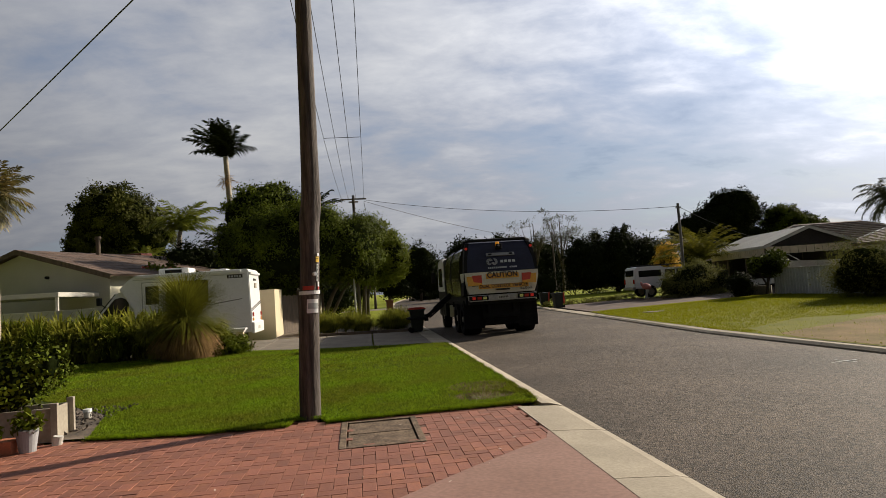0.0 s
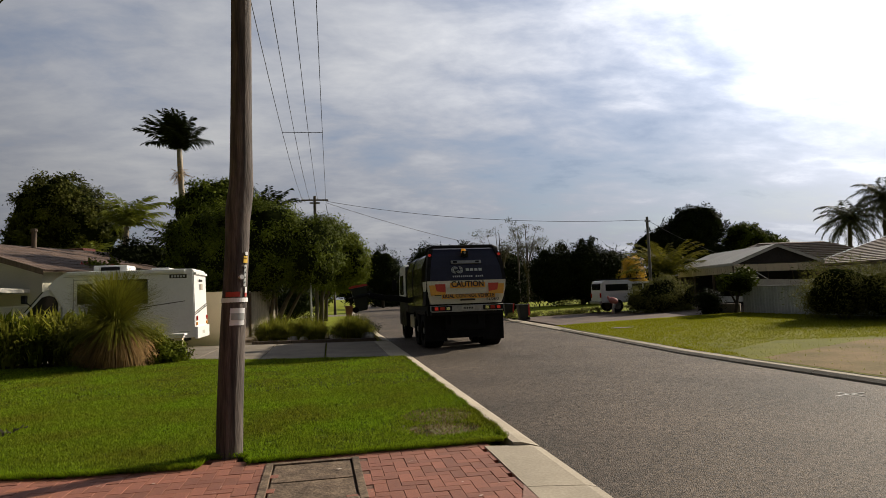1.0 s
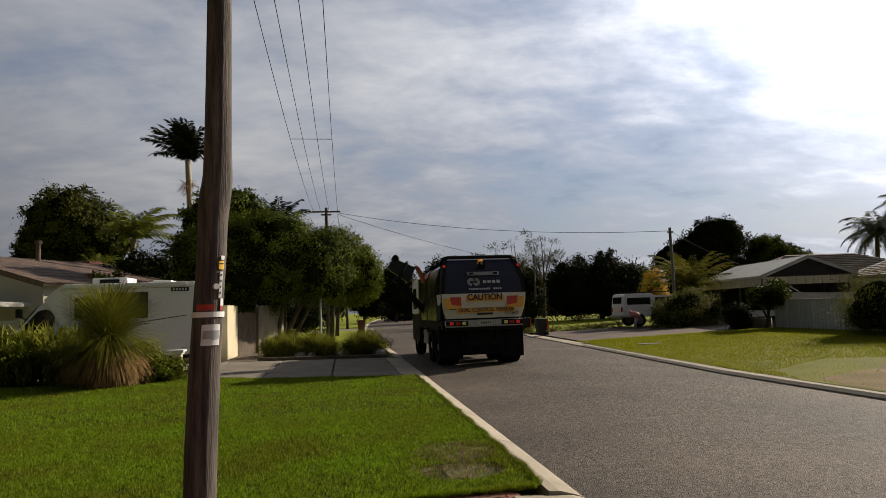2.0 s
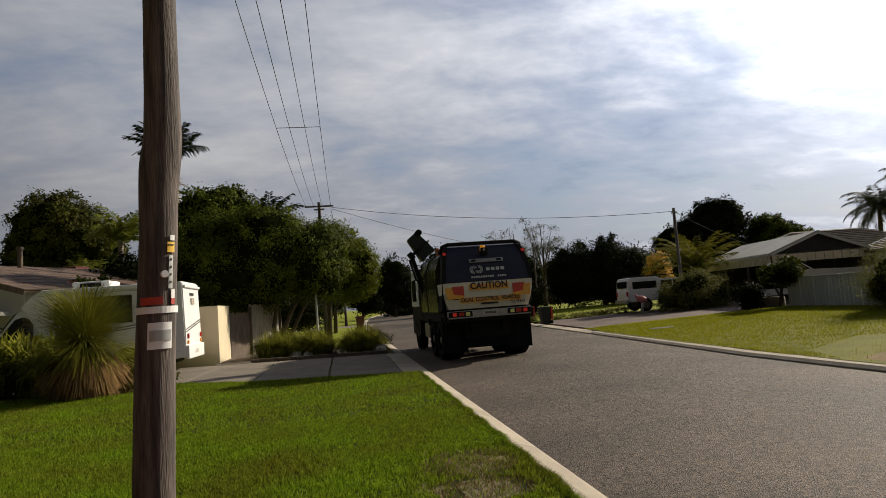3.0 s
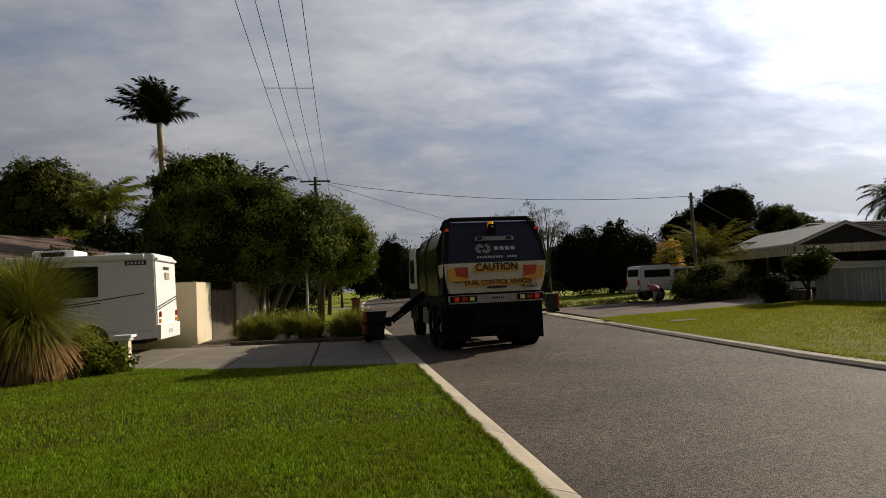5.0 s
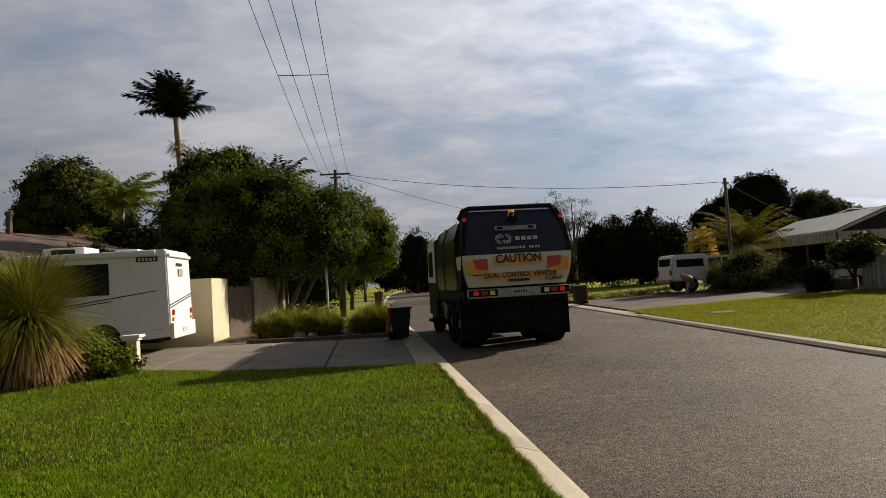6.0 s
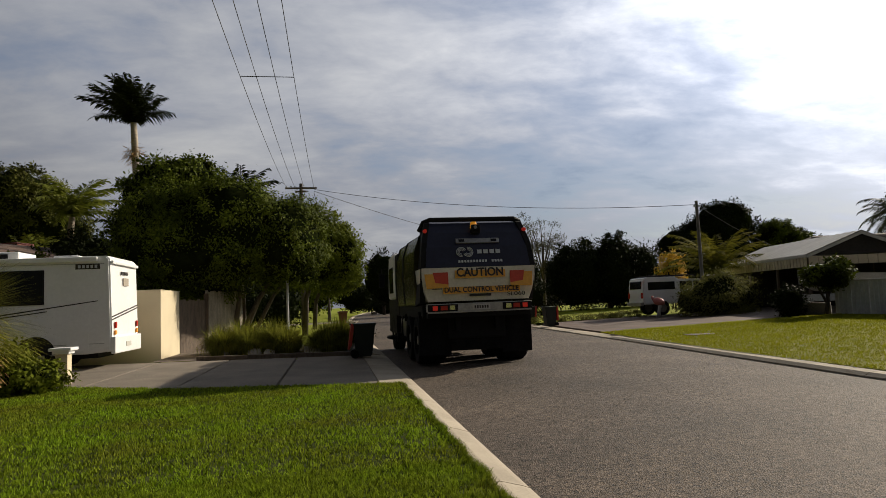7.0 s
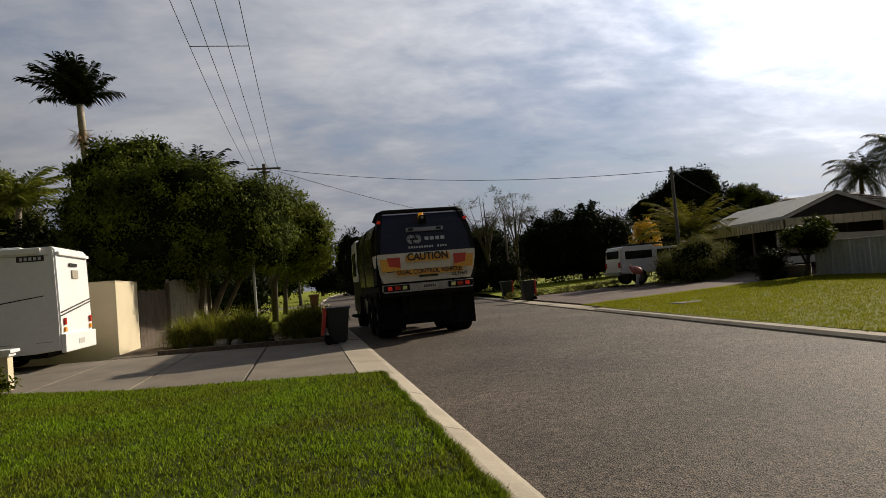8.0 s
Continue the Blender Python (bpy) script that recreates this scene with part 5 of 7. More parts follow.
def palm(name, label, at, height, lean, count, length, leaflet, seed, r=0.14, mat="leaf", arch=(10, 75), droop=0.45, step=0.09, width=0.022, skirt=0, group="", wind=0.0, trunk_mat="palmtrunk"):
    rng = np.random.default_rng(seed)
    t = thing(name, label, "palm tree", pose(*at), group)
    bm = bmesh.new()
    k = 12
    pts = [(lean * (i / k) ** 1.5, 0, height * i / k) for i in range(k + 1)]
    tube(bm, pts, [r * (1.25 - 0.45 * i / k + 0.06 * (i % 2)) for i in range(k + 1)], 14)
    part("trunk", bm, trunk_mat, t, smooth=True)
    for i in range(count):
        az = 2.399963 * i + rng.uniform(-0.2, 0.2)
        up = radians(arch[0] + (arch[1] - arch[0]) * ((i + 0.5) / count) ** 0.8)
        P, Q = frond(rng, length * rng.uniform(0.85, 1.1), up, leaflet, step, width, droop)
        R = np.array(Euler((0, 0, az)).to_matrix())
        top = np.array([lean, 0, height])
        blow = np.array([wind, 0.1 * wind, 0])
        bend = lambda A: A @ R.T + top + blow * (np.linalg.norm(A, axis=-1, keepdims=True) / length) ** 2
        Pw, Qw = bend(P), bend(Q)
        stem = np.stack([Pw[:-1] + [0, 0, 0.02], Pw[:-1] - [0, 0, 0.02], Pw[1:] - [0, 0, 0.012], Pw[1:] + [0, 0, 0.012]], 1)
        side = np.stack([Pw[:-1] + R[:, 1] * 0.02, Pw[:-1] - R[:, 1] * 0.02, Pw[1:] - R[:, 1] * 0.012, Pw[1:] + R[:, 1] * 0.012], 1)
        quads("frond", np.concatenate([Qw, stem, side]), mat, t)
    if skirt:
        Q = leaves(rng, np.array([lean, 0, height - skirt]) + rng.normal(0, 0.10, (220, 3)) * [1, 1, 1.6], np.tile([0.6, 0.0, -1.0], (220, 1)) + rng.normal(0, 0.25, (220, 3)), 0.55, 0.06, 0.6)
        quads("flower_stalk", Q, "thatch", t, "pale dry flower stalks")
    return t


def tussock(rng, cx, cy, count, length, width, upright=0.9, base=0.12, z=0.05, rise=0.0):
    """Strap leaves that rise from one root and arch over, in three segments."""
    a = rng.uniform(0, 2 * math.pi, count)
    r0 = rng.uniform(0, base, count)
    lean = np.clip(rng.normal(0.55, 0.28, count), 0.05, 1.25) / upright
    L = length * rng.uniform(0.6, 1.1, count)
    d = np.stack([np.cos(a), np.sin(a), np.zeros(count)], 1)
    s = np.stack([-np.sin(a), np.cos(a), np.zeros(count)], 1) * (width * rng.uniform(0.7, 1.2, count))[:, None]
    P0 = np.stack([cx + r0 * np.cos(a), cy + r0 * np.sin(a), z + rise * rng.random(count) ** 0.7], 1)
    out = []
    prev, ang = P0, lean * 0.35
    for k, f in enumerate((0.4, 0.33, 0.27)):
        nxt = prev + d * (L * f * np.sin(ang))[:, None] + np.array([0, 0, 1]) * (L * f * np.cos(ang))[:, None]
        wa, wb = (1.0, 0.95, 0.65)[k], (0.95, 0.65, 0.06)[k]
        out.append(np.stack([prev - s * wa, prev + s * wa, nxt + s * wb, nxt - s * wb], 1))
        prev, ang = nxt, ang + lean * 0.75
    return np.concatenate(out)


def bush(name, label, at, blobs, clumps, per, size, mat, seed, slim=0.4, group="", stems=5, cat="shrub"):
    t = thing(name, label, cat, pose(*at), group)
    quads("foliage", crown(seed, blobs, clumps, per, size, slim, 0.40, 0.05, 0.25), mat, t)
    core(t, blobs, seed, 0.70, "core_shade")
    rng = random.Random(seed)
    bm = bmesh.new()
    b = blobs[0]
    for k in range(stems):
        a = 6.28 * k / stems
        tube(bm, [(0.08 * math.cos(a), 0.08 * math.sin(a), 0), (b[0] + 0.5 * b[3] * math.cos(a), b[1] + 0.5 * b[4] * math.sin(a), b[2] + rng.uniform(0, 0.3) * b[5])], [0.03, 0.012], 6)
    part("stem", bm, "bark", t)
    return t


def make_left_trees():
    # the row of clipped-looking street trees
    tree("street_tree", "broad dense green street tree with many low stems", (-2.9, 33.4, 0),
         [(-1.9, 0.2, 4.1, 2.0, 2.0, 2.2), (0.3, -0.5, 4.4, 2.1, 2.0, 1.9), (1.9, -0.2, 3.9, 1.6, 1.9, 1.75), (-0.6, -0.9, 3.4, 2.1, 1.8, 1.5), (2.6, 0.4, 3.5, 1.05, 1.5, 1.35)],
         [[(0.2, 0, 0, 0.22), (0.1, 0, 1.2, 0.18), (0.3, -0.1, 3.4, 0.08)], [(0.0, 0.1, 0.4, 0.13), (-0.7, 0.1, 1.8, 0.10), (-1.6, 0.2, 3.6, 0.05)], [(0.4, 0, 0.3, 0.13), (1.1, 0.0, 1.8, 0.10), (2.2, 0, 3.4, 0.05)], [(0.2, -0.1, 0.5, 0.10), (0.5, -0.7, 2.0, 0.08), (0.2, -0.9, 3.2, 0.04)], [(0.6, 0.3, 0, 0.10), (1.6, 0.4, 1.9, 0.07), (2.7, 0.5, 3.2, 0.04)]],
         900, 120, 0.115, "leaf", 11, 0.45, 0.27, group="street trees")
    tree("street_tree", "rounded green street tree further along the verge", (0.55, 39.5, 0),
         [(-0.5, 0, 4.3, 1.7, 1.8, 1.9), (0.6, 0.2, 3.9, 1.25, 1.5, 1.35), (-0.9, 0.3, 5.1, 1.2, 1.2, 1.0)], [[(-0.95, 0, 0, 0.15), (-0.85, 0, 1.8, 0.12), (-0.2, 0, 4, 0.05)]], 380, 100, 0.14, "leaf_bright", 12, 0.45, 0.28, group="street trees")
    tree("street_tree", "rounded green street tree further along the verge", (0.9, 48.5, 0),
         [(0, 0, 3.9, 1.7, 1.9, 1.7), (0.8, 0, 3.5, 1.1, 1.3, 1.1)], [[(-1.1, 0, 0, 0.15), (-1.0, 0, 1.7, 0.12), (-0.1, 0, 4, 0.05)]], 300, 90, 0.16, "leaf_bright", 13, 0.45, 0.28, group="street trees")
    tree("street_tree", "small dark tree at the end of the verge", (0.6, 66, 0),
         [(0, 0, 4.6, 2.3, 2.0, 2.2)], [[(0, 0, 0, 0.15), (0, 0, 3, 0.06)]], 170, 60, 0.22, "leaf", 14, 0.42, 0.32, group="street trees")
    tree("garden_tree", "tall bright green tree behind the street trees", (-6.3, 37.0, 0),
         [(0.2, 0, 6.3, 1.6, 1.6, 1.7), (1.1, 0.3, 6.8, 1.5, 1.5, 1.4), (-0.5, 0, 4.6, 1.5, 1.5, 1.6), (2.6, 0.2, 5.4, 1.6, 1.5, 1.5)], [[(0.6, 0, 0, 0.2), (0.6, 0, 3, 0.15), (0.6, 0, 6, 0.06)], [(0.6, 0, 2.5, 0.1), (2.2, 0.2, 5.6, 0.04)]], 330, 90, 0.17, "leaf", 15, 0.5, 0.33)
    tree("garden_tree", "large dark round tree behind the tiled house", (-21.4, 60, -0.8),
         [(-0.6, 0, 10.6, 3.4, 3.2, 2.9), (1.6, 0, 8.8, 2.9, 2.8, 2.6), (-2.0, 0, 8.2, 2.6, 2.6, 2.6), (0.3, 0, 6.6, 3.4, 3, 2.0)], [[(0, 0, 0, 0.4), (0, 0, 4, 0.3), (0, 0, 9, 0.1)], [(0, 0, 4, 0.2), (2, 0, 8, 0.07)], [(0, 0, 4, 0.2), (-2, 0, 8, 0.07)]], 760, 90, 0.24, "leaf_olive", 16, 0.5, 0.20)
    tree("garden_tree", "dark hedge-like trees behind the motorhome", (-10.5, 41.0, 0),
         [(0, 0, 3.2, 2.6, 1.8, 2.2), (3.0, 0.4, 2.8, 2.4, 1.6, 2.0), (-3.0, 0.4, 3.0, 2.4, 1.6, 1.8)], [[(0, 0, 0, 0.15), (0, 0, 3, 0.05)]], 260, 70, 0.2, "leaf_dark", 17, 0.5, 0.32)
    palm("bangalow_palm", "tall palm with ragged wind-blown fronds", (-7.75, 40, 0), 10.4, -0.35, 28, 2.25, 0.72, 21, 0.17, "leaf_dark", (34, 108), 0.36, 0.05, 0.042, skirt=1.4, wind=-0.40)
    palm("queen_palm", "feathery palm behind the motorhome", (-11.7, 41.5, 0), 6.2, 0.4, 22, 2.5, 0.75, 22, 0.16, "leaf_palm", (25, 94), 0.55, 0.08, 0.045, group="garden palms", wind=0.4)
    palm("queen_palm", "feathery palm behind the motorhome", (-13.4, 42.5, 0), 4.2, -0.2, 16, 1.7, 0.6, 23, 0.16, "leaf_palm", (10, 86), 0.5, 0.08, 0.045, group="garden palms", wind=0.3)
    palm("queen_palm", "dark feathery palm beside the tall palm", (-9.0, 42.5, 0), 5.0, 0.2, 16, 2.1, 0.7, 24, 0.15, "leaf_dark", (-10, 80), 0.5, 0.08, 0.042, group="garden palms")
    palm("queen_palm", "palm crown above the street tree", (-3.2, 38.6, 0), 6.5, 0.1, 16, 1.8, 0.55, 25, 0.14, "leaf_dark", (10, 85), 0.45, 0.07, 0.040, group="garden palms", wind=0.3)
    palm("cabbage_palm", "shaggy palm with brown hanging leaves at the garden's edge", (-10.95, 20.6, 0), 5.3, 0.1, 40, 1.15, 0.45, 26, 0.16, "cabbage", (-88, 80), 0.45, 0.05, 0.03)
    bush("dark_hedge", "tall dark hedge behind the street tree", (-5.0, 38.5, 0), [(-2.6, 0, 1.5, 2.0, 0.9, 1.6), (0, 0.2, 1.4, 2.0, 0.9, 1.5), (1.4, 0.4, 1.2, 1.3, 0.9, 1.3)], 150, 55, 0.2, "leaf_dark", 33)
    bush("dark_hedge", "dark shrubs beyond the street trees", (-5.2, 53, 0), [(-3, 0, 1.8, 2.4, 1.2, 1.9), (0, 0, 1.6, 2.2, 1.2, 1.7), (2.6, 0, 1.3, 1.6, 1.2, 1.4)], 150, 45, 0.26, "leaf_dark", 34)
    bush("flowering_shrub", "yellow-green shrub with red flowers over the wall", (-10.6, 34.8, 0), [(0, 0, 2.9, 1.2, 0.8, 0.9), (1.0, 0.2, 2.6, 0.9, 0.7, 0.7)], 90, 60, 0.22, "leaf_bright", 31)
    fl = thing("shrub_flowers", "small orange-red flower heads on the shrub", "flowers", pose(-10.6, 34.4, 0), kind="stuff")
    quads("petals", crown(32, [(0, 0, 3.35, 0.9, 0.5, 0.35)], 16, 10, 0.14, 0.6, 0.2), "redpanel", fl)
    # hedge of strap-leaved plants along the lawn, one plant at a time
    rng = np.random.default_rng(40)
    k = 0
    for row, y0 in enumerate((20.7, 21.3, 22.0)):
        for i in range(9):
            x = -11.9 + i * 0.72 + 0.3 * (row % 2) + rng.uniform(-0.12, 0.12)
            y = y0 + 0.16 * abs(x + 6) * (0.3 if row else 0.45) + rng.uniform(-0.12, 0.12)
            if x > -5.9:
                continue
            p = thing("flax_plant", "bushy strap-leaved garden plant along the lawn", "plant", pose(x, y, 0.05), "lawn hedge")
            quads("leaf_clump", tussock(rng, 0, 0, 420, 0.72 + 0.06 * row, 0.036, 0.62, 0.42, 0, 0.62 + 0.16 * row), "strap_hedge" if (i + row) % 3 else "leaf_bright", p)
    g = thing("grass_tree", "grass tree with a green mop and dry brown skirt", "plant", pose(-5.33, 19.75, 0.05))
    bm = bmesh.new()
    tube(bm, [(0, 0, 0), (0, 0, 0.5), (0, 0, 1.0)], [0.24, 0.22, 0.15], 12)
    part("trunk", bm, "bark", g)
    r2 = np.random.default_rng(41)

    def mop(n, z0, up0, up1, ln):
        a = r2.uniform(0, 2 * math.pi, n)
        e = radians(1) * r2.uniform(up0, up1, n)
        L = ln * r2.uniform(0.75, 1.1, n)
        P = np.stack([0.12 * np.cos(a), 0.12 * np.sin(a), np.full(n, z0) + r2.uniform(-0.12, 0.12, n)], 1)
        out, w = [], 0.0055
        for k in range(4):
            d = np.stack([np.cos(a) * np.cos(e), np.sin(a) * np.cos(e), np.sin(e)], 1)
            s = np.stack([-np.sin(a), np.cos(a), 0 * a], 1) * w
            Q = P + d * (L / 4)[:, None]
            out.append(np.stack([P - s, P + s, Q + s * 0.7, Q - s * 0.7], 1))
            P, e = Q, e - 0.19
        return np.concatenate(out)
    quads("mop", mop(3600, 1.10, -6, 88, 1.42), "strapfine", g, "green needle-like leaves")
    quads("skirt", mop(5200, 1.02, -68, -16, 1.18), "thatch", g, "dry brown hanging leaves")
    for i, (x, y, h) in enumerate(((-4.35, 20.05, 0.60), (-4.02, 20.35, 0.50), (-4.62, 20.5, 0.84))):
        bush("low_shrub", "low leafy green shrub beside the driveway", (x, y, 0.05), [(0, 0, h * 0.55, 0.40, 0.40, h * 0.5)], 46, 46, 0.085, "leaf_bright", 50 + i, 0.55, "driveway shrubs")


M["leaf_palm"] = material("palm_leaf", (0.17, 0.19, 0.025), 0.6, var=0.12, scale=0.5, fine=5, bump=0, color2=(0.10, 0.12, 0.015), island=0.3, transl=0.3, spec=0.1)
M["strapfine"] = material("needle_leaf", (0.22, 0.21, 0.025), 0.75, var=0.12, scale=1.5, fine=8, bump=0, color2=(0.10, 0.11, 0.015), island=0.4, transl=0.25, spec=0.06)


def make_verge_garden():
    sheet("garden_bed", [(1.78, 25.35), (1.8, 31.0), (-1.2, 31.6), (-2.6, 33.4), (-3.88, 30.4), (-3.88, 26.55)], 0.082, "soil", "dark mulched garden bed")
    e = thing("bed_edging", "low timber edging along the garden bed", "edging", kind="structure")
    for (xa, ya), (xb, yb) in (((1.75, 25.30), (0.2, 25.68)), ((0.2, 25.68), (-1.3, 26.05)), ((-1.3, 26.05), (-2.7, 26.42))):
        bm = bmesh.new()
        d = math.degrees(math.atan2(yb - ya, xb - xa))
        L = math.hypot(xb - xa, yb - ya)
        box(bm, 0, L - 0.02, -0.05, 0.05, 0, 0.13, 0.01, mat=pose(xa, ya, 0.05, 0, 0, d))
        part("sleeper", bm, "timber", e)
    rng = np.random.default_rng(60)
    spots = [(-2.3, 28.2, 0.66), (-1.95, 29.2, 0.72), (-1.5, 28.0, 0.58), (-0.85, 28.5, 0.74), (-0.45, 27.8, 0.60), (0.70, 27.3, 0.62), (1.15, 27.6, 0.68), (0.95, 28.3, 0.66)]
    for x, y, h in spots:
        p = thing("lomandra", "tussock of long strap leaves in the verge bed", "plant", pose(x, y, 0.08), "verge tussocks")
        quads("leaf_clump", tussock(rng, 0, 0, 2200, h * 1.42, 0.0095, 0.56, 0.36, 0), "strap", p)
    for i, (x, y, r) in enumerate(((-1.3, 27.5, 0.16), (-0.9, 27.4, 0.13), (0.25, 27.2, 0.18), (0.45, 27.05, 0.12), (1.55, 27.2, 0.2), (1.6, 26.8, 0.15), (-2.2, 28.0, 0.14))):
        bm = bmesh.new()
        bmesh.ops.create_icosphere(bm, subdivisions=3, radius=1.0)
        for v in bm.verts:
            v.co *= 1 + 0.25 * noise.noise(v.co * 1.7 + Vector((i * 5.1, 0, 0)))
            v.co = Vector((v.co.x * r * 1.3, v.co.y * r, v.co.z * r * 0.75))
        tagged(part("garden_rock", bm, "stone", at=pose(x, y, 0.08 + r * 0.4, 0, 0, i * 47), smooth=True), "pale rounded rock in the verge bed", "rock", "garden rocks")
    bush("low_shrub", "low dark shrub at the kerb", (1.55, 30.2, 0.08), [(0, 0, 0.25, 0.6, 0.9, 0.28)], 60, 45, 0.08, "leaf_dark", 66, 0.5)


def make_near_bed():
    sheet("mulch_bed", [(-3.5, 8.55), (-3.95, 10.3), (-5.2, 11.8), (-7.5, 12.2), (-7.5, 9.15)], 0.092, "soil", "dark bark mulch bed beside the bricks")
    rng = np.random.default_rng(70)
    n = 900
    P = np.stack([rng.uniform(-5.2, -3.75, n), rng.uniform(8.9, 11.0, n), rng.uniform(0.095, 0.115, n)], 1)
    st = thing("bark_mulch", "loose bark chips over the bed", "mulch", kind="stuff")
    quads("chips", leaves(rng, P, np.tile([0, 0, 0.05], (n, 1)) + rng.normal(0, 1, (n, 3)) * [1, 1, 0.15], 0.06, 0.4, 0), "bark", st)
    p = thing("planter_box", "beige painted timber planter box", "planter", pose(-4.36, 8.62, 0.07, 0, 0, 4))
    for x0, x1, y0, y1 in ((-0.62, 0.45, -0.035, 0.0), (-0.62, 0.45, 0.42, 0.455), (0.42, 0.45, 0.0, 0.42), (-0.62, -0.59, 0.0, 0.42)):
        bm = bmesh.new()
        box(bm, x0, x1, y0, y1, 0.0, 0.40, 0.006)
        part("side_board", bm, "beigeboard", p)
    for x, y in ((0.47, -0.05), (0.47, 0.47)):
        bm = bmesh.new()
        box(bm, x - 0.04, x + 0.04, y - 0.03, y + 0.03, 0.0, 0.46, 0.006)
        part("corner_post", bm, "beigeboard", p)
    bm = bmesh.new()
    box(bm, -0.58, 0.41, 0.01, 0.41, 0.1, 0.33)
    part("potting_soil", bm, "soil", p)
    bush("rose_bush", "leafy rose bush growing in the planter", (-4.53, 8.87, 0.35), [(0, 0, 0.42, 0.5, 0.42, 0.45), (0.3, 0.1, 0.58, 0.32, 0.3, 0.28), (-0.4, 0.1, 0.45, 0.35, 0.3, 0.4)], 110, 36, 0.062, "leaf", 71, 0.6)
    b = thing("plant_pot", "grey plastic pot with a young leafy plant", "pot", pose(-3.99, 8.18, 0.066))
    bm = bmesh.new()
    tube(bm, [(0, 0, 0), (0, 0, 0.22), (0, 0, 0.25)], [0.085, 0.115, 0.12], 20)
    part("pot", bm, "greybin", b)
    quads("seedling", crown(72, [(0, 0, 0.32, 0.12, 0.12, 0.09)], 10, 16, 0.09, 0.6, 0.4), "leaf_bright", b)
    c = thing("window_box", "terracotta trough with small plants", "pot", pose(-4.33, 8.18, 0.066))
    bm = bmesh.new()
    prism(bm, [(-0.10, 0), (0.10, 0), (0.13, 0.15), (-0.13, 0.15)], "x", -0.25, 0.22)
    part("trough", bm, "terracotta", c)
    quads("seedling", crown(73, [(-0.05, 0, 0.22, 0.2, 0.1, 0.07)], 10, 14, 0.07, 0.6, 0.4), "leaf_bright", c)
    g = thing("garden_light", "small white garden light at the lawn's edge", "light", pose(-4.15, 10.15, 0.09))
    bm = bmesh.new()
    rod(bm, (0, 0, 0), (0, 0, 0.09), 0.05, 0.05, 14)
    part("stem", bm, "dirtywhite", g)
    bm = bmesh.new()
    rod(bm, (0, 0, 0.09), (0, 0, 0.13), 0.065, 0.055, 14)
    part("cap", bm, "white", g)
    h = thing("pvc_stub", "short white pipe stub beside the pots", "pipe", pose(-3.80, 8.45, 0.066))
    bm = bmesh.new()
    rod(bm, (0, 0, 0), (0.02, 0, 0.10), 0.055, seg=14)
    part("pipe", bm, "dirtywhite", h)


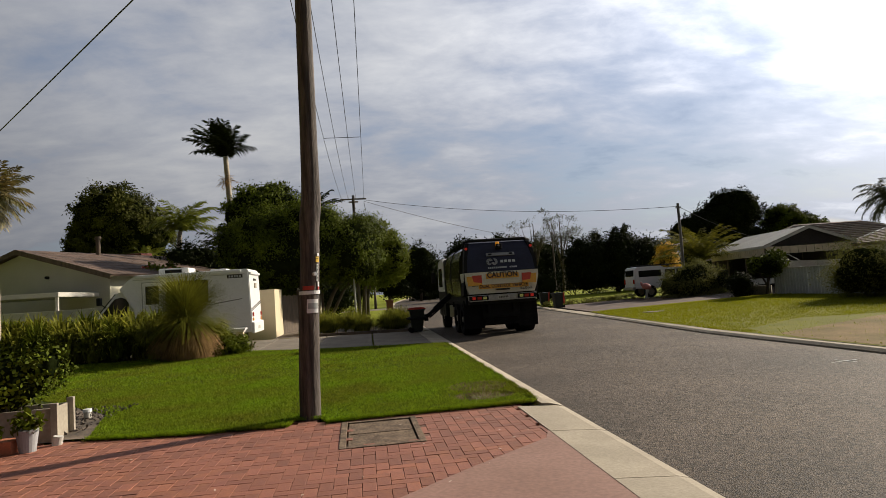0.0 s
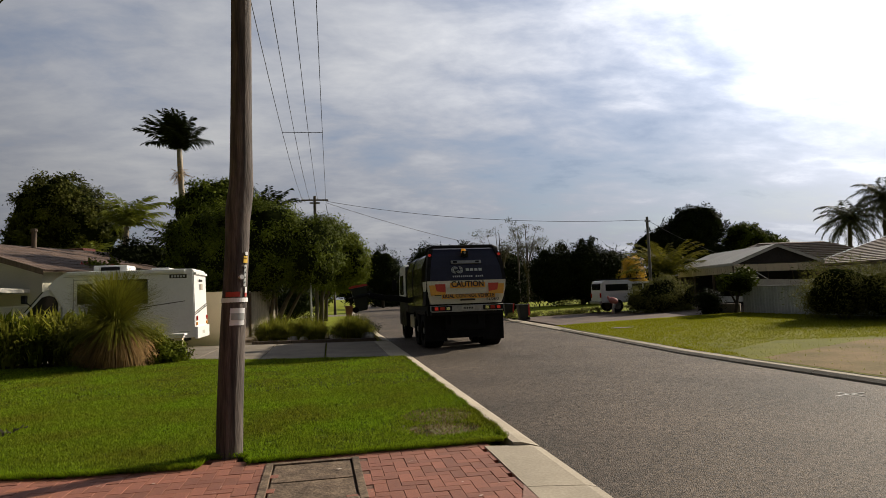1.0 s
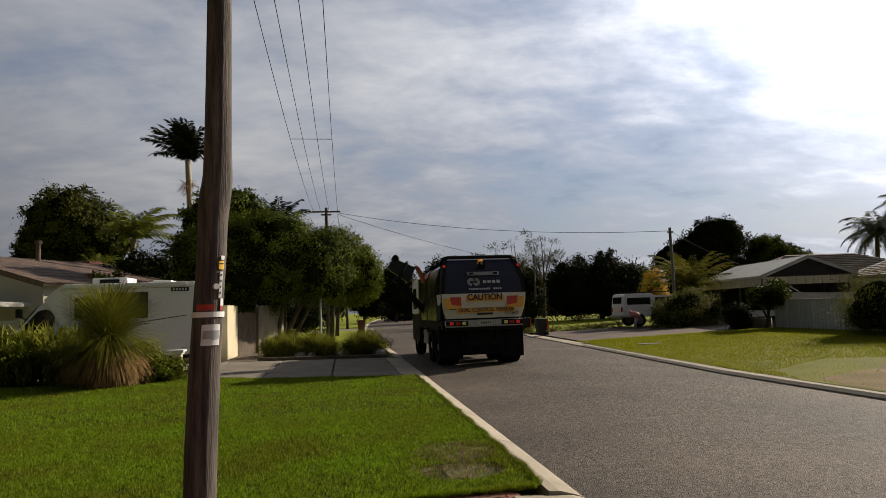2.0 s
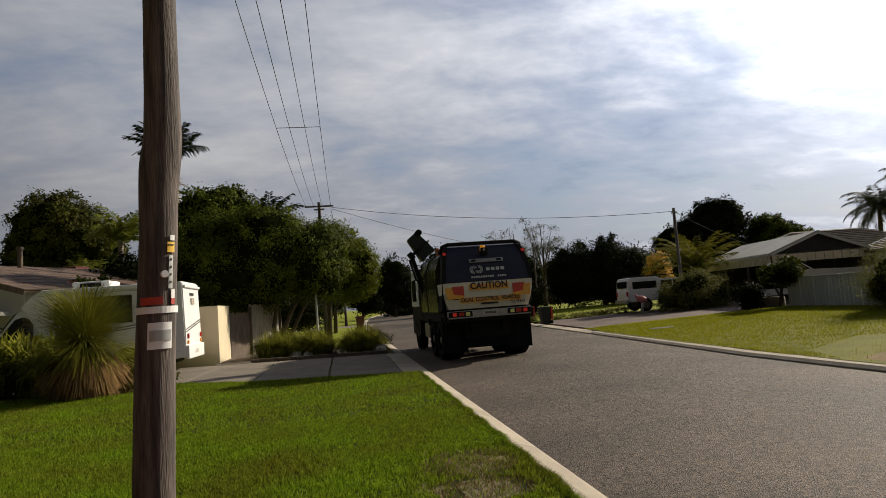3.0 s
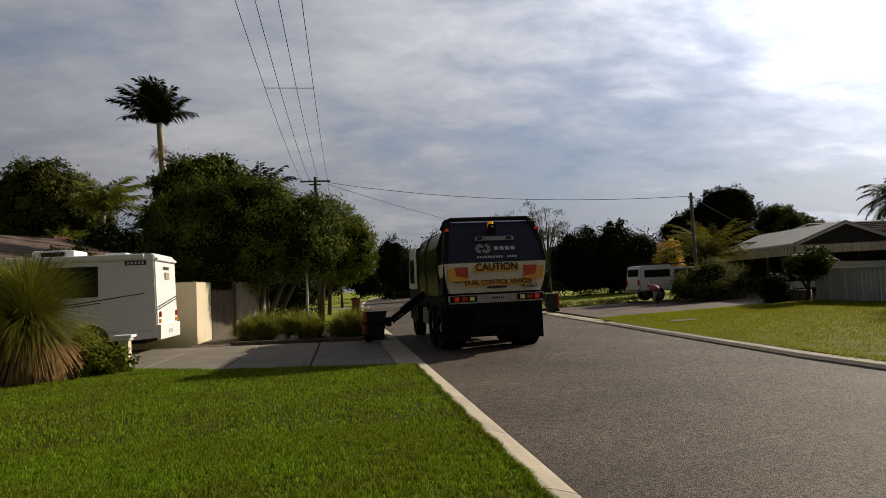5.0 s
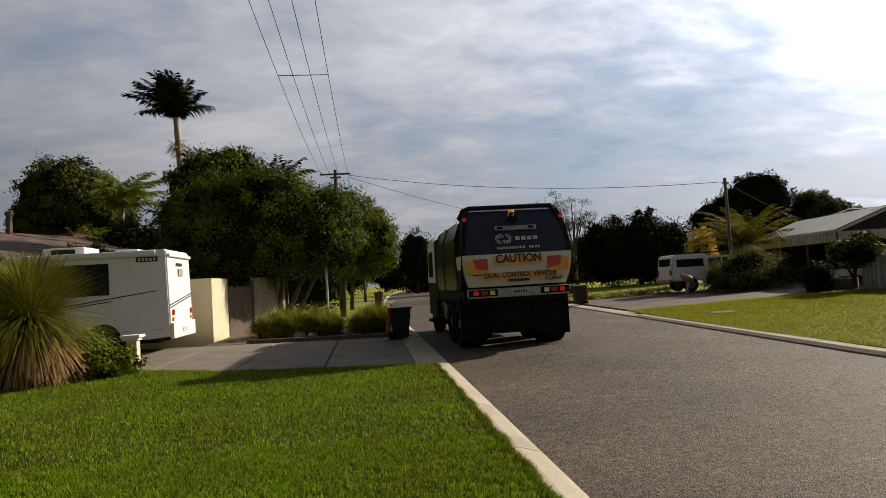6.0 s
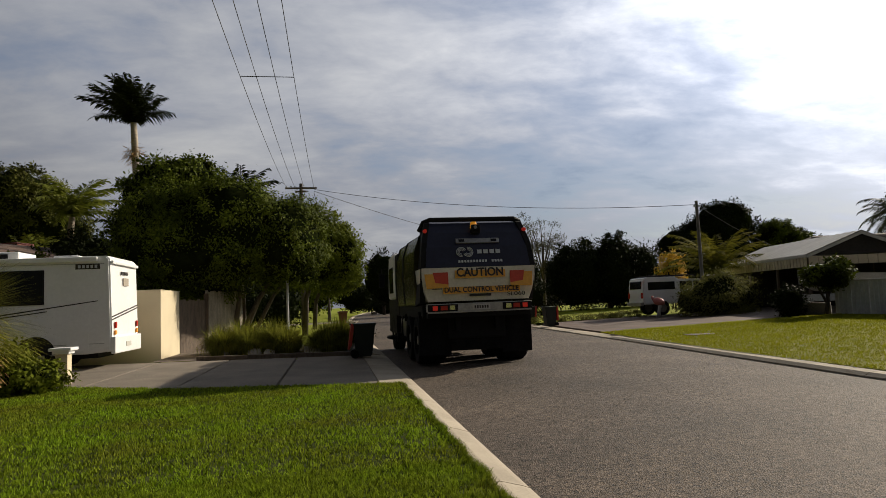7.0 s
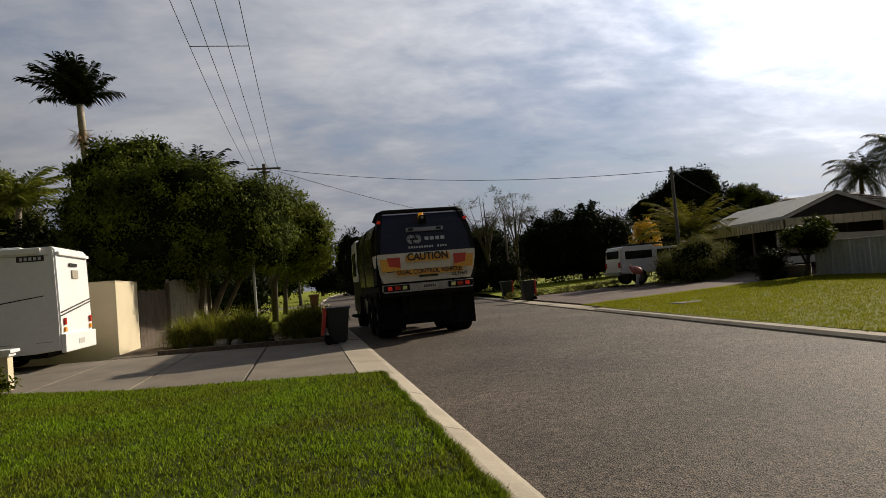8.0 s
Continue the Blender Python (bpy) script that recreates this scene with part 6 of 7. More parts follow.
# ---- across the road ----
def make_right_side():
    before = set(bpy.data.objects)
    f = thing("fence_right", "low grey corrugated sheet fence", "fence", kind="structure")
    for k in range(22):
        bm = bmesh.new()
        y0 = 29.3 - 0.80 * k
        pts = []
        for i in range(9):
            pts.append((19.2 + 0.02 * (1 if i % 2 else -1), y0 - 0.79 * i / 8))
        back = [(x + 0.012, y) for x, y in reversed(pts)]
        prism(bm, pts + back, "z", 0.05, 1.26)
        part("fence_panel", bm, "greyfence", f)
    bm = bmesh.new()
    box(bm, 19.15, 19.25, 11.7, 29.35, 1.25, 1.30, 0.008)
    part("top_rail", bm, "galv", f)
    w = thing("wall_low", "low garden wall beside the driveway, shade put into its colour", "wall", kind="structure")
    bm = bmesh.new()
    box(bm, 0, 1.75, -0.1, 0.1, 0, 0.46, 0.01, mat=pose(17.9, 30.72, 0.05, 0, 0, -46))
    part("wall_block", bm, "wallgrey", w)
    # carport with a pale gable roof
    c = thing("carport_right", "open carport with a pale metal gable roof", "carport", pose(23.95, 33.0, 0, 0, 0, -11))
    hw, L, e, r = 2.45, 9.0, 2.56, 3.52
    for s in (-1, 1):
        bm = bmesh.new()
        n = 45
        top = [[bm.verts.new((s * hw * f, L * k / n, r + (e - r) * f + (0.022 if k % 3 == 0 else 0.0))) for k in range(n + 1)] for f in (0, 1)]
        low = [[bm.verts.new((s * hw * f, L * k / n, r + (e - r) * f - 0.03)) for k in range(n + 1)] for f in (0, 1)]
        for k in range(n):
            bm.faces.new((top[0][k], top[0][k + 1], top[1][k + 1], top[1][k]))
            bm.faces.new((low[0][k], low[1][k], low[1][k + 1], low[0][k + 1]))
            bm.faces.new((top[1][k], top[1][k + 1], low[1][k + 1], low[1][k]))
            bm.faces.new((top[0][k + 1], top[0][k], low[0][k], low[0][k + 1]))
        for k in (0, n):
            bm.faces.new((top[0][k], top[1][k], low[1][k], low[0][k]))
        bmesh.ops.recalc_face_normals(bm, faces=bm.faces)
        part("roof_sheet", bm, "metalroof", c)
        bm = bmesh.new()
        prism(bm, [(0, r - 0.04), (s * hw, e - 0.04), (s * hw, e - 0.16), (0, r - 0.16)], "y", -0.05, 0.0)
        part("barge_board", bm, "dirtywhite", c)
        bm = bmesh.new()
        box(bm, s * hw - 0.05, s * hw + 0.05, 0, L, e - 0.14, e - 0.02, 0.01)
        part("gutter", bm, "dirtywhite", c)
        for y in (0.15, 3.0, 6.0, 8.8):
            bm = bmesh.new()
            box(bm, s * (hw - 0.12) - 0.05, s * (hw - 0.12) + 0.05, y - 0.05, y + 0.05, 0, e - 0.1, 0.008)
            part("post", bm, "timber", c)
        # pale slatted valance under the eave
        for k in range(30):
            bm = bmesh.new()
            box(bm, s * (hw - 0.02) - 0.012, s * (hw - 0.02) + 0.012, 0.1 + 0.29 * k, 0.1 + 0.29 * k + 0.22, e - 0.55, e - 0.14, 0.0)
            part("slat", bm, "cream", c)
    # the gable is open: this dark sheet stands for the shade inside
    bm = bmesh.new()
    prism(bm, [(-hw + 0.1, e - 0.06), (0, r - 0.08), (hw - 0.1, e - 0.06)], "y", 0.10, 0.14)
    part("gable_panel", bm, "carport_shade", c, "dark sheet standing for shade in the open gable")
    # added dark sheets give the carport its shaded inside
    bm = bmesh.new()
    box(bm, -hw + 0.2, hw - 0.2, L - 0.3, L - 0.24, 0, e - 0.1)
    box(bm, hw - 0.16, hw - 0.10, 0.6, L - 0.3, 0, e - 0.15)
    part("rear_screen", bm, "carport_shade", c, "added dark sheets for the shade inside")
    for k in range(11):
        bm = bmesh.new()
        box(bm, -hw + 0.1 + 0.43 * k, -hw + 0.1 + 0.43 * k + 0.40, 0.04, 0.08, e - 0.50, e - 0.10, 0.0)
        part("valance_panel", bm, "cream", c)
    # house behind
    h = thing("house_right", "low brick house with a brown tiled hip roof", "house", pose(33, 46, 0, 0, 0, -8))
    bm = bmesh.new()
    box(bm, -5, 9, -4.5, 5, 0, 2.4)
    part("wall", bm, "timber", h, "shaded brown wall")
    bm = bmesh.new()
    A = [bm.verts.new(p) for p in ((-5.6, -5.1, 2.3), (9.6, -5.1, 2.3), (9.6, 5.6, 2.3), (-5.6, 5.6, 2.3))]
    B = [bm.verts.new(p) for p in ((-0.5, 0.2, 4.5), (4.5, 0.2, 4.5))]
    for q in ((A[0], A[1], B[1], B[0]), (A[1], A[2], B[1]), (A[2], A[3], B[0], B[1]), (A[3], A[0], B[0]), (A[3], A[2], A[1], A[0])):
        bm.faces.new(q)
    part("roof", bm, "tile", h, "brown tiled roof")
    bm = bmesh.new()
    for k in range(15):
        f0 = k / 15
        y, z = -5.1 + 5.3 * f0, 2.3 + 2.2 * f0
        box(bm, -5.6 + 5.1 * f0, 9.6 - 5.1 * f0, y - 0.03, y + 0.05, z, z + 0.05)
    part("tile_course", bm, "tile", h)
    g = thing("house_right", "low house with a brown tiled gable roof beside the carport", "house", pose(30.4, 26.5, 0, 0, 0, 3))
    bm = bmesh.new()
    box(bm, -3.2, 7.2, -6.5, 6.5, 0, 2.4)
    part("wall", bm, "houseW", g)
    bm = bmesh.new()
    prism(bm, [(-4.0, 2.3), (2.0, 4.0), (8.0, 2.3), (8.0, 2.2), (-4.0, 2.2)], "y", -7.0, 7.0)
    part("roof", bm, "tile", g, "brown tiled roof")
    rngt = random.Random(5)
    for k in range(17):
        f0 = k / 17
        bm = bmesh.new()
        prism(bm, [(-4.02 + 6 * f0, 2.31 + 1.7 * f0), (-4.02 + 6 * f0, 2.36 + 1.7 * f0), (-3.60 + 6 * f0, 2.44 + 1.7 * f0), (-3.60 + 6 * f0, 2.40 + 1.7 * f0)], "y", -7.0 - rngt.uniform(0, 0.03), 7.0)
        part("tile_course", bm, "tile", g)
    bm = bmesh.new()
    for s in (-1, 1):
        prism(bm, [(2.0, 4.06), (2.0 + s * 6.05, 2.34), (2.0 + s * 6.05, 2.16), (2.0, 3.88)], "y", 7.0, 7.06)
    part("barge_board", bm, "white", g)
    # boat and its cover under the carport
    b = thing("boat", "white open boat on a trailer under the carport", "boat", pose(22.3, 31.6, 0.05, 0, 0, 172))
    bm = bmesh.new()
    rows = []
    for y, hw2, z0, z1 in ((-2.4, 0.85, 0.75, 1.45), (-1.0, 0.9, 0.68, 1.45), (0.8, 0.8, 0.70, 1.52), (1.9, 0.45, 0.85, 1.62), (2.5, 0.05, 1.15, 1.72)):
        rows.append([bm.verts.new(p) for p in ((y, -hw2, z1), (y, -hw2 * 0.75, z0 + 0.15), (y, 0, z0), (y, hw2 * 0.75, z0 + 0.15), (y, hw2, z1))])
    for a, d in zip(rows, rows[1:]):
        for i in range(4):
            bm.faces.new((a[i], a[i + 1], d[i + 1], d[i]))
        bm.faces.new((a[4], a[0], d[0], d[4]))
    bm.faces.new(rows[0])
    bmesh.ops.recalc_face_normals(bm, faces=bm.faces)
    part("hull", bm, "dirtywhite", b, at=pose(0, 0, 0.05))
    bm = bmesh.new()
    tube(bm, [(0.4, -0.7, 1.5), (0.9, -0.6, 1.85), (1.9, -0.2, 1.9), (2.2, 0, 1.72)], 0.02, 6)
    tube(bm, [(0.4, 0.7, 1.5), (0.9, 0.6, 1.85), (1.9, 0.2, 1.9), (2.2, 0, 1.72)], 0.02, 6)
    part("bow_rail", bm, "galv", b, at=pose(0, 0, 0.05))
    bm = bmesh.new()
    for s in (-1, 1):
        box(bm, -2.3, 2.9, s * 0.5 - 0.04, s * 0.5 + 0.04, 0.48, 0.76)
    rod(bm, (-0.6, -0.9, 0.33), (-0.6, 0.9, 0.33), 0.04, seg=8)
    part("trailer_frame", bm, "galv", b)
    for s in (-1, 1):
        bm = bmesh.new()
        rod(bm, (-0.6, s * 0.85, 0.30), (-0.6, s * 1.0, 0.30), 0.30, seg=18)
        part("trailer_wheel", bm, "rubber", b)
    # white utility with a canopy
    u = thing("utility", "white utility with a canopy parked in the driveway", "car", pose(18.2, 38.1, 0.07, 0, 0, -93))
    bm = bmesh.new()
    prism(bm, [(-2.5, 0.55), (-2.5, 1.05), (-2.42, 1.78), (-2.3, 1.86), (-0.75, 1.86), (-0.70, 1.74), (0.55, 1.72), (1.15, 1.12), (2.35, 0.98), (2.5, 0.55)], "x", -0.88, 0.88)
    bmesh.ops.bevel(bm, geom=list(bm.edges), offset=0.05, segments=2, affect="EDGES")
    body = part("body", bm, "white", u)
    for s in (-1, 1):
        for y0, y1 in ((-2.22, -0.86), (-0.60, 0.02), (0.10, 0.66)):
            bm = bmesh.new()
            box(bm, s * 0.885 - 0.006, s * 0.885 + 0.006, y0, y1, 1.24, 1.62, 0.0)
            part("side_window", bm, "glassD", body)
        for y in (-1.55, 1.6):
            wv = make_wheel(u, "wheel", s * 0.80, y, 0.24, 0.37)
        bm = bmesh.new()
        box(bm, s * 0.76 - 0.08, s * 0.76 + 0.08, -2.53, -2.48, 0.85, 1.12, 0.01)
        part("tail_lamp", bm, "lampRd", body)
    bm = bmesh.new()
    box(bm, -0.66, 0.66, -2.50, -2.40, 1.30, 1.68, 0.02)
    part("rear_window", bm, "glassD", body)
    bm = bmesh.new()
    box(bm, -0.85, 0.85, -2.62, -2.45, 0.48, 0.66, 0.03)
    part("rear_bumper", bm, "steel", body)
    bm = bmesh.new()
    for s in (-1, 1):
        box(bm, s * 0.6 - 0.03, s * 0.6 + 0.03, -2.2, 0.4, 1.90, 1.95, 0.01)
    part("roof_rack", bm, "black", body)
    r = thing("garden_ornament", "rounded red ornament on a white stand beside the utility", "ornament", pose(15.9, 36.3, 0.07, 0, 0, -30))
    bm = bmesh.new()
    bmesh.ops.create_uvsphere(bm, u_segments=18, v_segments=12, radius=1.0)
    for v in bm.verts:
        v.co = Vector((v.co.x * 0.27, v.co.y * 0.18, 0.74 + v.co.z * 0.19 - 0.05 * v.co.x))
    part("body", bm, "pinkish", r, smooth=True)
    bm = bmesh.new()
    tube(bm, [(-0.05, 0, 0), (-0.02, 0, 0.3), (0.05, 0, 0.6)], [0.12, 0.06, 0.10], 14)
    part("stand", bm, "dirtywhite", r, smooth=True)
    bm = bmesh.new()
    tube(bm, [(-0.20, 0, 0.82), (-0.27, 0, 0.93), (-0.29, 0, 1.02)], [0.08, 0.07, 0.04], 10)
    part("neck", bm, "pinkish", r, smooth=True)
    # shrubs and trees
    bush("garden_shrub", "large loose grey-green shrub at the driveway", (18.2, 35.4, 0), [(0, 0, 0.95, 1.4, 1.1, 0.95), (1.3, 0.2, 0.85, 1.0, 0.9, 0.85), (-1.2, -0.1, 0.7, 0.9, 0.8, 0.7), (0.4, 0.1, 1.5, 0.9, 0.7, 0.5), (-0.3, -0.4, 0.5, 1.6, 0.9, 0.5)], 260, 60, 0.14, "leaf_greygreen", 81, 0.22, "driveway garden")
    bush("garden_shrub", "dark rounded shrub beside the low wall", (17.95, 30.1, 0), [(0, 0, 0.6, 0.65, 0.5, 0.6)], 60, 50, 0.12, "leaf_dark", 82, 0.35, "driveway garden")
    t = tree("frangipani", "small umbrella-shaped tree before the fence", (18.75, 29.2, 0), [(0.1, 0, 1.5, 0.8, 0.75, 0.5), (0.45, 0, 1.8, 0.5, 0.5, 0.32)], [[(-0.1, 0, 0, 0.08), (0.05, 0, 0.6, 0.07), (0, 0, 1.4, 0.04)], [(0.0, 0, 0.5, 0.05), (0.4, 0.1, 1.5, 0.03)], [(0.0, 0, 0.5, 0.05), (-0.4, 0.1, 1.4, 0.03)]], 85, 40, 0.18, "leaf", 83, 0.4, cat="tree")
    bush("garden_shrub", "big grey-green feathery shrub at the lawn's edge", (17.9, 21.8, 0.05), [(0, 0, 1.0, 1.25, 1.5, 1.1), (0.4, -1.4, 0.9, 1.0, 1.3, 0.95), (0, 0.9, 0.7, 0.8, 0.8, 0.7)], 240, 70, 0.13, "leaf_greygreen", 84, 0.18, "driveway garden")
    palm("date_palm", "short palm with arching golden-green fronds", (21.6, 40.5, 0), 2.0, 0.0, 26, 3.5, 0.58, 85, 0.26, "frondgold", (34, 88), 0.36, 0.07, 0.034, trunk_mat="bark")
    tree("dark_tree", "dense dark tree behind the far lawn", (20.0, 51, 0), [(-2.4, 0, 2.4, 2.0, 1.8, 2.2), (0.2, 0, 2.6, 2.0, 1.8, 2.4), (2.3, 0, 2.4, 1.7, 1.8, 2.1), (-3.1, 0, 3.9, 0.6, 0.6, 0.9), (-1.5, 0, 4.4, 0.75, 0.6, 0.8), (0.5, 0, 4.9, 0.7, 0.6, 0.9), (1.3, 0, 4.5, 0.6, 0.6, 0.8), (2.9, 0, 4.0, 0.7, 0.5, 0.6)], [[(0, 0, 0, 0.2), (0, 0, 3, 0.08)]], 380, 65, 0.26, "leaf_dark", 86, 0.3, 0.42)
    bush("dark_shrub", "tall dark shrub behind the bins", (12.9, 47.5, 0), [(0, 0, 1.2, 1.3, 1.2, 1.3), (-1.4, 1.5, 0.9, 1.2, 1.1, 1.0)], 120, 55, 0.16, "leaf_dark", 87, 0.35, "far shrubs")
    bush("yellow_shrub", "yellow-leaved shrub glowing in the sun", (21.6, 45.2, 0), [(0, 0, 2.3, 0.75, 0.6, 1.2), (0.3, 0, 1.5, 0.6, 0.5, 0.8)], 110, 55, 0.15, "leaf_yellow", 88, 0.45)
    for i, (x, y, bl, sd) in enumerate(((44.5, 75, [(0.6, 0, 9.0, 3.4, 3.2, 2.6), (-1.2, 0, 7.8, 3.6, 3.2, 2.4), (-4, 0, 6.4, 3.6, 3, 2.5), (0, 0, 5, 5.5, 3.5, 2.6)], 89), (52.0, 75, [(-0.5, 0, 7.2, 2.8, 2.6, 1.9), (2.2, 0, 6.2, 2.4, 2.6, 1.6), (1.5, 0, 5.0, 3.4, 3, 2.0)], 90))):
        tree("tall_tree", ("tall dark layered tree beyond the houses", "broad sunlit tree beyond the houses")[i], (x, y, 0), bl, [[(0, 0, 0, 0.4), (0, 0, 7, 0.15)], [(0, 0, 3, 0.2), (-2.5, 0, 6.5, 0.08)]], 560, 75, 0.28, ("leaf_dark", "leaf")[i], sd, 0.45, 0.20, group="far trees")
    for x, y, h, sd in ((54.5, 62, 8.0, 91), (58.0, 61, 10.2, 92)):
        palm("date_palm", "tall hazy palm with a full feathery crown", (x, y, 0), h, 0.3, 34, 3.9, 0.95, sd, 0.22, "leaf_farpalm", (-30, 82), 0.42, 0.08, 0.05, group="far palms", trunk_mat="bark")
    palm("date_palm", "small palm above the roof line", (48, 66, 0), 4.6, 0.0, 22, 1.9, 0.5, 93, 0.2, "leaf_greygreen", (-20, 80), 0.42, 0.1, 0.03, group="far palms", trunk_mat="bark")
    # sparse gums
    rng = random.Random(95)
    for i, (x, y, h) in enumerate(((15.2, 58, 7.6), (18.6, 61, 8.2), (21.5, 63, 6.4), (12.6, 62, 6.0))):
        t = thing("gum_tree", "thin sparse grey gum tree", "tree", pose(x, y, 0), "gum trees")
        limbs = []
        tips = []
        for k in range(9):
            a = 6.28 * k / 9 + rng.uniform(-0.3, 0.3)
            rr = rng.uniform(0.8, 2.2)
            z0 = h * rng.uniform(0.2, 0.45)
            p1 = (rr * 0.5 * math.cos(a), rr * 0.5 * math.sin(a), (z0 + h) / 2)
            p2 = (rr * math.cos(a), rr * math.sin(a), h * rng.uniform(0.75, 1.0))
            limbs.append([(0, 0, z0, 0.07), (*p1, 0.04), (*p2, 0.012)])
            tips += [(*p2, 0.55, 0.5, 0.45), (*p1, 0.6, 0.6, 0.5)]
        trunk_part(t, [[(0, 0, 0, 0.16), (0.1, 0, h * 0.5, 0.10), (0, 0, h * 0.9, 0.03)]] + limbs)
        quads("crown", crown(96 + i, tips, 150, 16, 0.20, 0.22, 0.55, 0.4, 0.5), "leaf_grey", t)
    s = thing("ground_cover", "low leafy border plants along the driveway", "plants", kind="stuff")
    rngc = np.random.default_rng(99)
    bl = [(10.9 + 0.42 * k + rngc.uniform(-0.1, 0.1), 39.9 - 0.08 * k + rngc.uniform(-0.3, 0.3), 0.18 + rise(10.9 + 0.42 * k), 0.35, 0.35, 0.20) for k in range(14)]
    quads("foliage", crown(97, bl, 190, 26, 0.10, 0.45, 0.5), "leaf_greygreen", s)
    p = thing("lawn_plate", "pale concrete access lid set in the far lawn", "access lid", pose(11.2, 25.1, 0.09, 0, 0, 12))
    bm = bmesh.new()
    box(bm, -0.42, 0.42, -0.26, 0.26, 0, 0.02, 0.008)
    part("lid", bm, "concrete", p)
    m = thing("road_mark", "small white painted survey cross on the road", "road mark", pose(7.32, 9.82, 0.0))
    for a, L in ((0, 0.30), (90, 0.20)):
        bm = bmesh.new()
        z = 0.05 * (1 - ((7.32 - 2.26) / 3.12 - 1) ** 2)
        box(bm, -L, L, -0.012, 0.012, z + 0.001, z + 0.005, mat=pose(0, 0, 0, 0, 0, a + 12))
        part("stroke", bm, "dirtywhite", m)
    for ob in set(bpy.data.objects) - before:
        if ob.parent is None and ob.matrix_basis.translation.x < 40:
            x = 19.2 if ob.name.split(".")[0] in ("fence_right", "wall_low") else ob.matrix_basis.translation.x
            ob.matrix_basis = Matrix.Translation((0, 0, rise(x))) @ ob.matrix_basis


M["leaf_greygreen"] = material("grey_green_leaf", (0.17, 0.165, 0.045), 0.65, var=0.1, scale=0.6, fine=5, bump=0, color2=(0.085, 0.09, 0.025), island=0.4, transl=0.35, spec=0.03)
M["leaf_farpalm"] = material("dull_palm_leaf", (0.085, 0.09, 0.05), 0.6, var=0.1, scale=0.6, fine=5, bump=0, color2=(0.045, 0.05, 0.03), island=0.35, transl=0.2, spec=0.05)
M["frondgold"] = material("golden_frond", (0.14, 0.125, 0.016), 0.8, var=0.1, scale=0.6, fine=5, bump=0, color2=(0.07, 0.075, 0.010), island=0.35, transl=0.4, spec=0.08)


def make_distance():
    rng = random.Random(120)
    for i in range(16):
        x = -70 + 11 * i + rng.uniform(-3, 3)
        y = 125 + rng.uniform(-12, 18) - 0.15 * abs(x)
        if -2 < x - 0.02 * y < 12 and i % 2:
            y += 30
        h = rng.uniform(5.5, 9.0) + (2.5 if 8 < x < 30 else 0)
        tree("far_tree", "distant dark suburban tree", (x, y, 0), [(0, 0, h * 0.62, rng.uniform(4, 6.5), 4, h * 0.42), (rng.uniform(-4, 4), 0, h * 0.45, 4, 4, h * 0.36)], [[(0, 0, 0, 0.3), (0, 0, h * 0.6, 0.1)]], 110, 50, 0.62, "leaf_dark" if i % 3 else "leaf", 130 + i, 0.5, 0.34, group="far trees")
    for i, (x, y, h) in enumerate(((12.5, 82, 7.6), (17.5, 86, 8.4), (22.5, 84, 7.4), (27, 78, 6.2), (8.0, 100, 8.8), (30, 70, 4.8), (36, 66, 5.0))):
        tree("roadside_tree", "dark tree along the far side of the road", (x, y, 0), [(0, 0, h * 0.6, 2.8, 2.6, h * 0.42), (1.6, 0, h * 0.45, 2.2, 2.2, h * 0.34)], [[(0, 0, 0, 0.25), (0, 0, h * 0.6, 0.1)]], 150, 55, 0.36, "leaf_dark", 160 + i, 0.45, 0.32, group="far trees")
    for i, (x, y, w) in enumerate(((-24, 76, 12), (-20, 100, 12), (28, 96, 14), (34, 88, 10))):
        h = thing("far_house", "low distant house with a brown tiled roof", "house", pose(x, y, 0, 0, 0, (4, -6, 8, 0)[i]), "far houses")
        bm = bmesh.new()
        box(bm, -w / 2, w / 2, -4, 4, 0, 2.6)
        part("wall", bm, "timber", h)
        bm = bmesh.new()
        A = [bm.verts.new(p) for p in ((-w / 2 - 0.6, -4.6, 2.5), (w / 2 + 0.6, -4.6, 2.5), (w / 2 + 0.6, 4.6, 2.5), (-w / 2 - 0.6, 4.6, 2.5))]
        B = [bm.verts.new(p) for p in ((-w / 2 + 4, 0, 4.4), (w / 2 - 4, 0, 4.4))]
        for q in ((A[0], A[1], B[1], B[0]), (A[1], A[2], B[1]), (A[2], A[3], B[0], B[1]), (A[3], A[0], B[0]), (A[3], A[2], A[1], A[0])):
            bm.faces.new(q)
        part("roof", bm, "tile", h)
        for k in (-1, 1):
            bm = bmesh.new()
            box(bm, k * w * 0.25 - 0.8, k * w * 0.25 + 0.8, -4.04, -3.98, 0.9, 2.1)
            wn = part("window", bm, "glassD", h)
    bush("far_hedge", "low dark hedge at the road's far bend", (12, 112, 0), [(0, 0, 0.9, 3.5, 1.2, 1.0), (5, 0, 1.0, 3.5, 1.2, 1.1), (-3, 0, 1.0, 2.5, 1.2, 1.1)], 110, 40, 0.4, "leaf_dark", 190, 0.5)


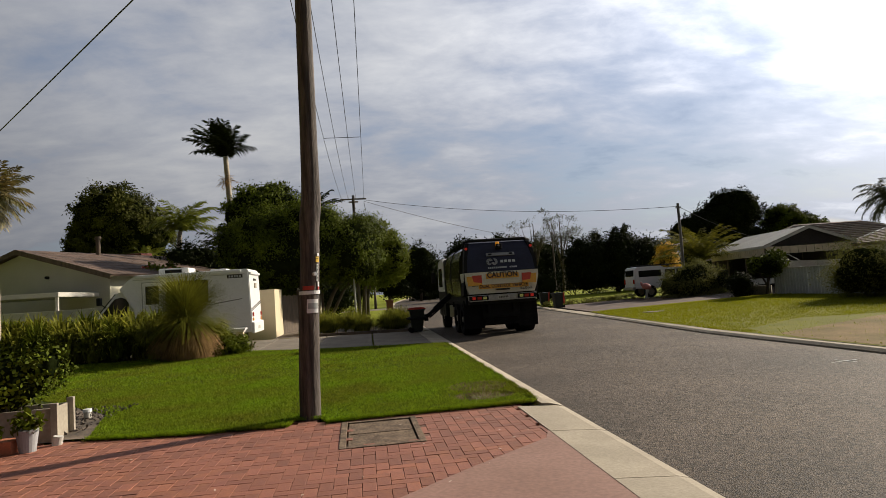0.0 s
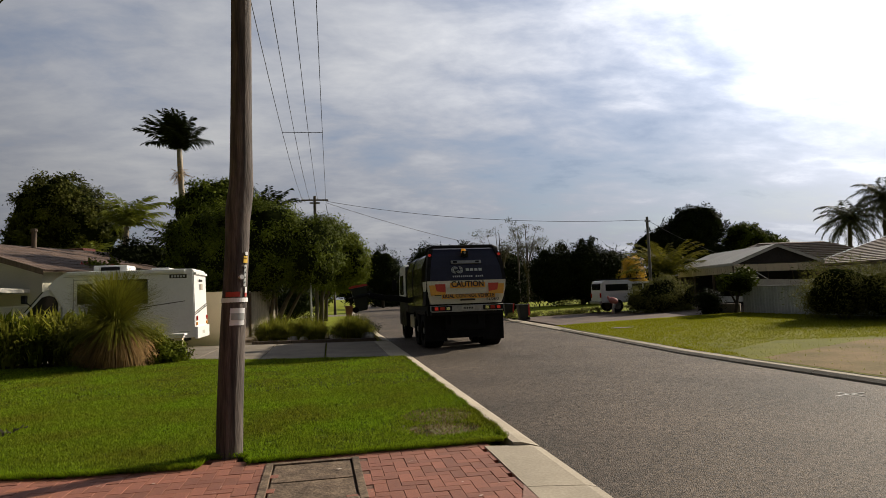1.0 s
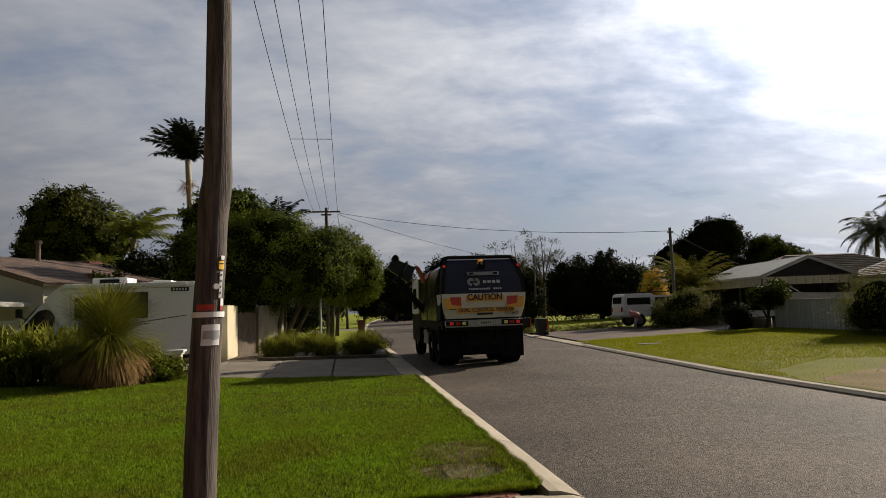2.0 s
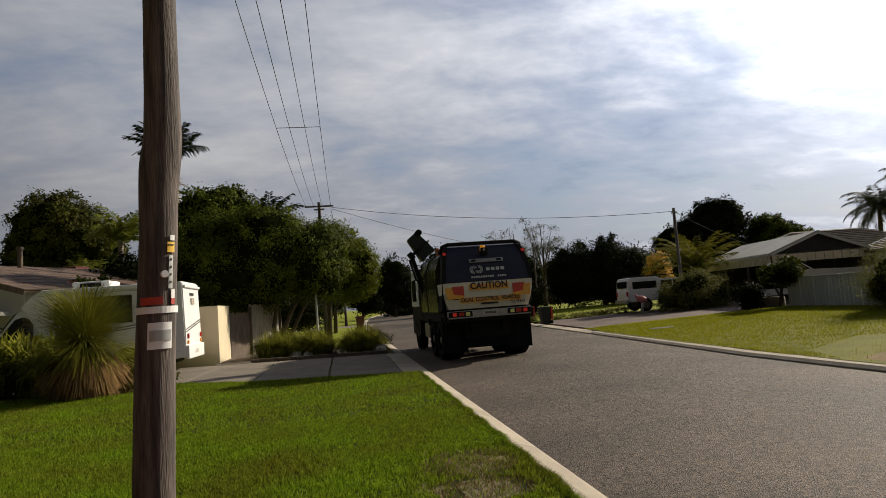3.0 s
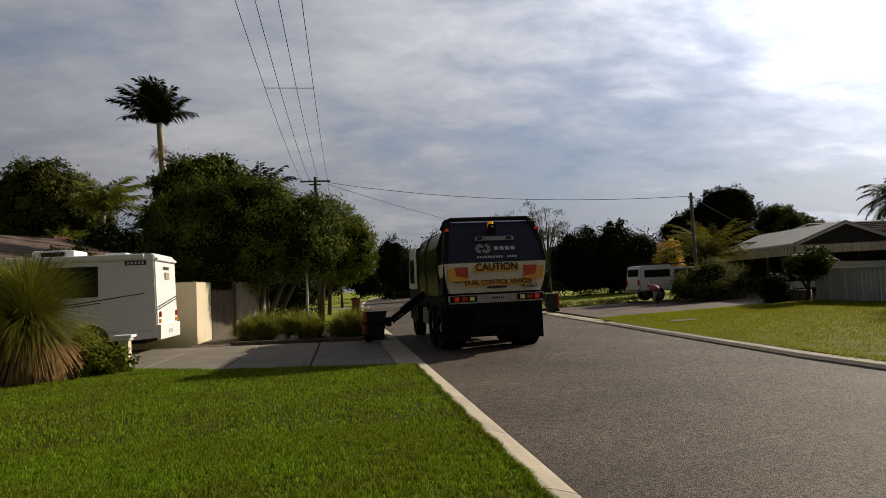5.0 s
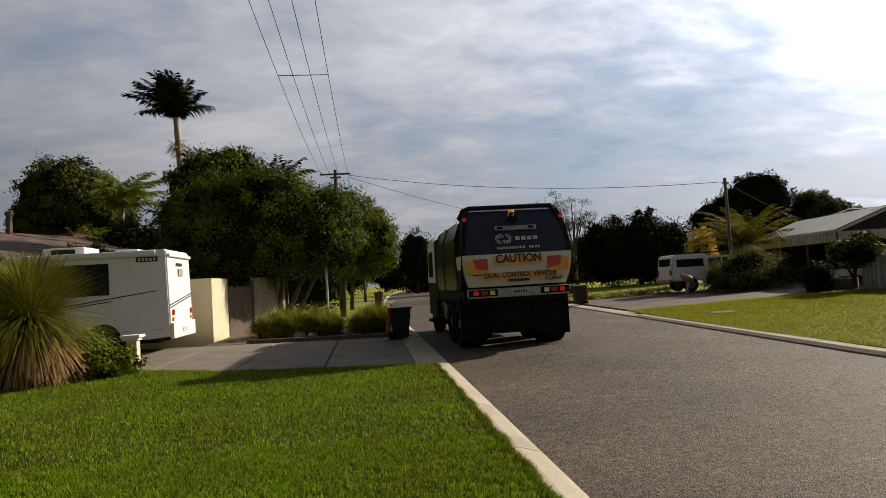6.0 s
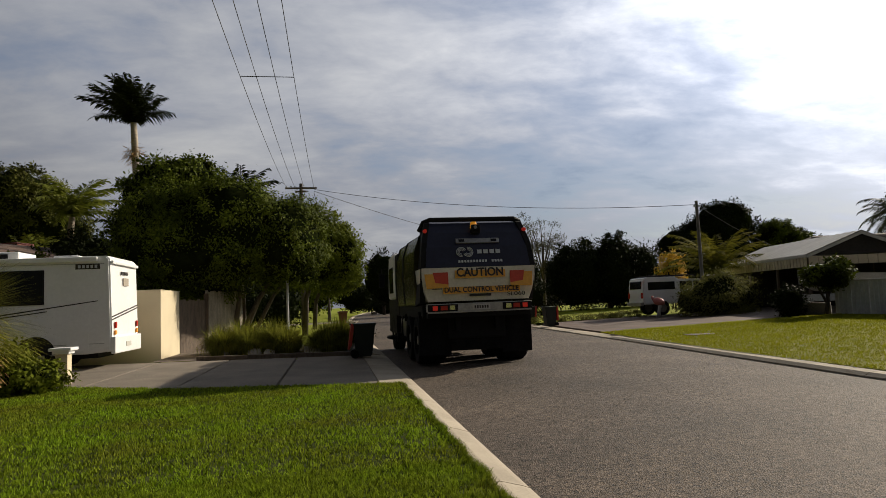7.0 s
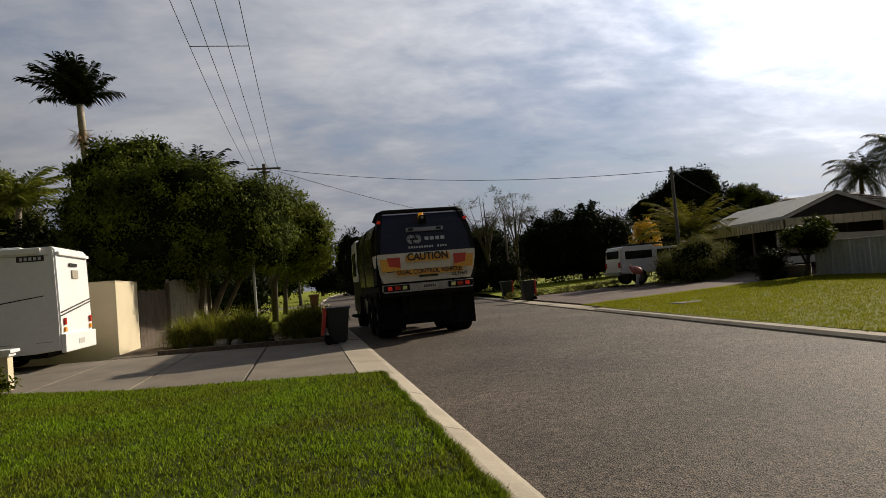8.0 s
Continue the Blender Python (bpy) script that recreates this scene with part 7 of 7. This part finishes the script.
def make_grass():
    rng = np.random.default_rng(200)

    def blades(n, x0, x1, y0, y1, keep, h0, h1, w, z=0.085):
        x, y = rng.uniform(x0, x1, n), rng.uniform(y0, y1, n)
        ok = keep(x, y)
        c = np.sin(31 * x + 3 * np.sin(17 * y)) * np.sin(37 * y + 3 * np.sin(19 * x)) + 0.5 * np.sin(7 * x + 2 * np.sin(5 * y)) * np.sin(8 * y + 2.5 * np.sin(4 * x))
        tuft = np.sin(83 * x + 4 * np.sin(29 * y)) * np.sin(97 * y + 4 * np.sin(23 * x))
        ok &= rng.random(n) < 0.62 + 0.36 * c + 0.38 * tuft
        x, y, c = x[ok], y[ok], 0.6 * c[ok] + 0.7 * tuft[ok]
        n = len(x)
        a, l = rng.uniform(0, 2 * math.pi, n), rng.uniform(h0, h1, n) * (1 + 0.42 * c)
        b = rng.uniform(0, 2 * math.pi, n)
        t = rng.uniform(0.1, 0.9, n) * l
        P = np.stack([x, y, z + 0.25 * np.clip((x - 9.2) / 9.8, 0, 1)], 1)
        s = np.stack([np.cos(a), np.sin(a), 0 * a], 1) * w
        T = P + np.stack([np.cos(b) * t, np.sin(b) * t, l], 1)
        return np.stack([P - s, P + s, T + s * 0.25, T - s * 0.25], 1)
    edge = lambda x: np.interp(x, [-3.9, -3.5, -2.2, -1.12, -1.09, -0.71, -0.68, 0.2, 1.9], [9.5, 8.53, 8.31, 8.29, 8.60, 8.60, 8.33, 8.40, 8.46])
    left = lambda x, y: (y > edge(x)) & (x > np.interp(y, [8.5, 10.3, 11.8, 19.5], [-3.48, -3.95, -5.2, -12.0])) & (y < np.interp(x, [-5.2, -3.9, -1.8, 1.96], [20.4, 21.0, 19.7, 18.55])) & (x < 1.97 + 0.015 * np.sin(y * 9)) & (((x - 1.4) ** 2 / 0.16 + (y - 9.15) ** 2 / 0.12 > 1) | (rng.random(len(x)) < 0.12)) & (((x - 1.45) ** 2 / 0.2 + (y - 10.0) ** 2 / 0.25 > 1) | (rng.random(len(x)) < 0.28)) & ((x + 0.89) ** 2 + (y - 8.66) ** 2 > 0.02)
    g = thing("lawn_grass", "short thick mown grass with dry patches", "grass", kind="stuff")
    quads("grass_near", blades(640000, -6.2, 1.98, 8.3, 13.2, left, 0.013, 0.034, 0.0042), "blade", g)
    quads("grass_middle", blades(360000, -10.5, 1.98, 13.2, 21.2, left, 0.016, 0.036, 0.006), "blade", g)
    # longer tufts overhang the bricks and the kerb
    n = 9000
    x = rng.uniform(-3.5, 1.9, n)
    y = edge(x) + rng.normal(0, 0.03, n)
    a = rng.uniform(-2.6, -0.5, n)
    P = np.stack([x, y, np.full(n, 0.075)], 1)
    T = P + np.stack([np.cos(a) * 0.05, np.sin(a) * 0.05, rng.uniform(0.01, 0.06, n)], 1)
    s = np.stack([np.full(n, 0.0035), np.zeros(n), np.zeros(n)], 1)
    n2 = 14000
    y2 = rng.uniform(8.55, 18.5, n2)
    x2 = 1.965 + 0.015 * np.sin(y2 * 7) + rng.normal(0, 0.018, n2)
    P2 = np.stack([x2, y2, np.full(n2, 0.09)], 1)
    T2 = P2 + np.stack([rng.uniform(0.0, 0.035, n2), rng.uniform(-0.03, 0.03, n2), rng.uniform(0.01, 0.04, n2)], 1)
    s2 = np.stack([np.zeros(n2), np.full(n2, 0.004), np.zeros(n2)], 1)
    quads("grass_fringe", np.concatenate([np.stack([P - s, P + s, T + s * 0.3, T - s * 0.3], 1), np.stack([P2 - s2, P2 + s2, T2 + s2 * 0.3, T2 - s2 * 0.3], 1)]), "blade", g)
    d = thing("dry_grass", "straw-coloured dead grass in the bare patches", "grass", kind="stuff")
    dry = lambda x, y: ((x - 1.4) ** 2 / 0.2 + (y - 9.15) ** 2 / 0.16 < 1) | ((x - 1.45) ** 2 / 0.2 + (y - 10.0) ** 2 / 0.25 < 1)
    quads("straw", blades(16000, 0.8, 1.92, 8.6, 10.7, dry, 0.01, 0.03, 0.003), "dryblade", d)
    right = lambda x, y: (x > np.interp(y, [a for a, _ in RIGHT], [b for _, b in RIGHT]) + 0.3) & (y < 29.2) & (x < 19)
    r = thing("lawn_grass", "sun-brightened grass of the lawn across the road", "grass", kind="stuff")
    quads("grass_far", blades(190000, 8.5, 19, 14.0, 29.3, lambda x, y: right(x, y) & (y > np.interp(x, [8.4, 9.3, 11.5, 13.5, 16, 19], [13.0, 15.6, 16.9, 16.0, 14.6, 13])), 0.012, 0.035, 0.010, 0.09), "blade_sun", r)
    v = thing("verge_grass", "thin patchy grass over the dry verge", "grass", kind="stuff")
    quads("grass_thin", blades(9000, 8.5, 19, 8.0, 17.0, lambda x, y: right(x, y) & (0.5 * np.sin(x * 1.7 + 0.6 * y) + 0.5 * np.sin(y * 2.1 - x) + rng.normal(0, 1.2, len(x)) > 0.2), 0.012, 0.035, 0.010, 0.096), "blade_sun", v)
    f = thing("fallen_leaves", "few pale fallen leaves and petals on the bricks", "leaves", kind="stuff")
    n = 34
    P = np.stack([rng.uniform(-3.0, 1.5, n), rng.uniform(5.4, 8.5, n), np.full(n, 0.074)], 1)
    quads("leaf", leaves(rng, P, np.stack([rng.normal(0, 1, n), rng.normal(0, 1, n), np.full(n, 0.02)], 1) * [1, 1, 0.02], 0.055, 0.6, 0)[:, :, :] * np.array([1, 1, 0]) + np.array([0, 0, 0.0745]) , "thatchpale", f)


M["beigeboard"] = material("beige_board", (0.36, 0.31, 0.24), 0.7, var=0.1, scale=3, fine=20, bump=0.1)
M["pinkish"] = material("pink_plastic", (0.55, 0.20, 0.18), 0.5, var=0.08, bump=0)
# near-black sheet colour that stands for shade under the carport roof
M["carport_shade"] = material("carport_dark", (0.030, 0.024, 0.020), 0.9, var=0.15, scale=2, fine=12, bump=0.1)
M["cabbage"] = material("brown_green_frond", (0.22, 0.16, 0.06), 0.6, var=0.12, scale=1.5, fine=8, bump=0, color2=(0.10, 0.10, 0.025), island=0.4, transl=0.2)
M["dryblade"] = material("straw", (0.30, 0.20, 0.09), 0.8, var=0.12, bump=0, island=0.4, color2=(0.19, 0.13, 0.06))
M["thatchpale"] = material("pale_petal", (0.62, 0.52, 0.42), 0.7, var=0.1, bump=0, island=0.3)

make_ground()
make_kerbs()
make_lawns()
make_driveways()
make_pit()
make_truck()
make_bins()
make_motorhome()
make_left_walls()
make_left_house()
make_poles()
make_left_trees()
make_verge_garden()
make_near_bed()
make_right_side()
make_distance()
make_grass()
make_pavers()


# ---- what moves ----
def motions():
    times = [0.0, 3.0, 5.2, 5.4, 6.0, 6.2, 6.3, 6.4] + [6.5 + 0.1 * k for k in range(16)]
    base = pose(TX, TY, 0.03, 0, 0, TURN_TRUCK)
    ease = lambda t: min(max((t - 5.4) / 1.4, 0.0), 1.0)
    walk(TRUCK["truck"], [(t, base @ pose(-0.24 * ease(t), truck_gone(t), 0)) for t in times])
    for w, x, y in TRUCK["wheels"]:
        walk(w, [(t, pose(x, y, 0.52, -math.degrees(truck_gone(t) / 0.52))) for t in times])
    # the bin's middle (x, z), its tip towards the truck and its lid's swing
    steps = [(0.0, 1.66, 0.53, 0, 0), (0.2, 1.64, 0.62, 0, 0), (0.5, 1.40, 1.12, -6, 0), (1.0, 1.18, 1.62, -10, 0), (1.25, 1.25, 2.15, 20, 0), (1.5, 1.66, 2.62, 55, 0), (1.7, 1.86, 2.78, 88, -20),
             (2.1, 2.35, 3.05, 125, -60), (2.8, 2.86, 3.30, 140, -75), (3.0, 2.92, 3.38, 142, -75), (3.2, 2.95, 3.46, 142, -75), (3.5, 2.72, 3.36, 138, -78), (3.8, 1.72, 3.02, 98, -95), (4.0, 1.28, 2.70, 38, -128),
             (4.2, 1.10, 2.20, 8, -150), (4.5, 1.26, 1.28, 0, -225), (4.7, 1.40, 0.86, 0, -255), (5.1, 1.62, 0.54, 0, -262), (5.55, 1.68, 0.535, 0, -262), (5.8, 1.68, 0.535, 0, -262), (6.0, 1.68, 0.535, 0, -262), (6.4, 1.68, 0.535, 0, -262), (8.0, 1.68, 0.535, 0, -262)]
    h = 0.93
    Y = 24.45
    rows, lid, boom, inner, grab = [], [], [], [], []
    px, py, pz = -1.02, Y - TY, 1.42
    hinge = Matrix.Translation((0, 0.32, h - 0.08))
    for t, x, z, tip, swing in steps:
        m = Matrix.Translation((x, Y, z)) @ pose(0, 0, 0, 0, tip, 0) @ Matrix.Translation((0, 0, -h / 2)) @ pose(0, 0, 0, 0, 0, 90)
        rows.append((t, m))
        lid.append((t, hinge @ pose(0, 0, 0, swing) @ hinge.inverted()))
        gx, gz = x, z
        off = pose(0, 0, 0, 0, tip) @ Vector((0.36, 0, 0.06))
        gx, gz = gx + off.x - TX, gz + off.z - 0.03
        back = min(max((t - 5.5) / 0.5, 0.0), 1.0)
        gx, gz = gx + (px - 0.10 - gx) * back, gz + (pz - 0.95 - gz) * back
        a = math.degrees(math.atan2(-(gz - pz), gx - px))
        boom.append((t, pose(px, py, pz, 0, a)))
        inner.append((t, pose(gx, py, gz, 0, a)))
        grab.append((t, pose(gx, py, gz, 0, tip) @ pose(0, 0, 0, 0, 0, 180 - 85 * back)))
    walk(TRUCK["bin"], rows)
    walk(TRUCK["lids"][0], lid)
    walk(TRUCK["boom"], boom)
    walk(TRUCK["inner"], inner)
    walk(TRUCK["grab"], grab)


motions()
